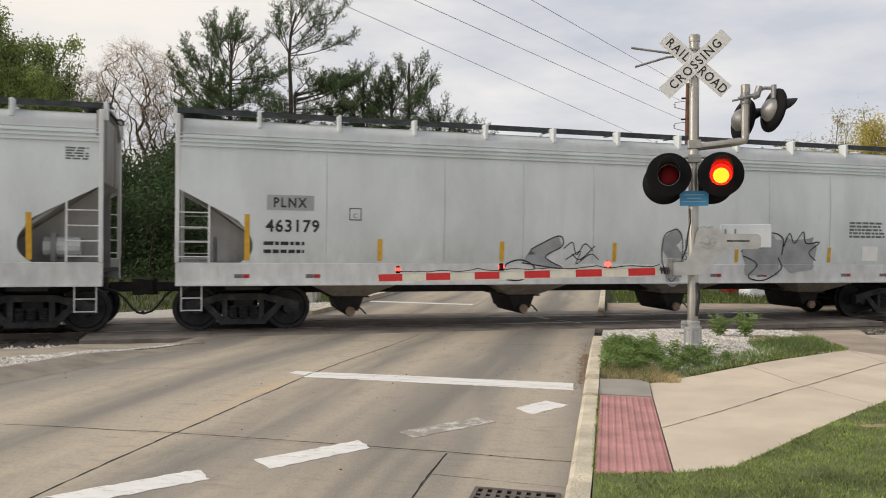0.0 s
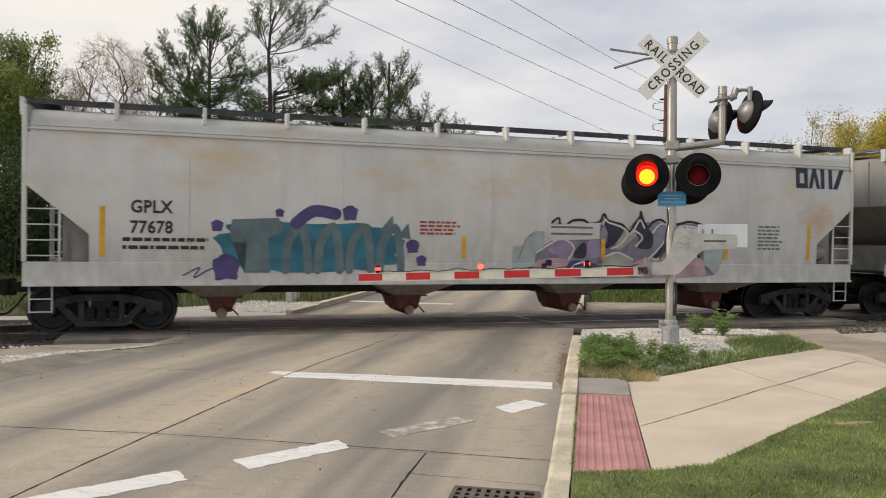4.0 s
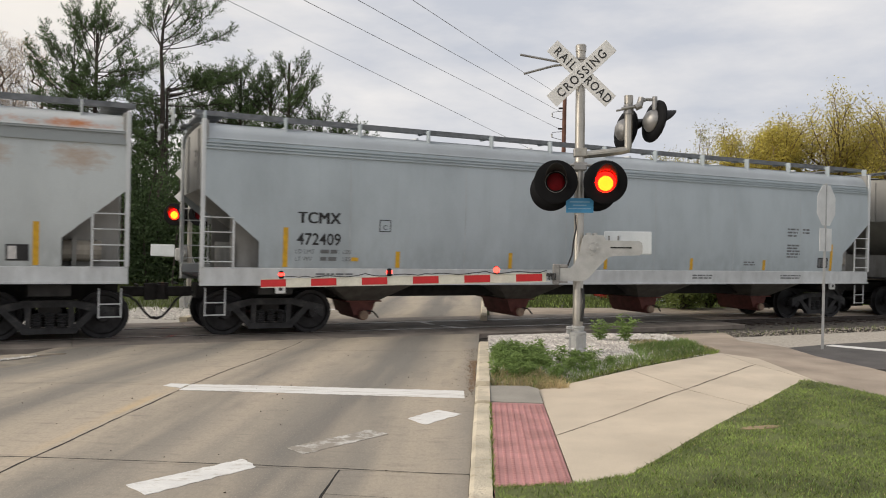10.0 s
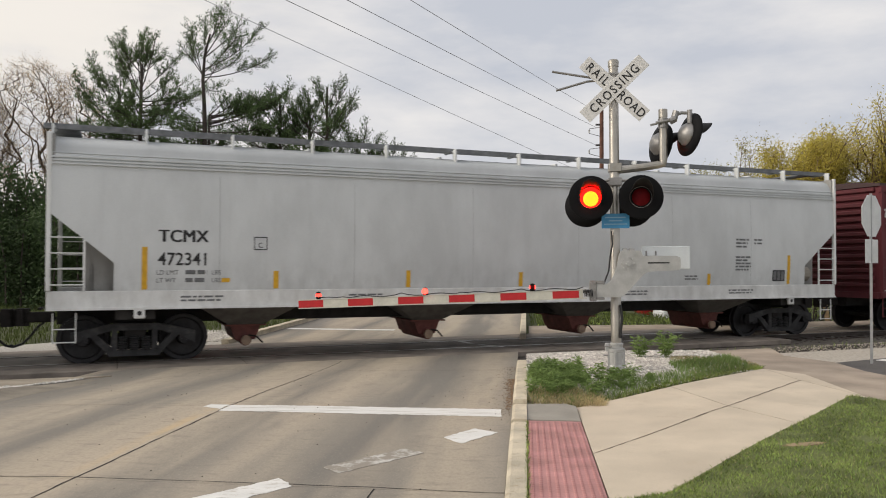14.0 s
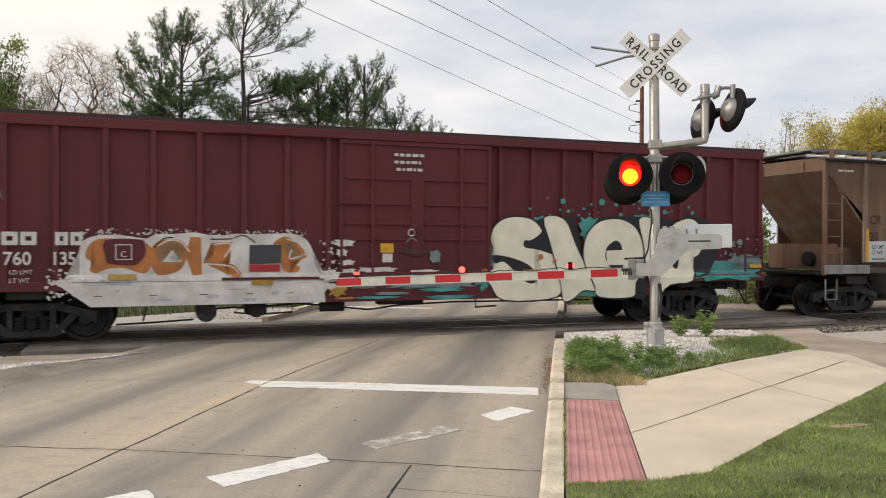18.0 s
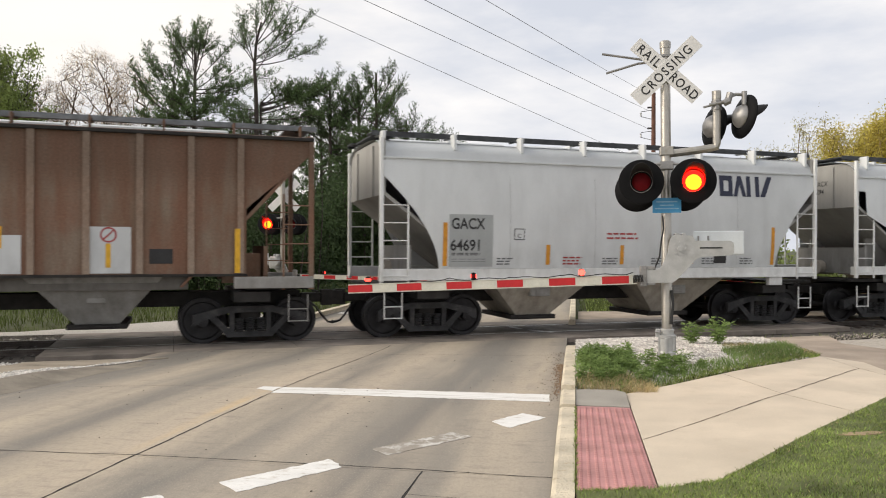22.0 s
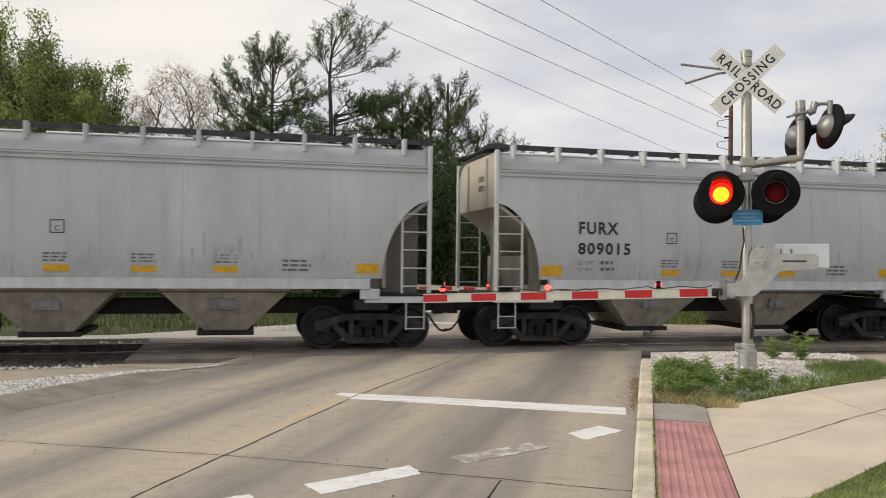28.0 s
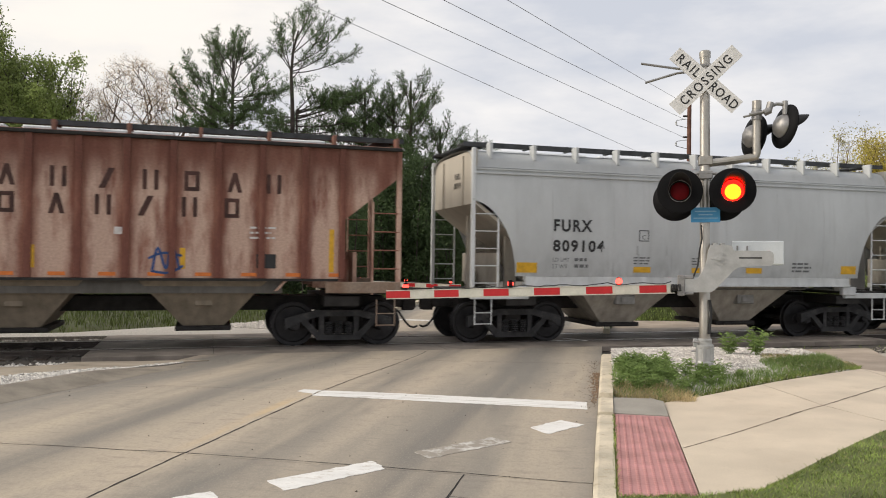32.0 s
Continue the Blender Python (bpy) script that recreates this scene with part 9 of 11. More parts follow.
class Twigs:
    """Branch tubes and leaf quads of one tree, gathered as plain lists."""

    def __init__(self, seed):
        self.r = random.Random(seed)
        self.v, self.f, self.lv, self.lf, self.tips = [], [], [], [], []

    def limb(self, pts, r0, r1, n=5):
        base = len(self.v)
        x = None
        for i, p in enumerate(pts):
            t = (pts[min(i + 1, len(pts) - 1)] - pts[max(i - 1, 0)]).normalized()
            x = t.orthogonal().normalized() if x is None else (x - t * x.dot(t)).normalized()
            y = t.cross(x)
            r = r0 + (r1 - r0) * i / (len(pts) - 1)
            for k in range(n):
                a = 2 * math.pi * k / n
                self.v.append(p + x * (math.cos(a) * r) + y * (math.sin(a) * r))
        for i in range(len(pts) - 1):
            for k in range(n):
                a, b = base + i * n + k, base + i * n + (k + 1) % n
                self.f.append((a, b, b + n, a + n))

    def grow(self, p, d, length, r, depth, spread, lift, kids, shrink=0.66):
        rr = self.r
        pts = [p.copy()]
        q = p.copy()
        dd = d.copy()
        steps = 4
        for _ in range(steps):
            dd = (dd + Vector((rr.uniform(-1, 1), rr.uniform(-1, 1), rr.uniform(-1, 1))) * 0.16 + Vector((0, 0, lift))).normalized()
            q = q + dd * length / steps
            pts.append(q.copy())
        self.limb(pts, r, r * 0.6, 6 if depth > 2 else 4 if depth > 1 else 3)
        if depth <= 1:
            self.tips += pts[1:]
        if depth <= 0:
            return
        for k in range(kids):
            at = pts[min(steps, 1 + int((k + rr.random()) * steps / kids))]
            side = Vector((rr.uniform(-1, 1), rr.uniform(-1, 1), rr.uniform(-0.2, 0.7))).normalized()
            nd = (dd * (1 - spread) + side * spread).normalized()
            self.grow(at, nd, length * shrink * rr.uniform(0.75, 1.15), max(0.009, r * 0.55), depth - 1, spread, lift, kids, shrink)

    def leaves(self, at, count, radius, size, flat=1.0):
        rr = self.r
        for _ in range(count):
            c = at + Vector((rr.gauss(0, 1), rr.gauss(0, 1), rr.gauss(0, 1) * flat)) * radius * 0.6
            a = Vector((rr.uniform(-1, 1), rr.uniform(-1, 1), rr.uniform(-1, 1))).normalized()
            b = a.orthogonal().normalized()
            s = size * rr.uniform(0.6, 1.3)
            i = len(self.lv)
            self.lv += [c - a * s, c + b * s * 0.45, c + a * s, c - b * s * 0.45]
            self.lf.append((i, i + 1, i + 2, i + 3))

    def needles(self, at, d, count, size):
        """A tuft of slim blades about a twig."""
        rr = self.r
        for _ in range(count):
            a = (d * 0.5 + Vector((rr.uniform(-1, 1), rr.uniform(-1, 1), rr.uniform(-0.6, 1)))).normalized()
            b = a.orthogonal().normalized() * size * 0.13
            e = at + Vector((rr.gauss(0, 1), rr.gauss(0, 1), rr.gauss(0, 1))) * size * 0.35
            s = size * rr.uniform(0.6, 1.2)
            i = len(self.lv)
            self.lv += [e - b, e + b, e + a * s]
            self.lf.append((i, i + 1, i + 2))

    def plant(self, name, x, y, z, label, category, bark, leaf, group=""):
        e = empty(name, pose(x, y, z), label, category, group)
        soup("trunk", self.v, self.f, bark, e)
        if self.lf:
            soup("crown", self.lv, self.lf, leaf, e)
        return e


def tufted(T, a, b, fine=1.0, rise=0.12, r=0.036, foliage=0.42):
    """One bough from a to b: a bent limb, side twigs and short tufts of needles from a share of its length on."""
    rr = T.r
    ln = (b - a).length
    mid = a.lerp(b, 0.5) + Vector((rr.uniform(-0.1, 0.1), rr.uniform(-0.1, 0.1), -rise)) * ln
    pts = [a * (1 - u) ** 2 + mid * 2 * u * (1 - u) + b * u * u for u in (0, 0.2, 0.4, 0.6, 0.8, 1.0)]
    T.limb(pts, r, 0.012, 5)
    at = lambda u: a * (1 - u) ** 2 + mid * 2 * u * (1 - u) + b * u * u
    n = int((4 + ln * 6.0) * fine)
    d = (b - a).normalized()
    for k in range(n):
        u = foliage + (1 - foliage) * (k + rr.random()) / n
        p = at(min(1.0, u))
        sd = (d * 0.8 + Vector((rr.uniform(-1, 1), rr.uniform(-1, 1), rr.uniform(-0.35, 1.0)))).normalized()
        sl = (0.32 + 0.27 * ln * (1.15 - u)) * rr.uniform(0.5, 1.2)
        e = p + sd * sl
        T.limb([p, p.lerp(e, 0.5) + Vector((0, 0, -0.04)) * sl, e], 0.013, 0.006, 3)
        m = max(2, int(sl / 0.13))
        for j in range(m):
            q = p.lerp(e, (j + 1) / m)
            tip = (sd + Vector((rr.uniform(-0.8, 0.8), rr.uniform(-0.8, 0.8), rr.uniform(-0.2, 0.9)))).normalized()
            T.needles(q + tip * 0.08, tip, 6, 0.16)


def pine(x, y, seed, trunk, boughs, low=None, label="tall open pine tree with dark green needle tufts", squat=1.0):
    """trunk: (dx, height) points; boughs: (dx, z, tip dx, tip z); low: (z0, z1, reach, count) of level boughs below."""
    z0 = ground_z(x, y) - 0.05
    T = Twigs(seed)
    rr = T.r
    lower = lambda z: z if z < 9 else 9 + (z - 9) * squat
    trunk = [(dx, lower(z)) for dx, z in trunk]
    boughs = [(dx, lower(z), ex, lower(ez)) for dx, z, ex, ez in boughs]
    pts = [Vector((dx, 0, z - z0)) for dx, z in trunk]
    T.limb(pts, 0.18, 0.05, 8)
    for dx, z, ex, ez in boughs:
        tufted(T, Vector((dx, 0, z - z0)), Vector((ex * 1.12, rr.uniform(-0.9, 0.9), ez - z0)))
    if low:
        l0, l1, reach, count = low
        for k in range(count):
            z = l0 + (l1 - l0) * (k + rr.random()) / count - z0
            i = max(1, next((j for j, p in enumerate(pts) if p.z > z), len(pts) - 1))
            f = (z - pts[i - 1].z) / max(0.01, pts[i].z - pts[i - 1].z)
            p = pts[i - 1].lerp(pts[i], min(1.0, max(0.0, f)))
            a = rr.uniform(0, 2 * math.pi)
            ln = reach * rr.uniform(0.5, 1.1)
            tufted(T, p, p + Vector((math.cos(a) * ln, math.sin(a) * ln, ln * rr.uniform(0.05, 0.4))), 1.15, 0.06, 0.034, 0.22)
    return T.plant("pine_tree", x, y, z0, label, "tree", M_BARK, M_PINE, "pines beyond the tracks")


def broadleaf(x, y, top, seed, leaf, bark, label, per_tip=9, size=0.13, radius=0.55, depth=3, kids=4, spread=0.55, group="", trunk=0.3, name="tree", lift=0.06, wide=0.55, reach=None):
    z0 = ground_z(x, y) - 0.05
    T = Twigs(seed)
    h = top - z0
    T.grow(Vector((0, 0, 0)), Vector((0, 0, 1)), h * trunk, h * 0.018, 0, 0.1, 0.05, 0)
    T.tips = []
    p = Vector((0, 0, h * trunk * 0.85))
    for k in range(5):
        a = k * 2.4 + seed
        T.grow(p + Vector((0, 0, 0.05 * k * h * trunk)), Vector((math.cos(a) * wide, math.sin(a) * wide, 0.95)).normalized(), h * 0.33, h * 0.011, depth, spread, lift, kids)
    top_now = sorted(q.z for q in T.tips)[int(len(T.tips) * 0.985)]
    k = h / top_now
    for lst in (T.v, T.tips):
        for q in lst:
            q.z *= k
            if q.z > 0.8 * h:
                q.z = h * (0.8 + 0.2 * math.tanh((q.z / h - 0.8) / 0.2))
    if reach:
        far = sorted(math.hypot(q.x, q.y) for q in T.tips)[int(len(T.tips) * 0.95)]
        for lst in (T.v, T.tips):
            for q in lst:
                q.x, q.y = q.x * reach / far, q.y * reach / far
    if per_tip:
        for q in T.tips:
            T.leaves(q, per_tip, radius, size)
    return T.plant(name, x, y, z0, label, "tree", bark, leaf, group)


def bare_tree(x, y, top, reach, seed, fork=0.34):
    """A leafless spring tree: limbs that part again and again to fill a rounded crown, fine twigs and pale buds at their ends."""
    z0 = ground_z(x, y) - 0.05
    T = Twigs(seed)
    rr = T.r
    h = top - z0
    T_TOP = Vector((0, 0, h * fork))
    goals = []
    while len(goals) < 620:
        d = Vector((rr.uniform(-1, 1), rr.uniform(-1, 1), rr.uniform(-1, 1)))
        if 0.08 < d.length < 1 and rr.random() < d.length ** 1.5:
            goals.append(Vector((d.x * reach, d.y * reach, h * 0.66 + d.z * h * 0.35)))
    goals.sort(key=lambda p: (p - T_TOP).length)
    nodes, above, run = [T_TOP], [-1], [0.0]
    for p in goals:
        best = min(range(len(nodes)), key=lambda i: (p - nodes[i]).length + 0.3 * run[i])
        above.append(best)
        run.append(run[best] + (p - nodes[best]).length)
        nodes.append(p)
    load = [1] * len(nodes)
    for i in range(len(nodes) - 1, 0, -1):
        load[above[i]] += load[i]
    thick = lambda i: 0.0085 * load[i] ** 0.47
    T.limb([Vector((0, 0, 0)), Vector((0.06, 0, h * fork * 0.5)), T_TOP], thick(0) * 1.25, thick(0), 8)
    for i in range(1, len(nodes)):
        a, b = nodes[above[i]], nodes[i]
        mid = a.lerp(b, 0.5) + Vector((rr.uniform(-1, 1), rr.uniform(-1, 1), rr.uniform(-0.4, 1))) * 0.08 * (b - a).length
        T.limb([a, mid, b], min(thick(above[i]), thick(i) * 1.5), thick(i), 5 if load[i] > 20 else 3)
        if load[i] > 3:
            continue
        for _ in range(4):
            d = ((b - a).normalized() + Vector((rr.uniform(-1, 1), rr.uniform(-1, 1), rr.uniform(-0.5, 1)))).normalized()
            e = b + d * rr.uniform(0.25, 0.6)
            T.limb([b, b.lerp(e, 0.5) + Vector((0, 0, 0.03)), e], 0.007, 0.004, 3)
            T.leaves(e, 7, 0.24, 0.036)
            T.leaves(b.lerp(e, 0.5), 2, 0.14, 0.034)
    return T.plant("tree", x, y, z0, "bare spring tree with fine pale twigs and buds", "tree", M_PALEBARK, M_BUD, "trees beyond the tracks")


def undergrowth(poly_a, poly_b, depth, hmin, hmax, seed, name, label, leaf, step=0.55, per=60, size=0.14):
    """A thicket along a line: stems with clumps of leaves, uneven in height."""
    rr = random.Random(seed)
    T = Twigs(seed)
    a, b = Vector((*poly_a, 0)), Vector((*poly_b, 0))
    n = int((b - a).length / step)
    across = Vector((-(b - a).y, (b - a).x, 0)).normalized()
    for k in range(n):
        for row in range(2):
            p = a.lerp(b, (k + rr.random()) / n) + across * rr.uniform(0, depth)
            z0 = ground_z(p.x, p.y) - 0.05
            h = rr.uniform(hmin, hmax) * (0.75 + 0.5 * noise.noise(p * 0.15))
            T.limb([Vector((p.x, p.y, z0)), Vector((p.x + rr.uniform(-0.3, 0.3), p.y, z0 + h * 0.5)), Vector((p.x + rr.uniform(-0.5, 0.5), p.y, z0 + h))], 0.05, 0.012, 4)
            m = int(h / 0.45) + 1
            for i in range(m):
                c = Vector((p.x + rr.gauss(0, 0.35), p.y + rr.gauss(0, 0.35), z0 + h * (i + 0.4) / m))
                T.leaves(c, int(per / 4), 0.5, size)
    e = empty(name, pose(0, 0, 0), label, "shrubs", kind="stuff")
    soup("stems", T.v, T.f, M_BARK, e)
    soup("foliage", T.lv, T.lf, leaf, e)


# pines over the train
pine(-21.35, 41, 3, [(0, 0), (0, 6), (0.02, 9), (0.05, 11.6), (0.1, 13.2)],
     [(0, 11.0, -1.2, 14.5), (0.02, 11.4, -0.8, 15.0), (0.04, 11.8, -0.3, 14.9), (0.06, 12.0, 0.15, 15.1), (0.06, 12.0, 0.6, 14.8), (0.04, 11.6, 1.1, 14.6), (0.04, 11.4, 1.7, 14.0), (0.05, 12.4, 0.3, 14.0),
      (0.05, 12.6, -0.7, 14.3), (0.05, 12.6, 0.9, 13.9), (0.02, 10.9, 1.5, 12.6), (0, 10.6, -1.9, 12.4), (0, 10.7, 3.2, 11.0), (0, 10.9, 3.9, 11.9)], (5.2, 10.4, 3.4, 40), squat=0.91)
pine(-22.9, 42, 4, [(0, 0), (0, 6), (-0.1, 9), (-0.2, 10.6), (-0.3, 12.0)],
     [(-0.1, 9.5, -2.3, 12.6), (-0.15, 10.0, -1.9, 13.9), (-0.2, 10.6, -1.2, 13.0), (-0.2, 10.9, -0.5, 14.0), (-0.2, 11.0, 0.3, 13.6), (-0.1, 9.4, -2.6, 11.6), (-0.1, 9.6, 0.7, 12.6)], (6.5, 10.0, 2.4, 14), squat=0.94)
pine(-17.7, 41, 5, [(0, 0), (0.04, 5), (0.1, 8.5), (0.05, 10.4), (-0.05, 12.0), (0.05, 13.4), (0.35, 14.6)],
     [(-0.05, 12.0, -0.9, 15.2), (-0.02, 12.3, -0.55, 14.4), (-0.03, 12.2, -1.0, 13.8), (0.02, 13.0, 0.2, 15.2), (0.2, 14.0, 0.6, 16.0), (0.25, 14.2, 1.0, 16.2), (0.1, 13.4, 1.2, 15.4), (0.1, 13.3, 1.9, 15.3), (0.05, 12.6, 2.6, 15.1),
      (0.02, 12.4, 2.0, 14.2), (0, 12.2, 1.6, 13.4), (0.0, 12.1, 3.3, 13.3), (0.05, 11.8, 1.0, 12.9)], (5.5, 9.6, 3.2, 16), "tall forked pine tree with open needle tufts", squat=0.96)
# the level shelf of dark boughs by the forked pine
pine(-17.45, 41.2, 6, [(0, 0), (0.0, 6), (0.0, 9.9)],
     [(0, 9.7, 1.4, 10.9), (0, 9.8, 2.1, 10.7), (0, 9.7, 2.7, 10.9), (0, 9.9, 3.3, 10.75), (0, 9.6, 3.9, 10.7), (0, 9.9, 1.0, 10.75), (0, 9.4, 1.9, 10.55), (0, 9.5, 3.0, 10.6), (0, 9.4, 2.5, 10.65), (0, 9.3, 3.6, 10.5), (0, 9.8, 1.7, 10.95), (0, 9.0, 4.0, 9.6), (0, 8.6, 3.0, 9.2)], None, "pine with dark level boughs")
for x, y, top, seed in ((-13.7, 42, 11.7, 8), (-12.0, 42, 11.0, 9), (-10.9, 41.5, 11.9, 11), (-9.3, 42, 9.3, 14), (-8.0, 43, 8.5, 17), (-15.2, 45, 9.9, 23), (-19.3, 44, 10.4, 25)):
    pine(x, y, seed, [(0, 0), (0.05, top * 0.5), (0, top - 0.5)],
         [(0, top - 1.6 - 0.25 * k, math.cos(k * 2.2) * (0.6 + 0.2 * k), top - 0.1 - 0.16 * k) for k in range(11)], (top * 0.4, top - 2.4, 2.3, 18), "pine tree with open grey-green needle tufts")
# bare and leafing trees to the left
for x, y, top, seed, wide in ((-29.7, 44, 13.9, 31, 2.3), (-27.3, 44.6, 13.1, 33, 1.8), (-32.7, 44, 12.0, 34, 1.6)):
    bare_tree(x, y, top, wide, seed)
for x, y, top, seed, wide in ((-41.0, 42, 18.0, 35, 3.2), (-38.4, 42.5, 16.0, 36, 2.6), (-36.4, 41, 14.0, 39, 2.6), (-34.9, 42, 14.6, 37, 2.6), (-33.5, 41, 11.8, 40, 2.0), (-44.5, 43, 18.0, 38, 3.6)):
    broadleaf(x, y, top, seed, M_LEAF, M_BARK, "leafy green tree in spring leaf", 9, 0.1, 0.34, 3, 4, 0.62, "trees beyond the tracks", 0.2, reach=wide)
# spring trees to the right
for x, y, top, seed, wide, per in ((18.4, 41, 10.1, 41, 3.2, 12), (14.2, 42, 8.4, 42, 2.6, 22), (16.2, 44, 8.8, 43, 3.0, 22), (20.9, 43, 9.2, 44, 3.0, 22), (23.6, 42, 9.9, 45, 3.0, 20), (26.8, 45, 10.4, 47, 3.4, 20)):
    broadleaf(x, y, top, seed, M_YLEAF, M_YBARK, "tree with fine yellow-green spring leaves", per, 0.075, 0.45, 3, 4, 0.6, "spring trees beyond the tracks", 0.18, reach=wide)
broadleaf(12.6, 46, 9.5, 46, M_PALELEAF, M_YBARK, "thin spring tree with pale yellow-green leaves", 5, 0.07, 0.4, 3, 3, 0.55, "spring trees beyond the tracks", reach=1.5)
broadleaf(10.4, 47, 7.9, 48, M_PALELEAF, M_YBARK, "thin spring tree with pale yellow-green leaves", 5, 0.07, 0.4, 3, 3, 0.55, "spring trees beyond the tracks", reach=1.2)
# dark thicket behind the rails
undergrowth((-34, 26), (-10.5, 30), 3.0, 3.4, 7.2, 51, "thicket", "dark green thicket of shrubs beyond the tracks", M_DLEAF, 0.5, 380, 0.085)
undergrowth((-30, 33), (-7.5, 38), 4.0, 3.5, 8.5, 52, "thicket", "dark green thicket of shrubs beyond the tracks", M_DLEAF, 0.5, 330, 0.1)
undergrowth((-34, 39), (-8, 41), 2.0, 5.0, 7.0, 56, "thicket", "dark green thicket of shrubs beyond the tracks", M_DLEAF, 0.4, 260, 0.12)
undergrowth((-33, 43), (-6.5, 47), 3.0, 4.0, 7.5, 54, "thicket", "dark green thicket of shrubs beyond the tracks", M_DLEAF, 0.6, 100, 0.24)
undergrowth((7, 44), (34, 52), 4.0, 2.0, 4.5, 53, "thicket", "green thicket of shrubs beyond the tracks", M_LEAF, 0.6, 60, 0.15)
undergrowth((-8, 62), (16, 64), 4.0, 4.0, 8.0, 55, "thicket", "green thicket at the end of the road", M_LEAF, 0.7, 90, 0.24)

# low bush by the side street
for x, y, top, seed in ((6.35, 25.9, 1.2, 61), (7.5, 26.9, 1.3, 62)):
    broadleaf(x, y, top, seed, M_LEAF, M_BARK, "low rounded green bush beside the side street", 12, 0.05, 0.2, 2, 5, 0.7, "bushes beside the side street", 0.1, name="bush", wide=1.1, reach=0.85)

# ---- kerbs, pavement, road markings ----
def walk_z(x, y):
    w = TN.x * x + TN.y * y
    return 0.035 + 0.085 * smooth(0.4, 2.4, x) - 0.2 * smooth(10.5, 15.5, w)


def mound_z(x, y):
    w = TN.x * x + TN.y * y
    near = y - (9.35 + max(0.0, x - 0.5) * 1.07)
    front = walk_z(max(x, 0.6), y) - 0.02
    return front + (road_z(x, y) + 0.16 * smooth(14.6, 12.8, w) - front) * smooth(0.0, 0.7, near)


def kerb_piece(parent, y0, y1, x0, x1, top, bend=None):
    """One length of kerb with a rounded road edge."""
    bm = bmesh.new()
    prof = [(x0 - 0.012, -0.25), (x0, top * 0.6), (x0 + 0.012, top - 0.012), (x0 + 0.035, top), (x1, top), (x1, -0.25)]
    n = max(2, int((y1 - y0) / 0.5))
    rows = []
    for k in range(n + 1):
        y = y0 + (y1 - y0) * k / n
        rows.append([bm.verts.new((x + (bend(y) if bend else 0) + 0.004 * noise.noise(Vector((x * 9, y * 3, 0))), y, road_z(x, y) + z + 0.004 * noise.noise(Vector((x * 5, y * 5, z))))) for x, z in prof])
    for p, q in zip(rows, rows[1:]):
        for k in range(len(prof) - 1):
            bm.faces.new((p[k], q[k], q[k + 1], p[k + 1]))
    bm.faces.new(rows[0])
    bm.faces.new(rows[-1][::-1])
    bmesh.ops.recalc_face_normals(bm, faces=bm.faces)
    part("kerb_stone", bm, M_KERB, parent)


# dirt stains over a grey darkened for the kerb's shadow side
M_KERBDARK = material("shaded_dirty_kerb_concrete", (0.29, 0.255, 0.205), 0.9, 0, 0.3, 2.5, 50, 0.3, stain=(0.16, 0.14, 0.12), stain_scale=2.0, stain_at=0.55)


def rolled_kerb(parent, y0, y1):
    """One length of low rolled kerb that dies away towards the track."""
    bm = bmesh.new()
    prof = [(-6.86, -0.02), (-6.9, 0.004), (-7.02, 0.02), (-7.15, 0.05), (-7.27, 0.085), (-7.37, 0.108), (-7.45, 0.108), (-7.47, -0.2)]
    n = max(2, int((y1 - y0) / 0.3))
    rows = []
    for k in range(n + 1):
        y = y0 + (y1 - y0) * k / n
        low = 1 - 0.93 * smooth(9.2, 11.6, y)
        shift = -0.06 * smooth(9.0, 10.4, y) + 0.24 * smooth(10.4, 11.9, y)
        rows.append([bm.verts.new((x + shift, y, road_z(x, y) + (z * low if z > 0 else z) + 0.003 * noise.noise(Vector((x * 5, y * 5, z))))) for x, z in prof])
    for p, q in zip(rows, rows[1:]):
        for k in range(len(prof) - 1):
            bm.faces.new((p[k], q[k], q[k + 1], p[k + 1]))
    bm.faces.new(rows[0])
    bm.faces.new(rows[-1][::-1])
    bmesh.ops.recalc_face_normals(bm, faces=bm.faces)
    part("kerb_stone", bm, M_KERBDARK, parent)


kerb_r = empty("kerb", pose(0, 0, 0), "pale weathered concrete kerb along the road", "kerb", kind="structure")
cuts = [-22, -18, -14, -10, -7, -4.0, -1.0, 2.0, 4.95]
for a, b in zip(cuts, cuts[1:]):
    kerb_piece(kerb_r, a, b - 0.012, XR, -0.06, 0.11)
for a, b, h in ((4.95, 6.6, 0.05), (6.6, 8.35, 0.045), (8.35, 9.25, 0.075), (9.25, 11.6, 0.13), (11.6, 14.0, 0.13)):
    kerb_piece(kerb_r, a, b - 0.014, XR, -0.06, h)
kerb_l = empty("kerb", pose(0, 0, 0), "worn rolled concrete kerb beside the gravel", "kerb", kind="structure")
cuts = [-22, -18, -14, -10, -7, -4, -1, 2, 4.6, 6.9, 9.25, 11.85]
for a, b in zip(cuts, cuts[1:]):
    rolled_kerb(kerb_l, a, b - 0.012)
far_k = empty("kerb", pose(0, 0, 0), "concrete kerb beside the road beyond the tracks", "kerb", kind="structure")
for a, b in zip(range(20, 56, 4), range(24, 60, 4)):
    kerb_piece(far_k, a, b - 0.015, XR, -0.06, 0.13)
    kerb_piece(far_k, a, b - 0.015, XL, XL - 0.18, 0.13)
kerb_piece(far_k, 17.9, 19.985, XL, XL - 0.18, 0.1)

walk_e = empty("pavement", pose(0, 0, 0), "pale concrete pavement of cast slabs", "pavement", kind="structure")
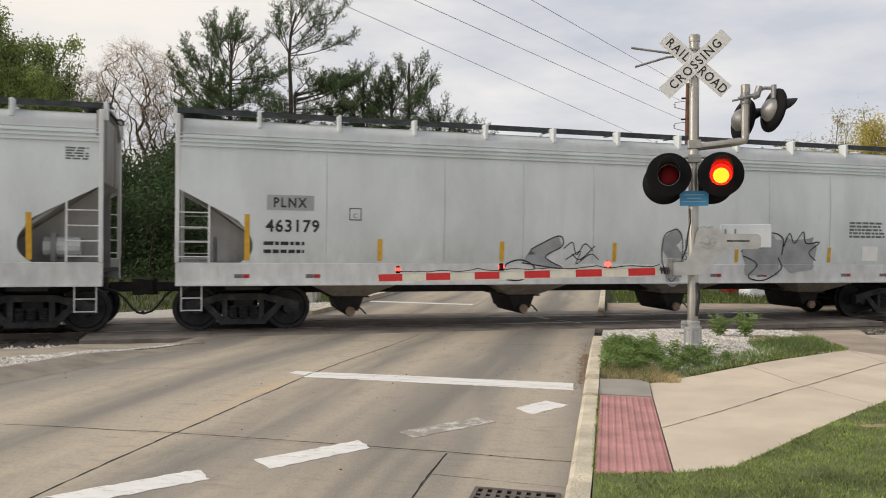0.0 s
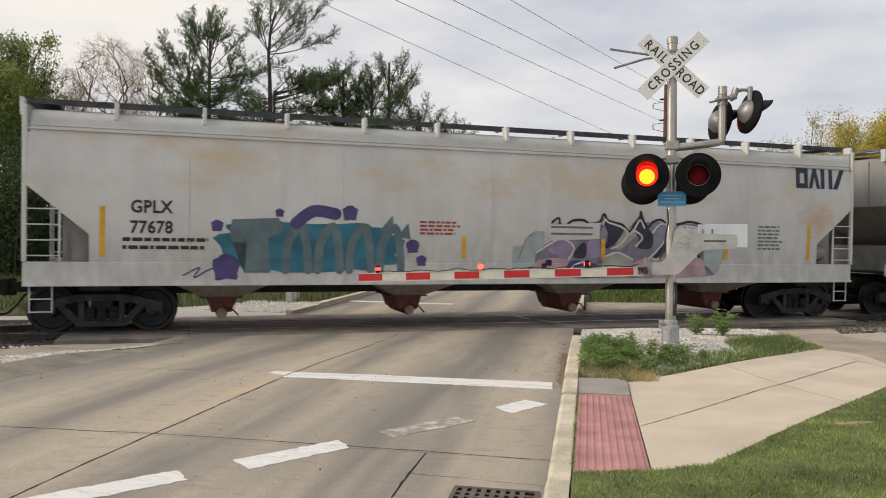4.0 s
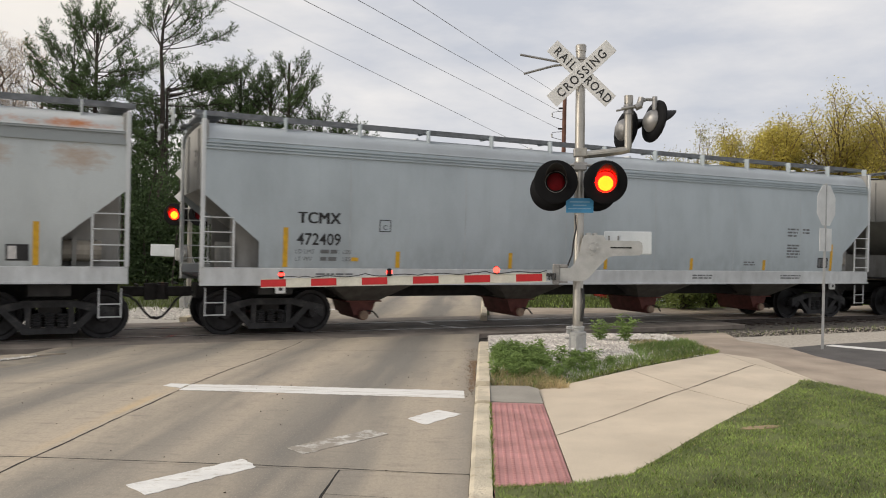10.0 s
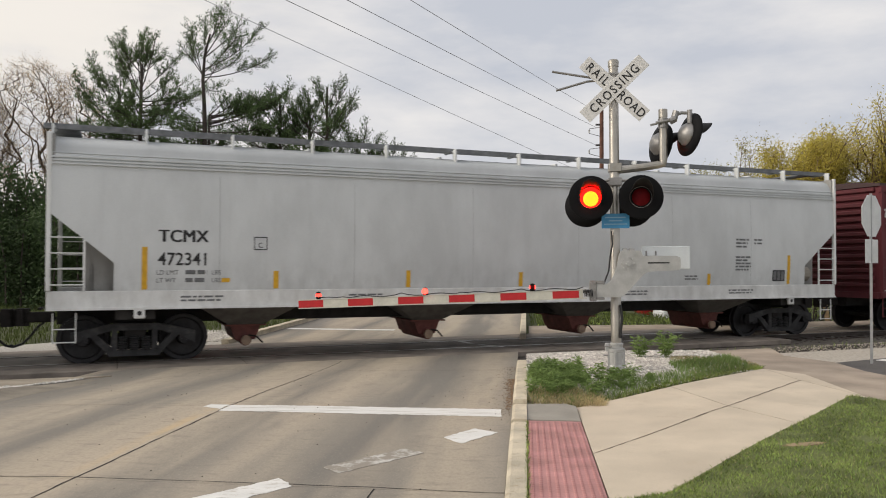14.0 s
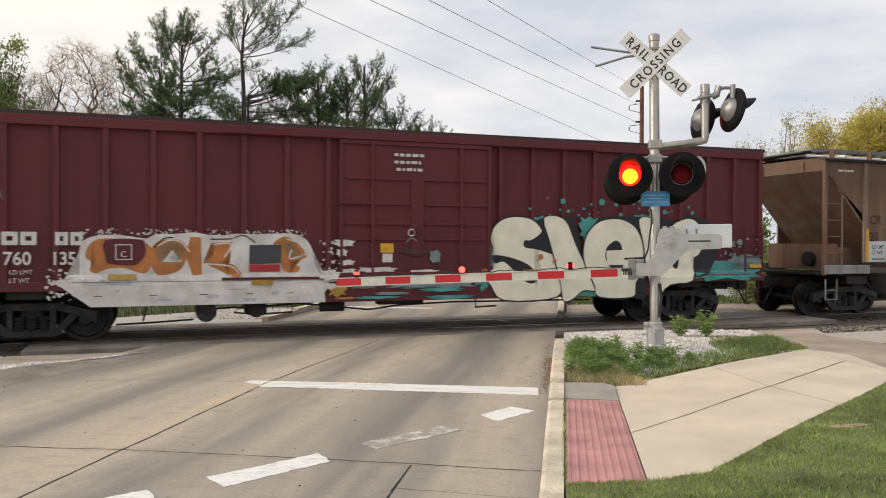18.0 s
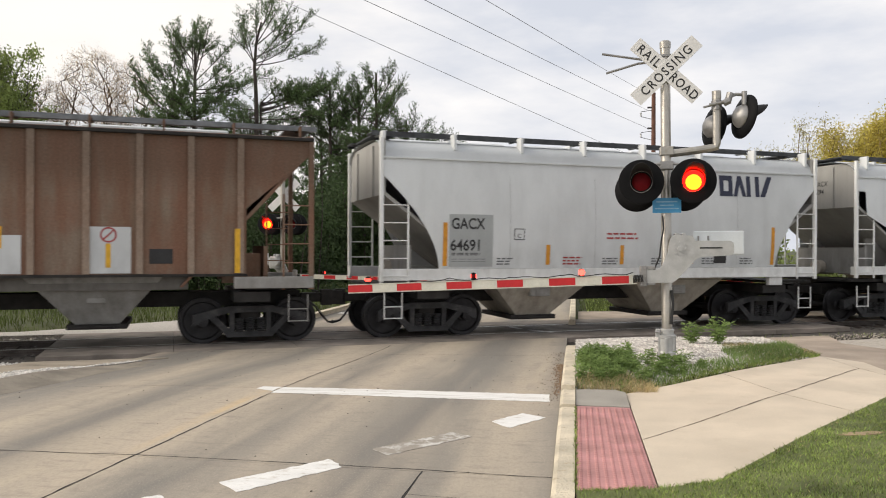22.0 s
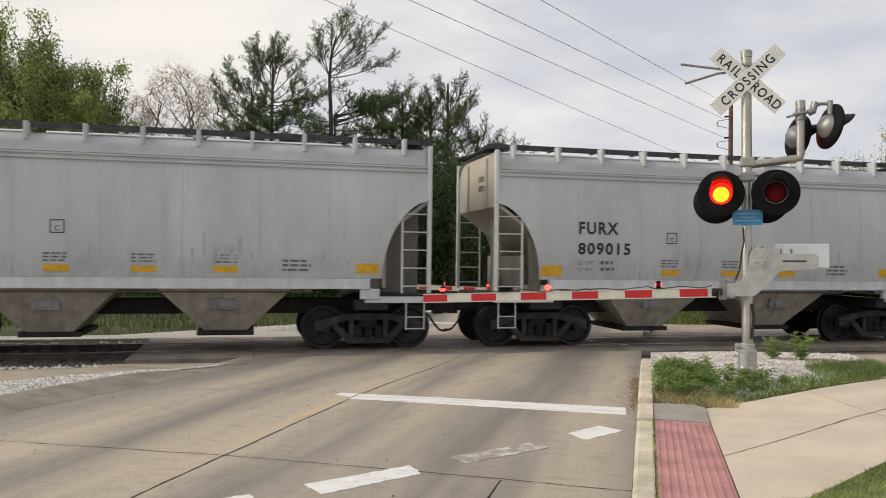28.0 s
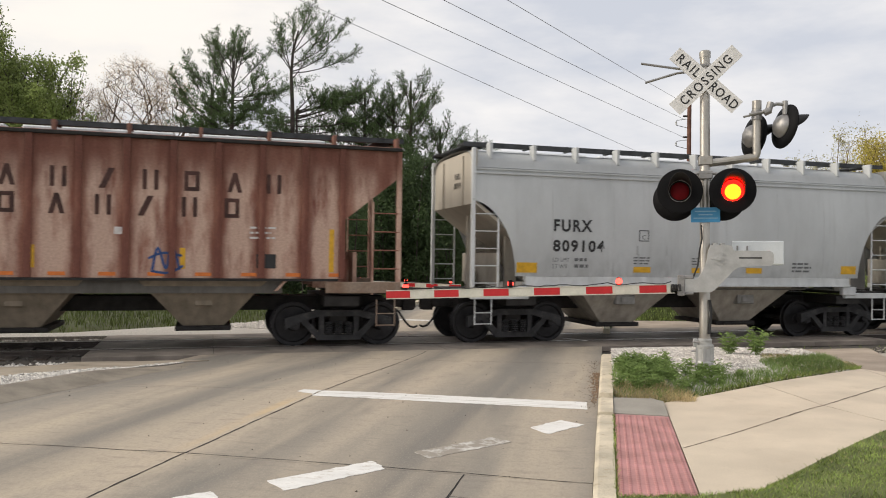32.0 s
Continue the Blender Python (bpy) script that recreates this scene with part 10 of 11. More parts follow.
for poly in ([(0.535, 7.0), (2.27, 9.17), (1.88, 10.65), (0.535, 9.3)], [(2.27, 9.17), (3.82, 11.4), (3.67, 12.63), (1.88, 10.65)],
             [(0.535, 5.3), (0.95, 5.5), (1.6, 6.4), (2.8, 8.1), (2.27, 9.17), (0.535, 7.0)], [(2.8, 8.1), (4.15, 10.0), (3.82, 11.4), (2.27, 9.17)], [(3.82, 11.4), (4.15, 10.0), (4.1, 12.05), (3.67, 12.63)]):
    cx, cy = sum(p[0] for p in poly) / len(poly), sum(p[1] for p in poly) / len(poly)
    poly = [(x + (cx - x) * 0.004, y + (cy - y) * 0.004) for x, y in poly]
    part("paving_slab", sheet(poly, walk_z, 0.1, 0.9), M_WALK, walk_e)
part("paving_slab", sheet([(-0.055, 8.43), (0.525, 8.43), (0.525, 9.2), (0.4, 9.36), (-0.055, 9.3)], lambda x, y: 0.05 + 0.02 * smooth(8.4, 9.3, y), 0.1, 0.5), material("damp_grey_concrete", (0.33, 0.31, 0.27), 0.85, 0, 0.2, 2, 60, 0.2), walk_e)
M_WALKJOINT = material("dark_earth_in_joint", (0.15, 0.115, 0.08), 0.95, 0, 0.4, 8, 60, 0.2)
for k, pts in enumerate((((0.54, 7.0), (2.27, 9.17)), ((2.27, 9.17), (3.82, 11.4)), ((1.88, 10.65), (2.27, 9.17)), ((2.27, 9.17), (2.8, 8.1)), ((3.82, 11.4), (3.67, 12.6)), ((3.82, 11.4), (4.14, 10.05)))):
    seal(pts, 0.014 if k < 2 else 0.004, 340 + k, walk_e, walk_z, M_WALKJOINT)
part("slab_bed", sheet([(-0.04, 5.0), (1.2, 5.0), (4.2, 9.8), (3.6, 12.5), (0.4, 9.5), (-0.04, 9.3)], lambda x, y: walk_z(x, y) - 0.03, 0.08, 1.0), M_JOINT, walk_e)

# tactile panel with truncated domes
tac = empty("tactile_paving", pose(0, 0, 0), "faded red tactile paving panel set in the pavement", "paving", kind="structure")
for a, b in ((5.2, 6.8), (6.805, 8.42)):
    part("tactile_tile", sheet([(-0.05, a), (0.525, a), (0.525, b), (-0.05, b)], lambda x, y: 0.042, 0.05, 1.0), M_TACTILE, tac)
dv, df = [], []
for j in range(int(3.15 / 0.06)):
    for i in range(9):
        x, y, z = -0.018 + i * 0.0635, 5.24 + j * 0.06, 0.042
        b0 = len(dv)
        for r, h in ((0.017, 0.0), (0.011, 0.009)):
            dv += [(x + r * math.cos(k * math.pi / 3), y + r * math.sin(k * math.pi / 3), z + h) for k in range(6)]
        df += [(b0 + k, b0 + (k + 1) % 6, b0 + 6 + (k + 1) % 6, b0 + 6 + k) for k in range(6)] + [tuple(b0 + 6 + k for k in range(6))]
tagged(soup("tactile_domes", dv, df, M_TACTILE, tac), "rows of small raised domes", kind="stuff")


def marking(name, polys, label, mat=M_PAINT):
    e = empty(name, pose(0, 0, 0), label, "road marking", kind="structure")
    rr = random.Random(len(label))
    for poly in polys:
        ragged = []
        for (xa, ya), (xb, yb) in zip(poly, poly[1:] + poly[:1]):
            n = max(2, int(math.hypot(xb - xa, yb - ya) / 0.05))
            ragged += [(xa + (xb - xa) * k / n + rr.uniform(-0.011, 0.011), ya + (yb - ya) * k / n + rr.uniform(-0.014, 0.014)) for k in range(n)]
        part("paint_stroke", sheet(ragged, lambda x, y: road_z(x, y) + (0.004 if TN.x * x + TN.y * y < 15 else 0.009), 0.003, 0.7), mat, e)


M_PAINTFADED = material("nearly_worn_off_road_paint", (0.62, 0.6, 0.56), 0.85, 0, 0.12, 5, 60, 0.2, stretch=(1, 1, 1), stain=(0.28, 0.25, 0.21), stain_scale=7, stain_at=0.38)
M_LINE = material("brushed_white_line_paint", (0.77, 0.76, 0.73), 0.8, 0, 0.1, 5, 60, 0.2, stretch=(0.3, 5.5, 1), stain=(0.36, 0.315, 0.26), stain_scale=3.6, stain_at=0.525)
marking("stop_line", [[(-3.71, 8.78), (-0.36, 8.8), (-0.36, 9.26), (-3.71, 9.19)], [(-4.02, 9.04), (-3.745, 8.9), (-3.745, 9.2), (-3.98, 9.22)]], "worn white stop line painted across the lane", M_LINE)
marking("lane_arrow_dashes", [[(-3.65, 4.05), (-3.28, 4.05), (-2.77, 4.68), (-2.97, 4.87)], [(-2.68, 5.22), (-2.46, 5.02), (-1.9, 5.78), (-2.07, 5.98)]], "slanting white dashes painted on the road")
marking("lane_dash", [[(-0.9, 7.66), (-0.7, 7.4), (-0.36, 7.95), (-0.62, 8.12)]], "white diamond dash painted on the road")
marking("faded_dash", [[(-1.81, 6.37), (-1.62, 6.2), (-1.02, 6.98), (-1.22, 7.12)]], "nearly worn off white dash on the road", M_PAINTFADED)
marking("far_stop_line", [[(-7.0, 22.0), (-3.85, 22.0), (-3.85, 22.35), (-7.0, 22.35)]], "white stop line beyond the tracks")

marking("crossing_line", [[(-1.74, 19.13), (-1.62, 19.17), (-1.32, 18.72), (-1.42, 18.66)], [(-1.2, 18.42), (-1.09, 18.47), (-0.55, 18.05), (-0.6, 17.97)]], "thin white line painted over the crossing panels")
# storm drain
dr = empty("storm_drain", pose(-0.57, 4.72, 0.0), "cast iron storm drain grate at the kerb", "drain")
bm = bmesh.new()
for a in ((-0.3, -0.24, -0.27, 0.24), (0.27, -0.24, 0.3, 0.24), (-0.27, -0.24, 0.27, -0.21), (-0.27, 0.21, 0.27, 0.24)):
    add_box(bm, a[0], a[1], -0.03, a[2], a[3], 0.012)
part("grate_frame", bm, M_IRON, dr)
for k in range(7):
    part("grate_bar", box(-0.2365 + k * 0.0675, -0.21, -0.03, -0.2 + k * 0.0675, 0.21, 0.01), M_IRON, dr)
for k in range(4):
    part("grate_bar", box(-0.27, -0.145 + k * 0.085, -0.03, 0.27, -0.115 + k * 0.085, 0.0085), M_IRON, dr)
# shallow solid under the bars; its black colour stands for the pit's shade
part("pit_fill", box(-0.28, -0.22, -0.04, 0.28, 0.22, 0.0025), M_PIT, dr, "black fill for the dark drain opening")

# gravel bed round the mast, path and driveway
M_DUSTBED = material("dusty_gravel_strip", (0.52, 0.47, 0.4), 0.95, 0, 0.4, 20, 90, 0.5)
tagged(part("gravel_bed", sheet([(-0.055, 9.31), (0.5, 9.4), (1.84, 10.78), (3.62, 12.72), (3.3, 14.4), (2.4, 15.9), (-0.055, 14.9)], mound_z, 0.15, 0.5), M_GRAVELBED), "pale limestone gravel bed round the signal", "gravel", kind="structure")
tagged(part("grass_patch", sheet([(2.28, 11.3), (3.4, 12.5), (3.72, 13.0), (2.95, 14.1), (2.62, 13.95), (2.5, 12.6)], lambda x, y: mound_z(x, y) + 0.012, 0.02, 0.4), material("thin_mossy_soil", (0.16, 0.14, 0.065), 0.95, 0, 0.5, 3.0, 40, 0.4)), "patch of thin mossy grass beside the gravel", "grass", kind="structure")
tagged(part("footpath", sheet([(3.68, 12.64), (4.05, 12.1), (4.16, 10.0), (4.7, 8.5), (7.0, 5.0), (9.0, 6.0), (5.65, 10.5), (5.5, 11.5), (5.2, 12.6), (5.15, 13.75), (4.6, 14.6), (4.9, 16.4), (3.2, 15.6)], lambda x, y: walk_z(x, y) - 0.012, 0.1, 1.0), M_DIRTPATH), "dusty tan footpath leading to the tracks", "path", kind="structure")
tagged(part("driveway", sheet([(5.15, 13.75), (5.2, 12.6), (5.5, 11.5), (9.2, 11.2), (15, 15), (13, 18.2), (6.2, 14.5)], lambda x, y: walk_z(x, y) - 0.025, 0.1, 1.0), M_ASPHALT), "dark asphalt driveway beside the path", "driveway", kind="structure")
tagged(part("driveway_line", sheet([(6.02, 14.2), (6.22, 14.4), (9.2, 12.3), (8.9, 11.92)], lambda x, y: walk_z(x, y) - 0.02, 0.003, 1.0), M_PAINT), "white line painted on the driveway", "road marking", kind="structure")
tagged(part("track_apron", sheet([(4.5, 14.7), (5.15, 13.78), (6.2, 14.52), (13, 18.25), (60, 43), (60, 47), (4.6, 17.0)], lambda x, y: road_z(x, y) - 0.035 + 0.05 * smooth(16.5, 14.0, y - x * 0.54 + 3.2), 0.1, 1.5), M_DUSTBED), "pale gravel strip along the tracks", "gravel", kind="structure")


def verge_z(x, y):
    return road_z(x, y) + 0.075 - 0.06 * smooth(9.6, 11.6, y) + 0.012 * noise.noise(Vector((x * 3, y * 3, 1)))


tagged(part("verge_gravel_bed", sheet([(-7.46, 3.0), (-7.47, 9.3), (-7.53, 10.4), (-7.42, 11.2), (-7.28, 11.85), (-7.56, 10.75), (-9.75, 5.4), (-9.75, 3.0)], verge_z, 0.1, 0.7), M_GRAVELBED), "pale gravel verge beside the kerb", "gravel", kind="structure")
M_OLDWALK = material("old_tan_concrete", (0.4, 0.345, 0.27), 0.9, 0, 0.25, 1.6, 60, 0.3, stain=(0.24, 0.21, 0.17), stain_scale=1.8, stain_at=0.56)
side_walk = empty("pavement", pose(0, 0, 0), "tan concrete pavement that runs up to the tracks", "pavement", kind="structure")
for poly in ([(-9.75, 5.4), (-8.66, 8.06), (-10.05, 8.4), (-11.3, 6.2)], [(-8.65, 8.08), (-7.565, 10.7), (-8.82, 10.7), (-10.04, 8.42)], [(-7.56, 10.72), (-7.25, 11.95), (-6.98, 12.25), (-8.1, 11.72), (-9.0, 11.28), (-8.82, 10.72)]):
    part("paving_slab", sheet(poly, lambda x, y: verge_z(x, y) + 0.012, 0.1, 0.9), M_OLDWALK, side_walk)
tagged(part("track_apron", sheet([(-9.04, 11.26), (-8.84, 10.72), (-11.32, 6.2), (-30, -4), (-30, -1.4)], lambda x, y: road_z(x, y) - 0.02, 0.1, 1.5), M_DIRTPATH), "tan dirt strip along the tracks", "ground", kind="structure")


def stones(name, label, count, where, size, mat, seed):
    """Loose stones, each a small rough solid."""
    rr = random.Random(seed)
    base = [(1, 0, 0), (-1, 0, 0), (0, 1, 0), (0, -1, 0), (0, 0, 1), (0, 0, -1)]
    tris = [(0, 2, 4), (2, 1, 4), (1, 3, 4), (3, 0, 4), (2, 0, 5), (1, 2, 5), (3, 1, 5), (0, 3, 5)]
    vs, fs = [], []
    for _ in range(count):
        x, y, z = where(rr)
        s = size * rr.uniform(0.5, 1.4)
        a = rr.uniform(0, 6.28)
        c, n = math.cos(a), math.sin(a)
        b = len(vs)
        for px, py, pz in base:
            px, py, pz = px * s * rr.uniform(0.6, 1.2), py * s * rr.uniform(0.6, 1.2), pz * s * rr.uniform(0.45, 0.8)
            vs.append((x + px * c - py * n + 0.3 * s * rr.uniform(-1, 1), y + px * n + py * c, z + pz))
        fs += [(b + i, b + j, b + k) for i, j, k in tris]
    tagged(soup(name, vs, fs, mat), label, "stones", kind="stuff")


def in_mound(rr):
    while True:
        x, y = rr.uniform(-0.05, 3.5), rr.uniform(9.4, 15.6)
        if y > 9.35 + max(0, x - 0.5) * 1.06 and TN.x * x + TN.y * y < 14.1 + 0.3 * rr.random():
            return x, y, mound_z(x, y) + 0.008


def along_track(v0, v1, s0, s1, skip=()):
    def pick(rr):
        while True:
            s, v = rr.uniform(s0, s1), rr.uniform(v0, v1)
            p = on_track(s, v, 0)
            if XL - 0.3 < p.x < XR + 0.2:
                continue
            return p.x, p.y, max(ground_z(p.x, p.y), RAIL_Z - 0.13) + 0.012
    return pick


M_DUSTSTONE = material("dusty_ballast_stone", (0.54, 0.48, 0.41), 0.9, 0, 0.25, 9, 40, 0.3, island=0.16)
stones("gravel", "loose pale limestone gravel round the signal mast", 9000, in_mound, 0.022, M_GRAVEL, 1)


def in_gutter(rr):
    y = 9.2 + 2.8 * rr.random() ** 0.8
    x = XR - 0.015 - abs(rr.gauss(0, 0.05))
    return x, y, road_z(x, y) + 0.003


stones("gutter_litter", "brown grit and leaf litter in the gutter", 420, in_gutter, 0.011, material("brown_litter", (0.27, 0.18, 0.115), 0.95, 0, 0.4, 9, 40, 0.2, island=0.4), 9)


def on_verge(rr):
    while True:
        y = rr.uniform(4.5, 11.85)
        far = -7.56 - max(0.0, 10.75 - y) * 0.409 if y < 10.75 else -7.56 + (y - 10.75) * 0.255
        near = -7.45 - 0.06 * smooth(9.0, 10.4, y) + 0.24 * smooth(10.4, 11.9, y)
        x = rr.uniform(far - 0.02, near + 0.02)
        if rr.random() < (near - far + 0.15) / 1.6:
            return x, y, verge_z(x, y) + 0.008


stones("verge_gravel", "loose pale gravel on the verge", 5200, on_verge, 0.024, M_GRAVEL, 2)
stones("ballast", "pale ballast stones along the tracks", 2600, along_track(-3.0, -1.8, -22, 0), 0.04, M_GRAVEL, 6)
stones("ballast", "pale ballast stones along the tracks", 5200, along_track(-3.7, -2.45, 7.5, 34), 0.017, M_DUSTSTONE, 3)
stones("ballast", "pale ballast stones along the tracks", 7000, along_track(2.1, 2.9, -25, 35), 0.04, M_GRAVEL, 4)
stones("apron_gravel", "loose pale gravel beyond the tracks", 2500, lambda rr: (lambda x, y: (x, y, road_z(x, y) - 0.02))(rr.uniform(-9.9, -7.5), rr.uniform(18.5, 21.6)), 0.035, M_GRAVEL, 7)
stones("ballast", "grey ballast stones between the rails", 4000, along_track(-1.9, 1.9, -22, 40), 0.045, M_BALLAST, 5)

# the far side: gravel apron, side street and grass
tagged(part("gravel_apron", sheet([(XL - 0.25, 17.8), (XL - 0.25, 22.4), (-8.5, 21.9), (-10.0, 20.4), on_track(-3.5, 3.1, 0).to_tuple()[:2], on_track(-40, 2.6, 0).to_tuple()[:2], on_track(-40, 2.2, 0).to_tuple()[:2], on_track(2, 2.2, 0).to_tuple()[:2]], lambda x, y: road_z(x, y) - 0.03, 0.1, 2.0), M_GRAVELBED), "pale gravel apron beyond the tracks", "gravel", kind="structure")
tagged(part("side_street", sheet([(XR + 0.25, 20.6), (3, 21.6), (8, 23.4), (26, 32), (26, 36), (6.5, 26.2), (XR + 0.25, 24.4)], lambda x, y: road_z(x, y) + 0.0, 0.1, 2.5), M_DIRTPATH), "tan side street beyond the tracks", "road", kind="structure")

# sign seen from behind, on its post
sgn = empty("road_sign", pose(5.75, 13.75, 0.0), "back of a grey sign on a thin post by the path", "road sign")
part("post", add_box(bmesh.new(), -0.022, -0.045, -0.1, 0.022, -0.036, 2.98), M_GALVSHEET, sgn)
M_SIGNBACK = material("pale_grey_sign_back", (0.8, 0.8, 0.78), 0.5, 0.1, 0.12, 4, 40, 0.04)
bm = bmesh.new()
add_prism(bm, [(0.38 * math.cos(radians(22.5 + 45 * k)), 2.6 + 0.38 * math.sin(radians(22.5 + 45 * k))) for k in range(8)], -0.032, -0.028)
bmesh.ops.transform(bm, matrix=pose(0, 0, 0, 0, 0, 43), verts=bm.verts)
part("sign_plate", bm, M_SIGNBACK, sgn, "plain pale grey sign back")
bm = box(-0.23, -0.032, 1.8, 0.23, -0.028, 2.2)
bmesh.ops.transform(bm, matrix=pose(0, 0, 0, 0, 0, 43), verts=bm.verts)
part("sign_plate", bm, M_SIGNBACK, sgn, "plain pale grey sign back")

# utility pole and wires
up = empty("utility_pole", pose(3.75, 40, 0.2), "brown wooden utility pole with bent wire brackets", "utility pole")
M_POLEWOOD = material("weathered_pole_wood", (0.17, 0.08, 0.055), 0.9, 0, 0.3, 4, 40, 0.4)
part("pole", tube((0, 0, -0.5), (0, 0, 9.4), 0.13, 0.1, 12), M_POLEWOOD, up)
for z in (8.33, 7.29):
    br = bmesh.new()
    add_pipe(br, [(-0.1, 0, z + 0.2), (-0.6, 0, z + 0.14), (-0.62, 0, z), (-0.62, 0, z - 0.1), (-0.1, 0, z - 0.24)], 0.014, 6)
    arm_b = part("wire_bracket", br, M_STEEL_DARK, up, "dark bent wire bracket")
    part("insulator", add_lathe(bmesh.new(), [(0.0, -0.09), (0.05, -0.07), (0.035, 0.0), (0.05, 0.07), (0.0, 0.09)], 8), M_GALVSHEET, arm_b, m=pose(-0.62, 0, z))
    part("wire_clamp", box(-0.3, -0.05, z + 0.3, 0.0, 0.05, z + 0.38, 0.01), M_STEEL_DARK, up)


# grey in place of black: haze over thin wires is put into the colour
M_WIRE = material("hazed_grey_wire", (0.2, 0.2, 0.21), 0.6, 0, 0.2)


def wire(name, a, b, sag, r=0.012):
    a, b = Vector(a), Vector(b)
    pts = [a.lerp(b, k / 24) - Vector((0, 0, sag * 4 * (k / 24) * (1 - k / 24))) for k in range(25)]
    bm = bmesh.new()
    add_pipe(bm, pts, r, 5)
    tagged(part(name, bm, M_WIRE), "dark grey overhead wire strung across the sky", "overhead wire", "overhead wires")


for end, mid, r in (((3.4, 40, 6.15), (-7.36, 20, 8.29), 0.008), ((3.44, 40, 7.85), (-5.07, 20, 8.18), 0.0085), ((3.5, 40, 8.72), (-3.46, 20, 8.09), 0.0085), ((3.55, 40, 9.5), (-1.92, 20, 8.01), 0.008)):
    a, b = Vector(end), Vector(mid)
    wire("overhead_wire", a, a + (b - a) * 1.75, 0.06, r)

# pedestal beyond the tracks
pd = empty("junction_pedestal", pose(-8.6, 21.4, -0.2), "small grey junction pedestal in the gravel", "junction box")
part("pedestal_post", box(-0.1, -0.1, 0.0, 0.1, 0.1, 0.42, 0.02), M_GALVSHEET, pd)
part("pedestal_cap", box(-0.15, -0.13, 0.42, 0.15, 0.13, 0.62, 0.03), M_GALVSHEET, pd)

# parked cars far off
M_CARWHITE = material("white_car_paint", (0.75, 0.76, 0.77), 0.25, 0, 0.04, 2, 30, 0.0)
M_CARRED = material("red_car_paint", (0.35, 0.02, 0.02), 0.3, 0, 0.05, 2, 30, 0.0)
M_GLASS = material("dark_car_glass", (0.02, 0.025, 0.03), 0.1, 0, 0.1)


def parked_car(x, y, z, rz, paint, label):
    e = empty("parked_car", pose(x, y, z, 0, 0, rz), label, "car", "parked cars")
    bm = bmesh.new()
    add_prism(bm, [(-2.2, 0.35), (-2.25, 0.75), (-2.1, 0.95), (-1.3, 1.02), (-0.7, 1.45), (0.9, 1.47), (1.7, 1.05), (2.2, 0.95), (2.25, 0.4), (1.8, 0.28), (-1.8, 0.28)], -0.85, 0.85)
    bmesh.ops.bevel(bm, geom=bm.edges[:], offset=0.05, segments=2, affect="EDGES")
    part("body", bm, paint, e)
    for sy in (-1, 1):
        bm = bmesh.new()
        add_prism(bm, [(-1.15, 1.03), (-0.68, 1.38), (0.85, 1.4), (1.45, 1.05)], sy * 0.852 - 0.002, sy * 0.852 + 0.002)
        part("side_window", bm, M_GLASS, e)
    for sx in (-1.35, 1.35):
        for sy in (-1, 1):
            wh = part("wheel", add_lathe(bmesh.new(), [(0.0, 0.1), (0.2, 0.1), (0.3, 0.11), (0.32, 0.08), (0.32, -0.08), (0.3, -0.1), (0.0, -0.1)], 18, "y"), M_HOSE, e, "black tyre", pose(sx, sy * 0.8, 0.32))
            part("rim", add_lathe(bmesh.new(), [(0.0, -0.115), (0.18, -0.112), (0.2, -0.1), (0.2, 0.1), (0.18, 0.112), (0.0, 0.115)], 14, "y"), M_GALVSHEET, wh)


parked_car(9.0, 42.0, ground_z(9.0, 42.0), 8, M_CARWHITE, "white parked car beyond the crossing")
parked_car(8.6, 46.5, ground_z(8.6, 46.5), 8, M_CARRED, "red parked car far beyond the crossing")


# ---- lawn, weeds ----
def blades(name, label, count, where, height, width, mat, seed, lean=0.5):
    """Grass blades, two triangles bent each."""
    rr = random.Random(seed)
    vs, fs = [], []
    for _ in range(count):
        x, y, z = where(rr)
        h = height * rr.uniform(0.5, 1.3)
        a = rr.uniform(0, 6.28)
        c, s = math.cos(a) * width, math.sin(a) * width
        lx, ly = rr.uniform(-lean, lean) * h, rr.uniform(-lean, lean) * h
        b = len(vs)
        vs += [(x - c, y - s, z), (x + c, y + s, z), (x + lx * 0.4 + c * 0.7, y + ly * 0.4 + s * 0.7, z + h * 0.6), (x + lx * 0.4 - c * 0.7, y + ly * 0.4 - s * 0.7, z + h * 0.6), (x + lx, y + ly, z + h)]
        fs += [(b, b + 1, b + 2, b + 3), (b + 3, b + 2, b + 4)]
    tagged(soup(name, vs, fs, mat), label, "grass", kind="stuff")


def lawn_z(x, y):
    top = lawn_top(min(max(x, -0.05), 9.9))
    bank = 0.13 + 0.03 * noise.noise(Vector((x * 0.5, y * 0.5, 0))) - 0.02 * smooth(1.0, 0.0, x)
    edge = walk_z(x, min(y, top)) + 0.012
    return max(bank, edge) + (edge - max(bank, edge)) * smooth(top - 0.25, top, y)


LAWN_EDGE = [(-0.06, 5.35), (0.52, 5.48), (0.95, 5.68), (1.6, 6.6), (2.8, 8.3), (4.0, 10.1), (4.25, 9.7), (4.75, 8.4), (7.0, 4.9), (10, 3.0)]


def lawn_top(x):
    for (a, b), (c, d) in zip(LAWN_EDGE, LAWN_EDGE[1:]):
        if a <= x <= c:
            return b + (d - b) * (x - a) / (c - a)
    return 3.0


xs = [-0.05 + 0.25 * k for k in range(41)]
lv, lf = [], []
for x in xs:
    top = lawn_top(min(max(x, -0.05), 9.9))
    for k in range(33):
        y = -22 + (top + 22) * (1 - (1 - k / 32) ** 2)
        lv.append((x, y, lawn_z(x, y)))
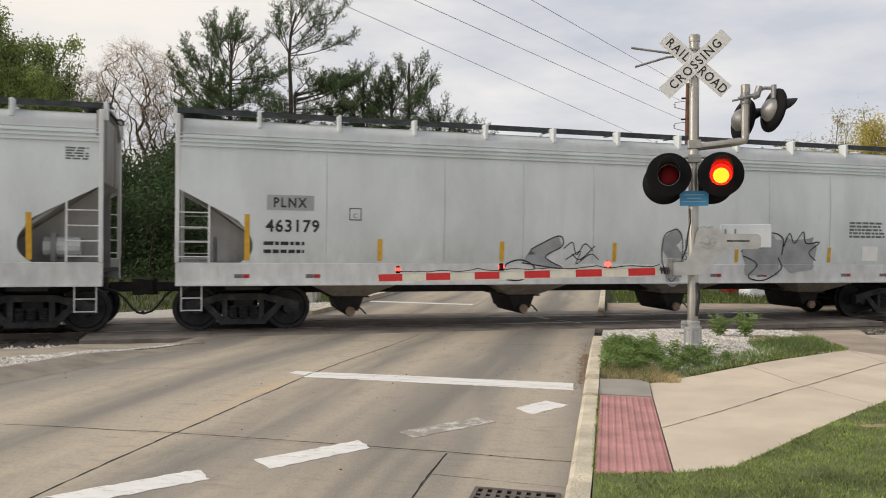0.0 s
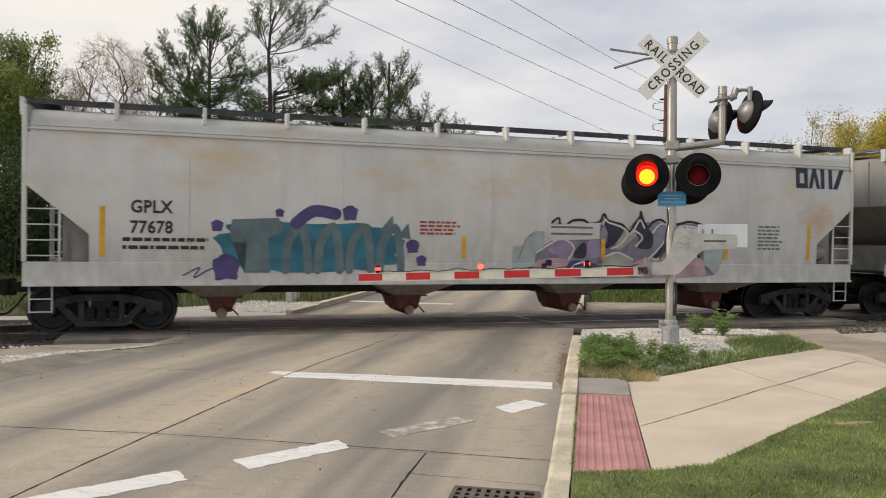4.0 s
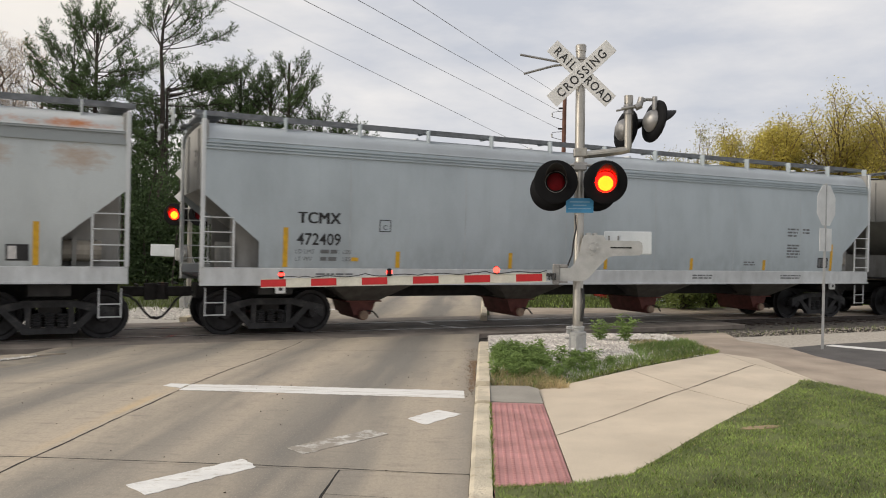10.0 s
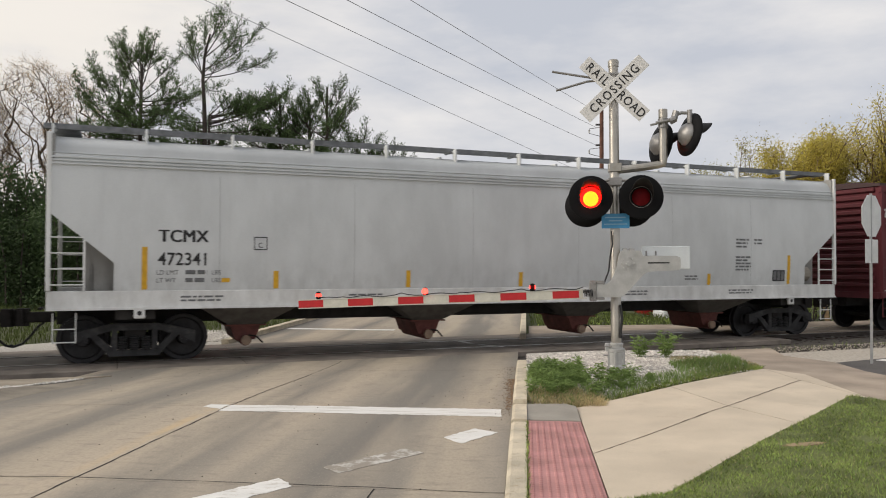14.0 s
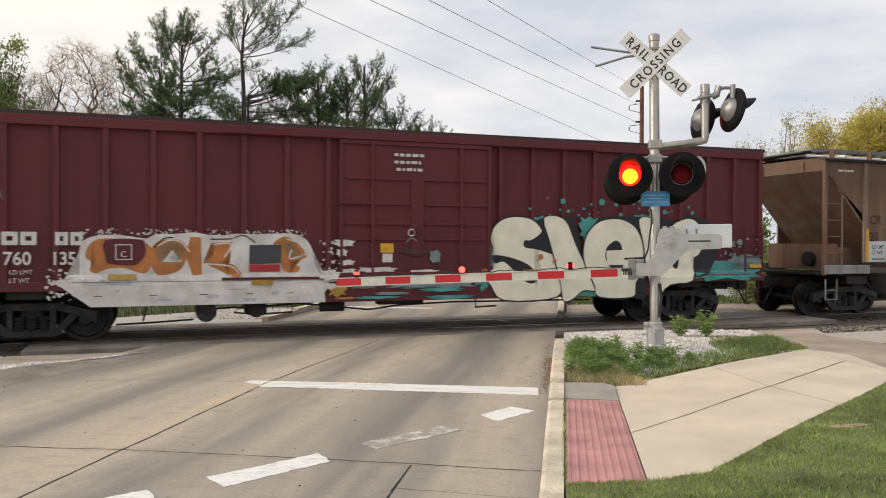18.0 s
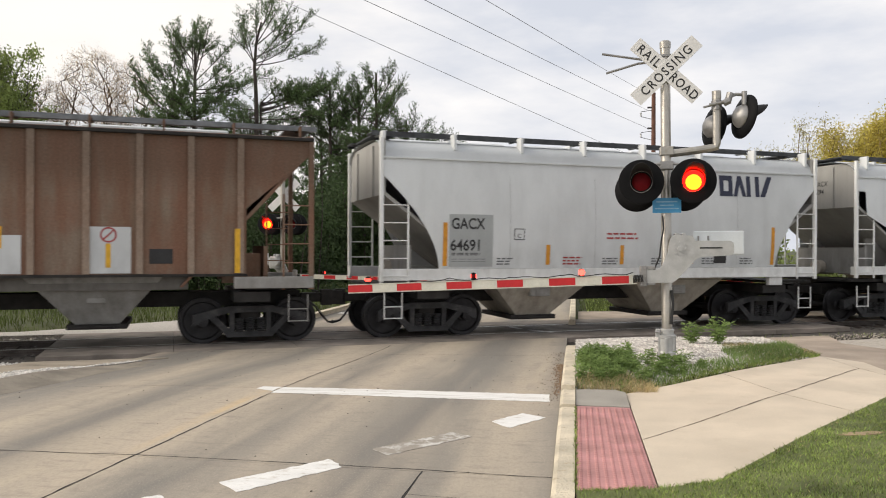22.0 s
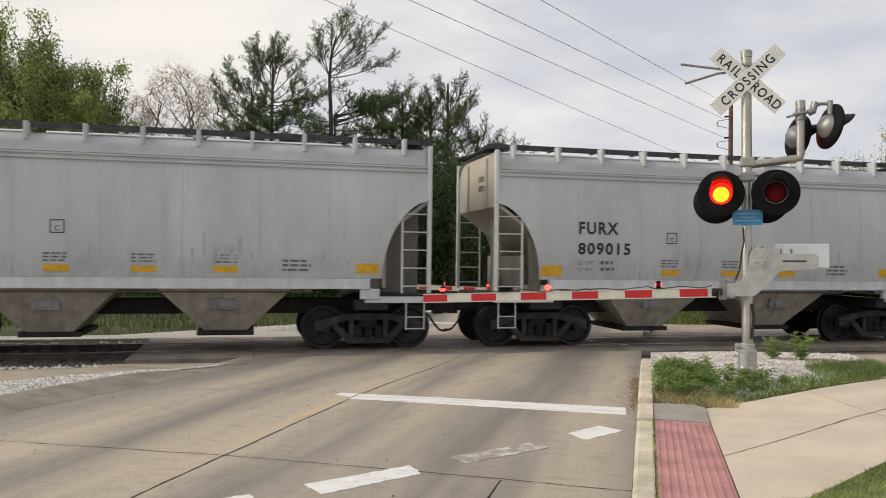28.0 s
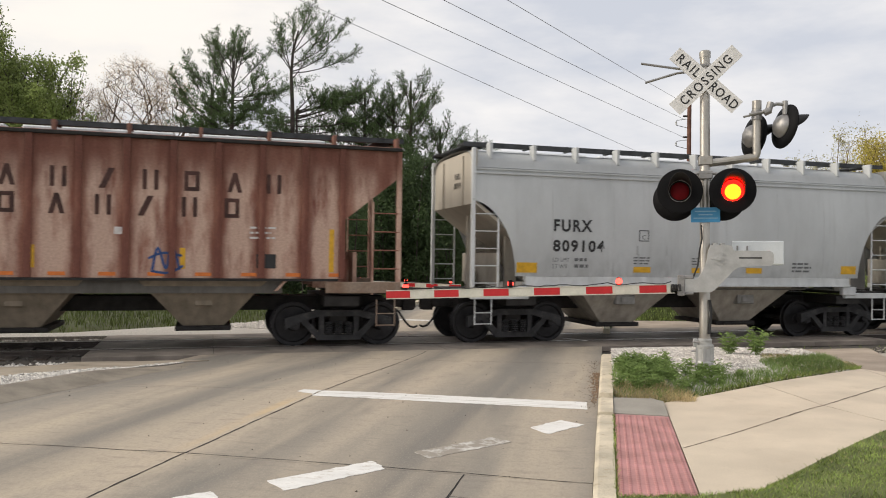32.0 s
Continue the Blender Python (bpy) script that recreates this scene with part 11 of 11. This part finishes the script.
for i in range(len(xs) - 1):
    for k in range(32):
        lf.append((i * 33 + k, (i + 1) * 33 + k, (i + 1) * 33 + k + 1, i * 33 + k + 1))
M_LAWNSOIL = material("lawn_soil_and_thatch", (0.14, 0.165, 0.05), 0.95, 0, 0.5, 2.2, 50, 0.4, stain=(0.22, 0.16, 0.08), stain_scale=0.9, stain_at=0.68)
tagged(soup("lawn", lv, lf, M_LAWNSOIL), "mown green lawn beside the pavement", "lawn", kind="structure")


M_BARE = material("bare_tan_earth", (0.34, 0.25, 0.15), 0.95, 0, 0.3, 6, 60, 0.4)
for cx, cy, w, d, seed in ((2.45, 7.17, 0.22, 0.07, 1),):
    rb = random.Random(seed)
    ring = [(cx + w * math.cos(a * 0.3927) * rb.uniform(0.7, 1.2), cy + d * math.sin(a * 0.3927) * rb.uniform(0.7, 1.2) + 0.35 * w * math.cos(a * 0.3927)) for a in range(16)]
    tagged(part("bare_patch", sheet(ring, lambda x, y: lawn_z(x, y) + 0.006, 0.01, 0.5), M_BARE), "bare tan earth in the lawn", "bare earth", kind="structure")


def on_lawn(rr):
    while True:
        x = rr.uniform(-0.03, 6.5)
        y = rr.uniform(2.6, 10.2)
        if y < lawn_top(x) - 0.03 + 0.05 * noise.noise(Vector((x * 6, y * 6, 0))) + 0.03 * rr.random() and rr.random() < 1.25 - y * 0.05:
            if noise.noise(Vector((x * 1.1 + 7, y * 1.1, 2))) > 0.42 and rr.random() < 0.75:
                continue
            if ((x - 2.45) / 0.3) ** 2 + ((y - 7.17 - 0.35 * (x - 2.45)) / 0.1) ** 2 < rr.uniform(0.3, 1.6) and rr.random() < 0.72:
                continue
            if noise.noise(Vector((x * 2.6, y * 2.6, 9))) > 0.3 and rr.random() < 0.5:
                continue
            return x, y, lawn_z(x, y) - 0.012


blades("lawn_grass", "short green lawn grass blades", 100000, on_lawn, 0.034, 0.003, M_GRASS, 11, 0.9)
blades("lawn_grass", "taller lighter lawn grass blades", 12000, on_lawn, 0.036, 0.004, M_WEED, 12, 0.8)
blades("dry_lawn_grass", "scattered straw-coloured grass blades", 7000, on_lawn, 0.026, 0.0022, M_STRAW, 13, 1.2)


def weed(x, y, z, h, seed, stems, name="weed_plant", label="leafy green weed plant growing in gravel"):
    rr = random.Random(seed)
    T = Twigs(seed)
    for _ in range(stems):
        d = Vector((rr.uniform(-0.42, 0.42), rr.uniform(-0.42, 0.42), 1)).normalized()
        ln = h * rr.uniform(0.6, 1.1)
        pts = [Vector((rr.uniform(-0.04, 0.04), rr.uniform(-0.04, 0.04), 0))]
        for k in range(4):
            d = (d + Vector((rr.uniform(-0.2, 0.2), rr.uniform(-0.2, 0.2), 0))).normalized()
            pts.append(pts[-1] + d * ln / 4)
        T.limb(pts, 0.004, 0.002, 3)
        for p in pts[1:]:
            for _ in range(5):
                a = Vector((rr.uniform(-1, 1), rr.uniform(-1, 1), rr.uniform(-0.1, 0.7))).normalized()
                b = a.orthogonal().normalized()
                s = rr.uniform(0.05, 0.09) * (h / 0.35) ** 0.5
                i = len(T.lv)
                T.lv += [p, p + a * s * 0.6 + b * s * 0.12, p + a * s * 1.45 - Vector((0, 0, s * 0.25)), p + a * s * 0.6 - b * s * 0.12]
                T.lf.append((i, i + 1, i + 2, i + 3))
    e = empty(name, pose(x, y, z), label, "weed", "weeds round the signal")
    soup("stem", T.v, T.f, M_WEED, e)
    soup("leaf_mass", T.lv, T.lf, M_WEED, e)
    return e


weed(1.95, 14.0, mound_z(1.95, 14.0), 0.38, 71, 17, label="bushy green weed standing in the pale gravel")
weed(2.4, 13.9, mound_z(2.4, 13.9), 0.43, 72, 19, label="bushy green weed standing in the pale gravel")
rw = random.Random(80)
made = 0
while made < 58:
    x = rw.uniform(0.0, 2.2)
    y = rw.uniform(9.6, 13.6)
    front = 9.45 + max(0, x - 0.5) * 1.07
    near = (y - front)
    if near < 0.05:
        continue
    if (x < 0.95 and near < 2.6 - 1.6 * x) or (near < (0.75 if x < 1.5 else 0.3)):
        weed(x, y, mound_z(x, y), rw.uniform(0.13, 0.26) if x < 1 else rw.uniform(0.09, 0.18), 100 + made, rw.randint(6, 11))
        made += 1


def weedy(rr):
    while True:
        x, y = rr.uniform(-0.05, 3.5), rr.uniform(9.35, 14)
        near = y - (9.4 + max(0, x - 0.5) * 1.07)
        if 0.0 < near < (1.9 if x < 0.6 else 0.5 if x < 2.2 else 1.5) and rr.random() < 0.8:
            return x, y, mound_z(x, y)


def walk_edge(rr):
    x = rr.uniform(0.45, 3.7)
    y = 9.3 + max(0, x - 0.5) * 1.07 + abs(rr.gauss(0, 0.13))
    return x, y, mound_z(x, y) - 0.005


blades("edge_grass", "rough short grass along the edge of the walk", 3200, walk_edge, 0.06, 0.004, M_GRASS, 29, 0.9)
blades("edge_grass", "sparse dry grass along the edge of the walk", 900, walk_edge, 0.04, 0.003, M_STRAW, 30, 1.1)
blades("weedy_grass", "rough green grass at the edge of the gravel", 6500, weedy, 0.09, 0.004, M_WEED, 21, 0.7)
blades("dry_weedy_grass", "dry straw grass at the edge of the kerb", 2200, lambda rr: (lambda x, y: (x, y, mound_z(x, y)))(rr.uniform(-0.03, 0.9), rr.uniform(9.35, 9.9)), 0.09, 0.004, M_STRAW, 22, 1.0)


def on_patch(rr):
    while True:
        x, y = rr.uniform(2.2, 3.75), rr.uniform(11.2, 14.1)
        if y > 11.2 + (x - 2.28) * 1.2 and x > 2.42 + 0.15 * noise.noise(Vector((x * 4, y * 4, 0))) and (x - 2.9) + (y - 14.1) * 0.8 < 0.0:
            return x, y, mound_z(x, y) + 0.01


blades("patch_grass", "thin green grass beside the gravel", 1600, on_patch, 0.026, 0.0035, M_GRASS, 27, 0.9)


def by_driveway(rr):
    return rr.uniform(5.7, 8.8), rr.uniform(10.7, 11.6), -0.02


blades("patch_grass", "short dry mossy grass beside the gravel", 3500, on_patch, 0.026, 0.0035, M_STRAW, 31, 1.1)
blades("driveway_grass", "short green grass beside the driveway", 2500, by_driveway, 0.06, 0.004, M_GRASS, 28, 0.9)


def kerb_gap(rr):
    y = rr.uniform(5.3, 8.4)
    return -0.055 + rr.uniform(-0.012, 0.012), y, 0.035


blades("kerb_grass", "grass growing in the joint beside the kerb", 700, kerb_gap, 0.03, 0.003, M_GRASS, 23, 0.9)


def far_grass(rr):
    while True:
        x, y = rr.uniform(-30, 24), rr.uniform(17, 36)
        w = TN.x * x + TN.y * y
        if w < 19.9 or XL - 0.4 < x < XR + 0.3 or (-10.2 < x < 0 and w < 22.6 - 0.35 * max(0.0, -8.5 - x)) or (x > 0 and w < 21.6):
            continue
        if x > 0 and y < 26.5 + (x - 6.5) * 0.5 and rr.random() < 0.97:
            continue
        return x, y, ground_z(x, y)


blades("far_grass", "long green grass beyond the tracks", 30000, far_grass, 0.22, 0.012, M_FARGRASS, 24, 0.6)


def far_lawn(rr):
    while True:
        x, y = rr.uniform(0.3, 22), rr.uniform(24.6, 38)
        if y > (24.7 + x * 0.28 if x < 6.5 else 26.6 + (x - 6.5) * 0.5) and rr.random() < 1.3 - (y - 24) * 0.06:
            return x, y, ground_z(x, y)


blades("far_lawn", "sunlit green lawn beyond the side street", 14000, far_lawn, 0.07, 0.02, M_GRASS, 32, 0.7)


def cut_edge(rr):
    return on_track(rr.uniform(8, 30), rr.uniform(-4.4, -3.7), 0).to_tuple()[:2] + (-0.1,)


blades("track_grass", "sparse grass beside the ballast", 500, cut_edge, 0.08, 0.005, M_GRASS, 25, 0.8)

# loose bits on the road: twigs, leaves, pebbles
def debris(rr):
    x, y = rr.uniform(-7.1, -0.3), rr.uniform(4.2, 13)
    return x, y, road_z(x, y) + 0.004


stones("road_grit", "dark specks of grit and leaf on the road", 110, debris, 0.008, material("dark_grit", (0.06, 0.045, 0.03), 0.9, 0, 0.3), 31)
stones("kerb_grit", "brown grit gathered along the kerb", 220, lambda rr: (lambda y: (XR - abs(rr.gauss(0, 0.14)) - 0.02, y, road_z(XR, y) + 0.003))(rr.uniform(8.6, 14)), 0.009, material("brown_grit", (0.26, 0.21, 0.16), 0.9, 0, 0.4, island=0.4), 32)


def motions():
    for car, s0 in CARS:
        rows = []
        for k in range(33):
            rows.append((k, track_pose(s0 - travelled(k), 0, RAIL_Z)))
        walk(car, rows)
    for ws, x in WHEELSETS:
        rows = []
        for k in range(321):
            t = k / 10
            rows.append((t, Matrix.Translation((x, 0, WHEEL_R)) @ Matrix.Rotation(-travelled(t) / WHEEL_R, 4, "Y")))
        walk(ws, rows)
    for lamp, rows in FLASHERS:
        walk(lamp, rows)


motions()
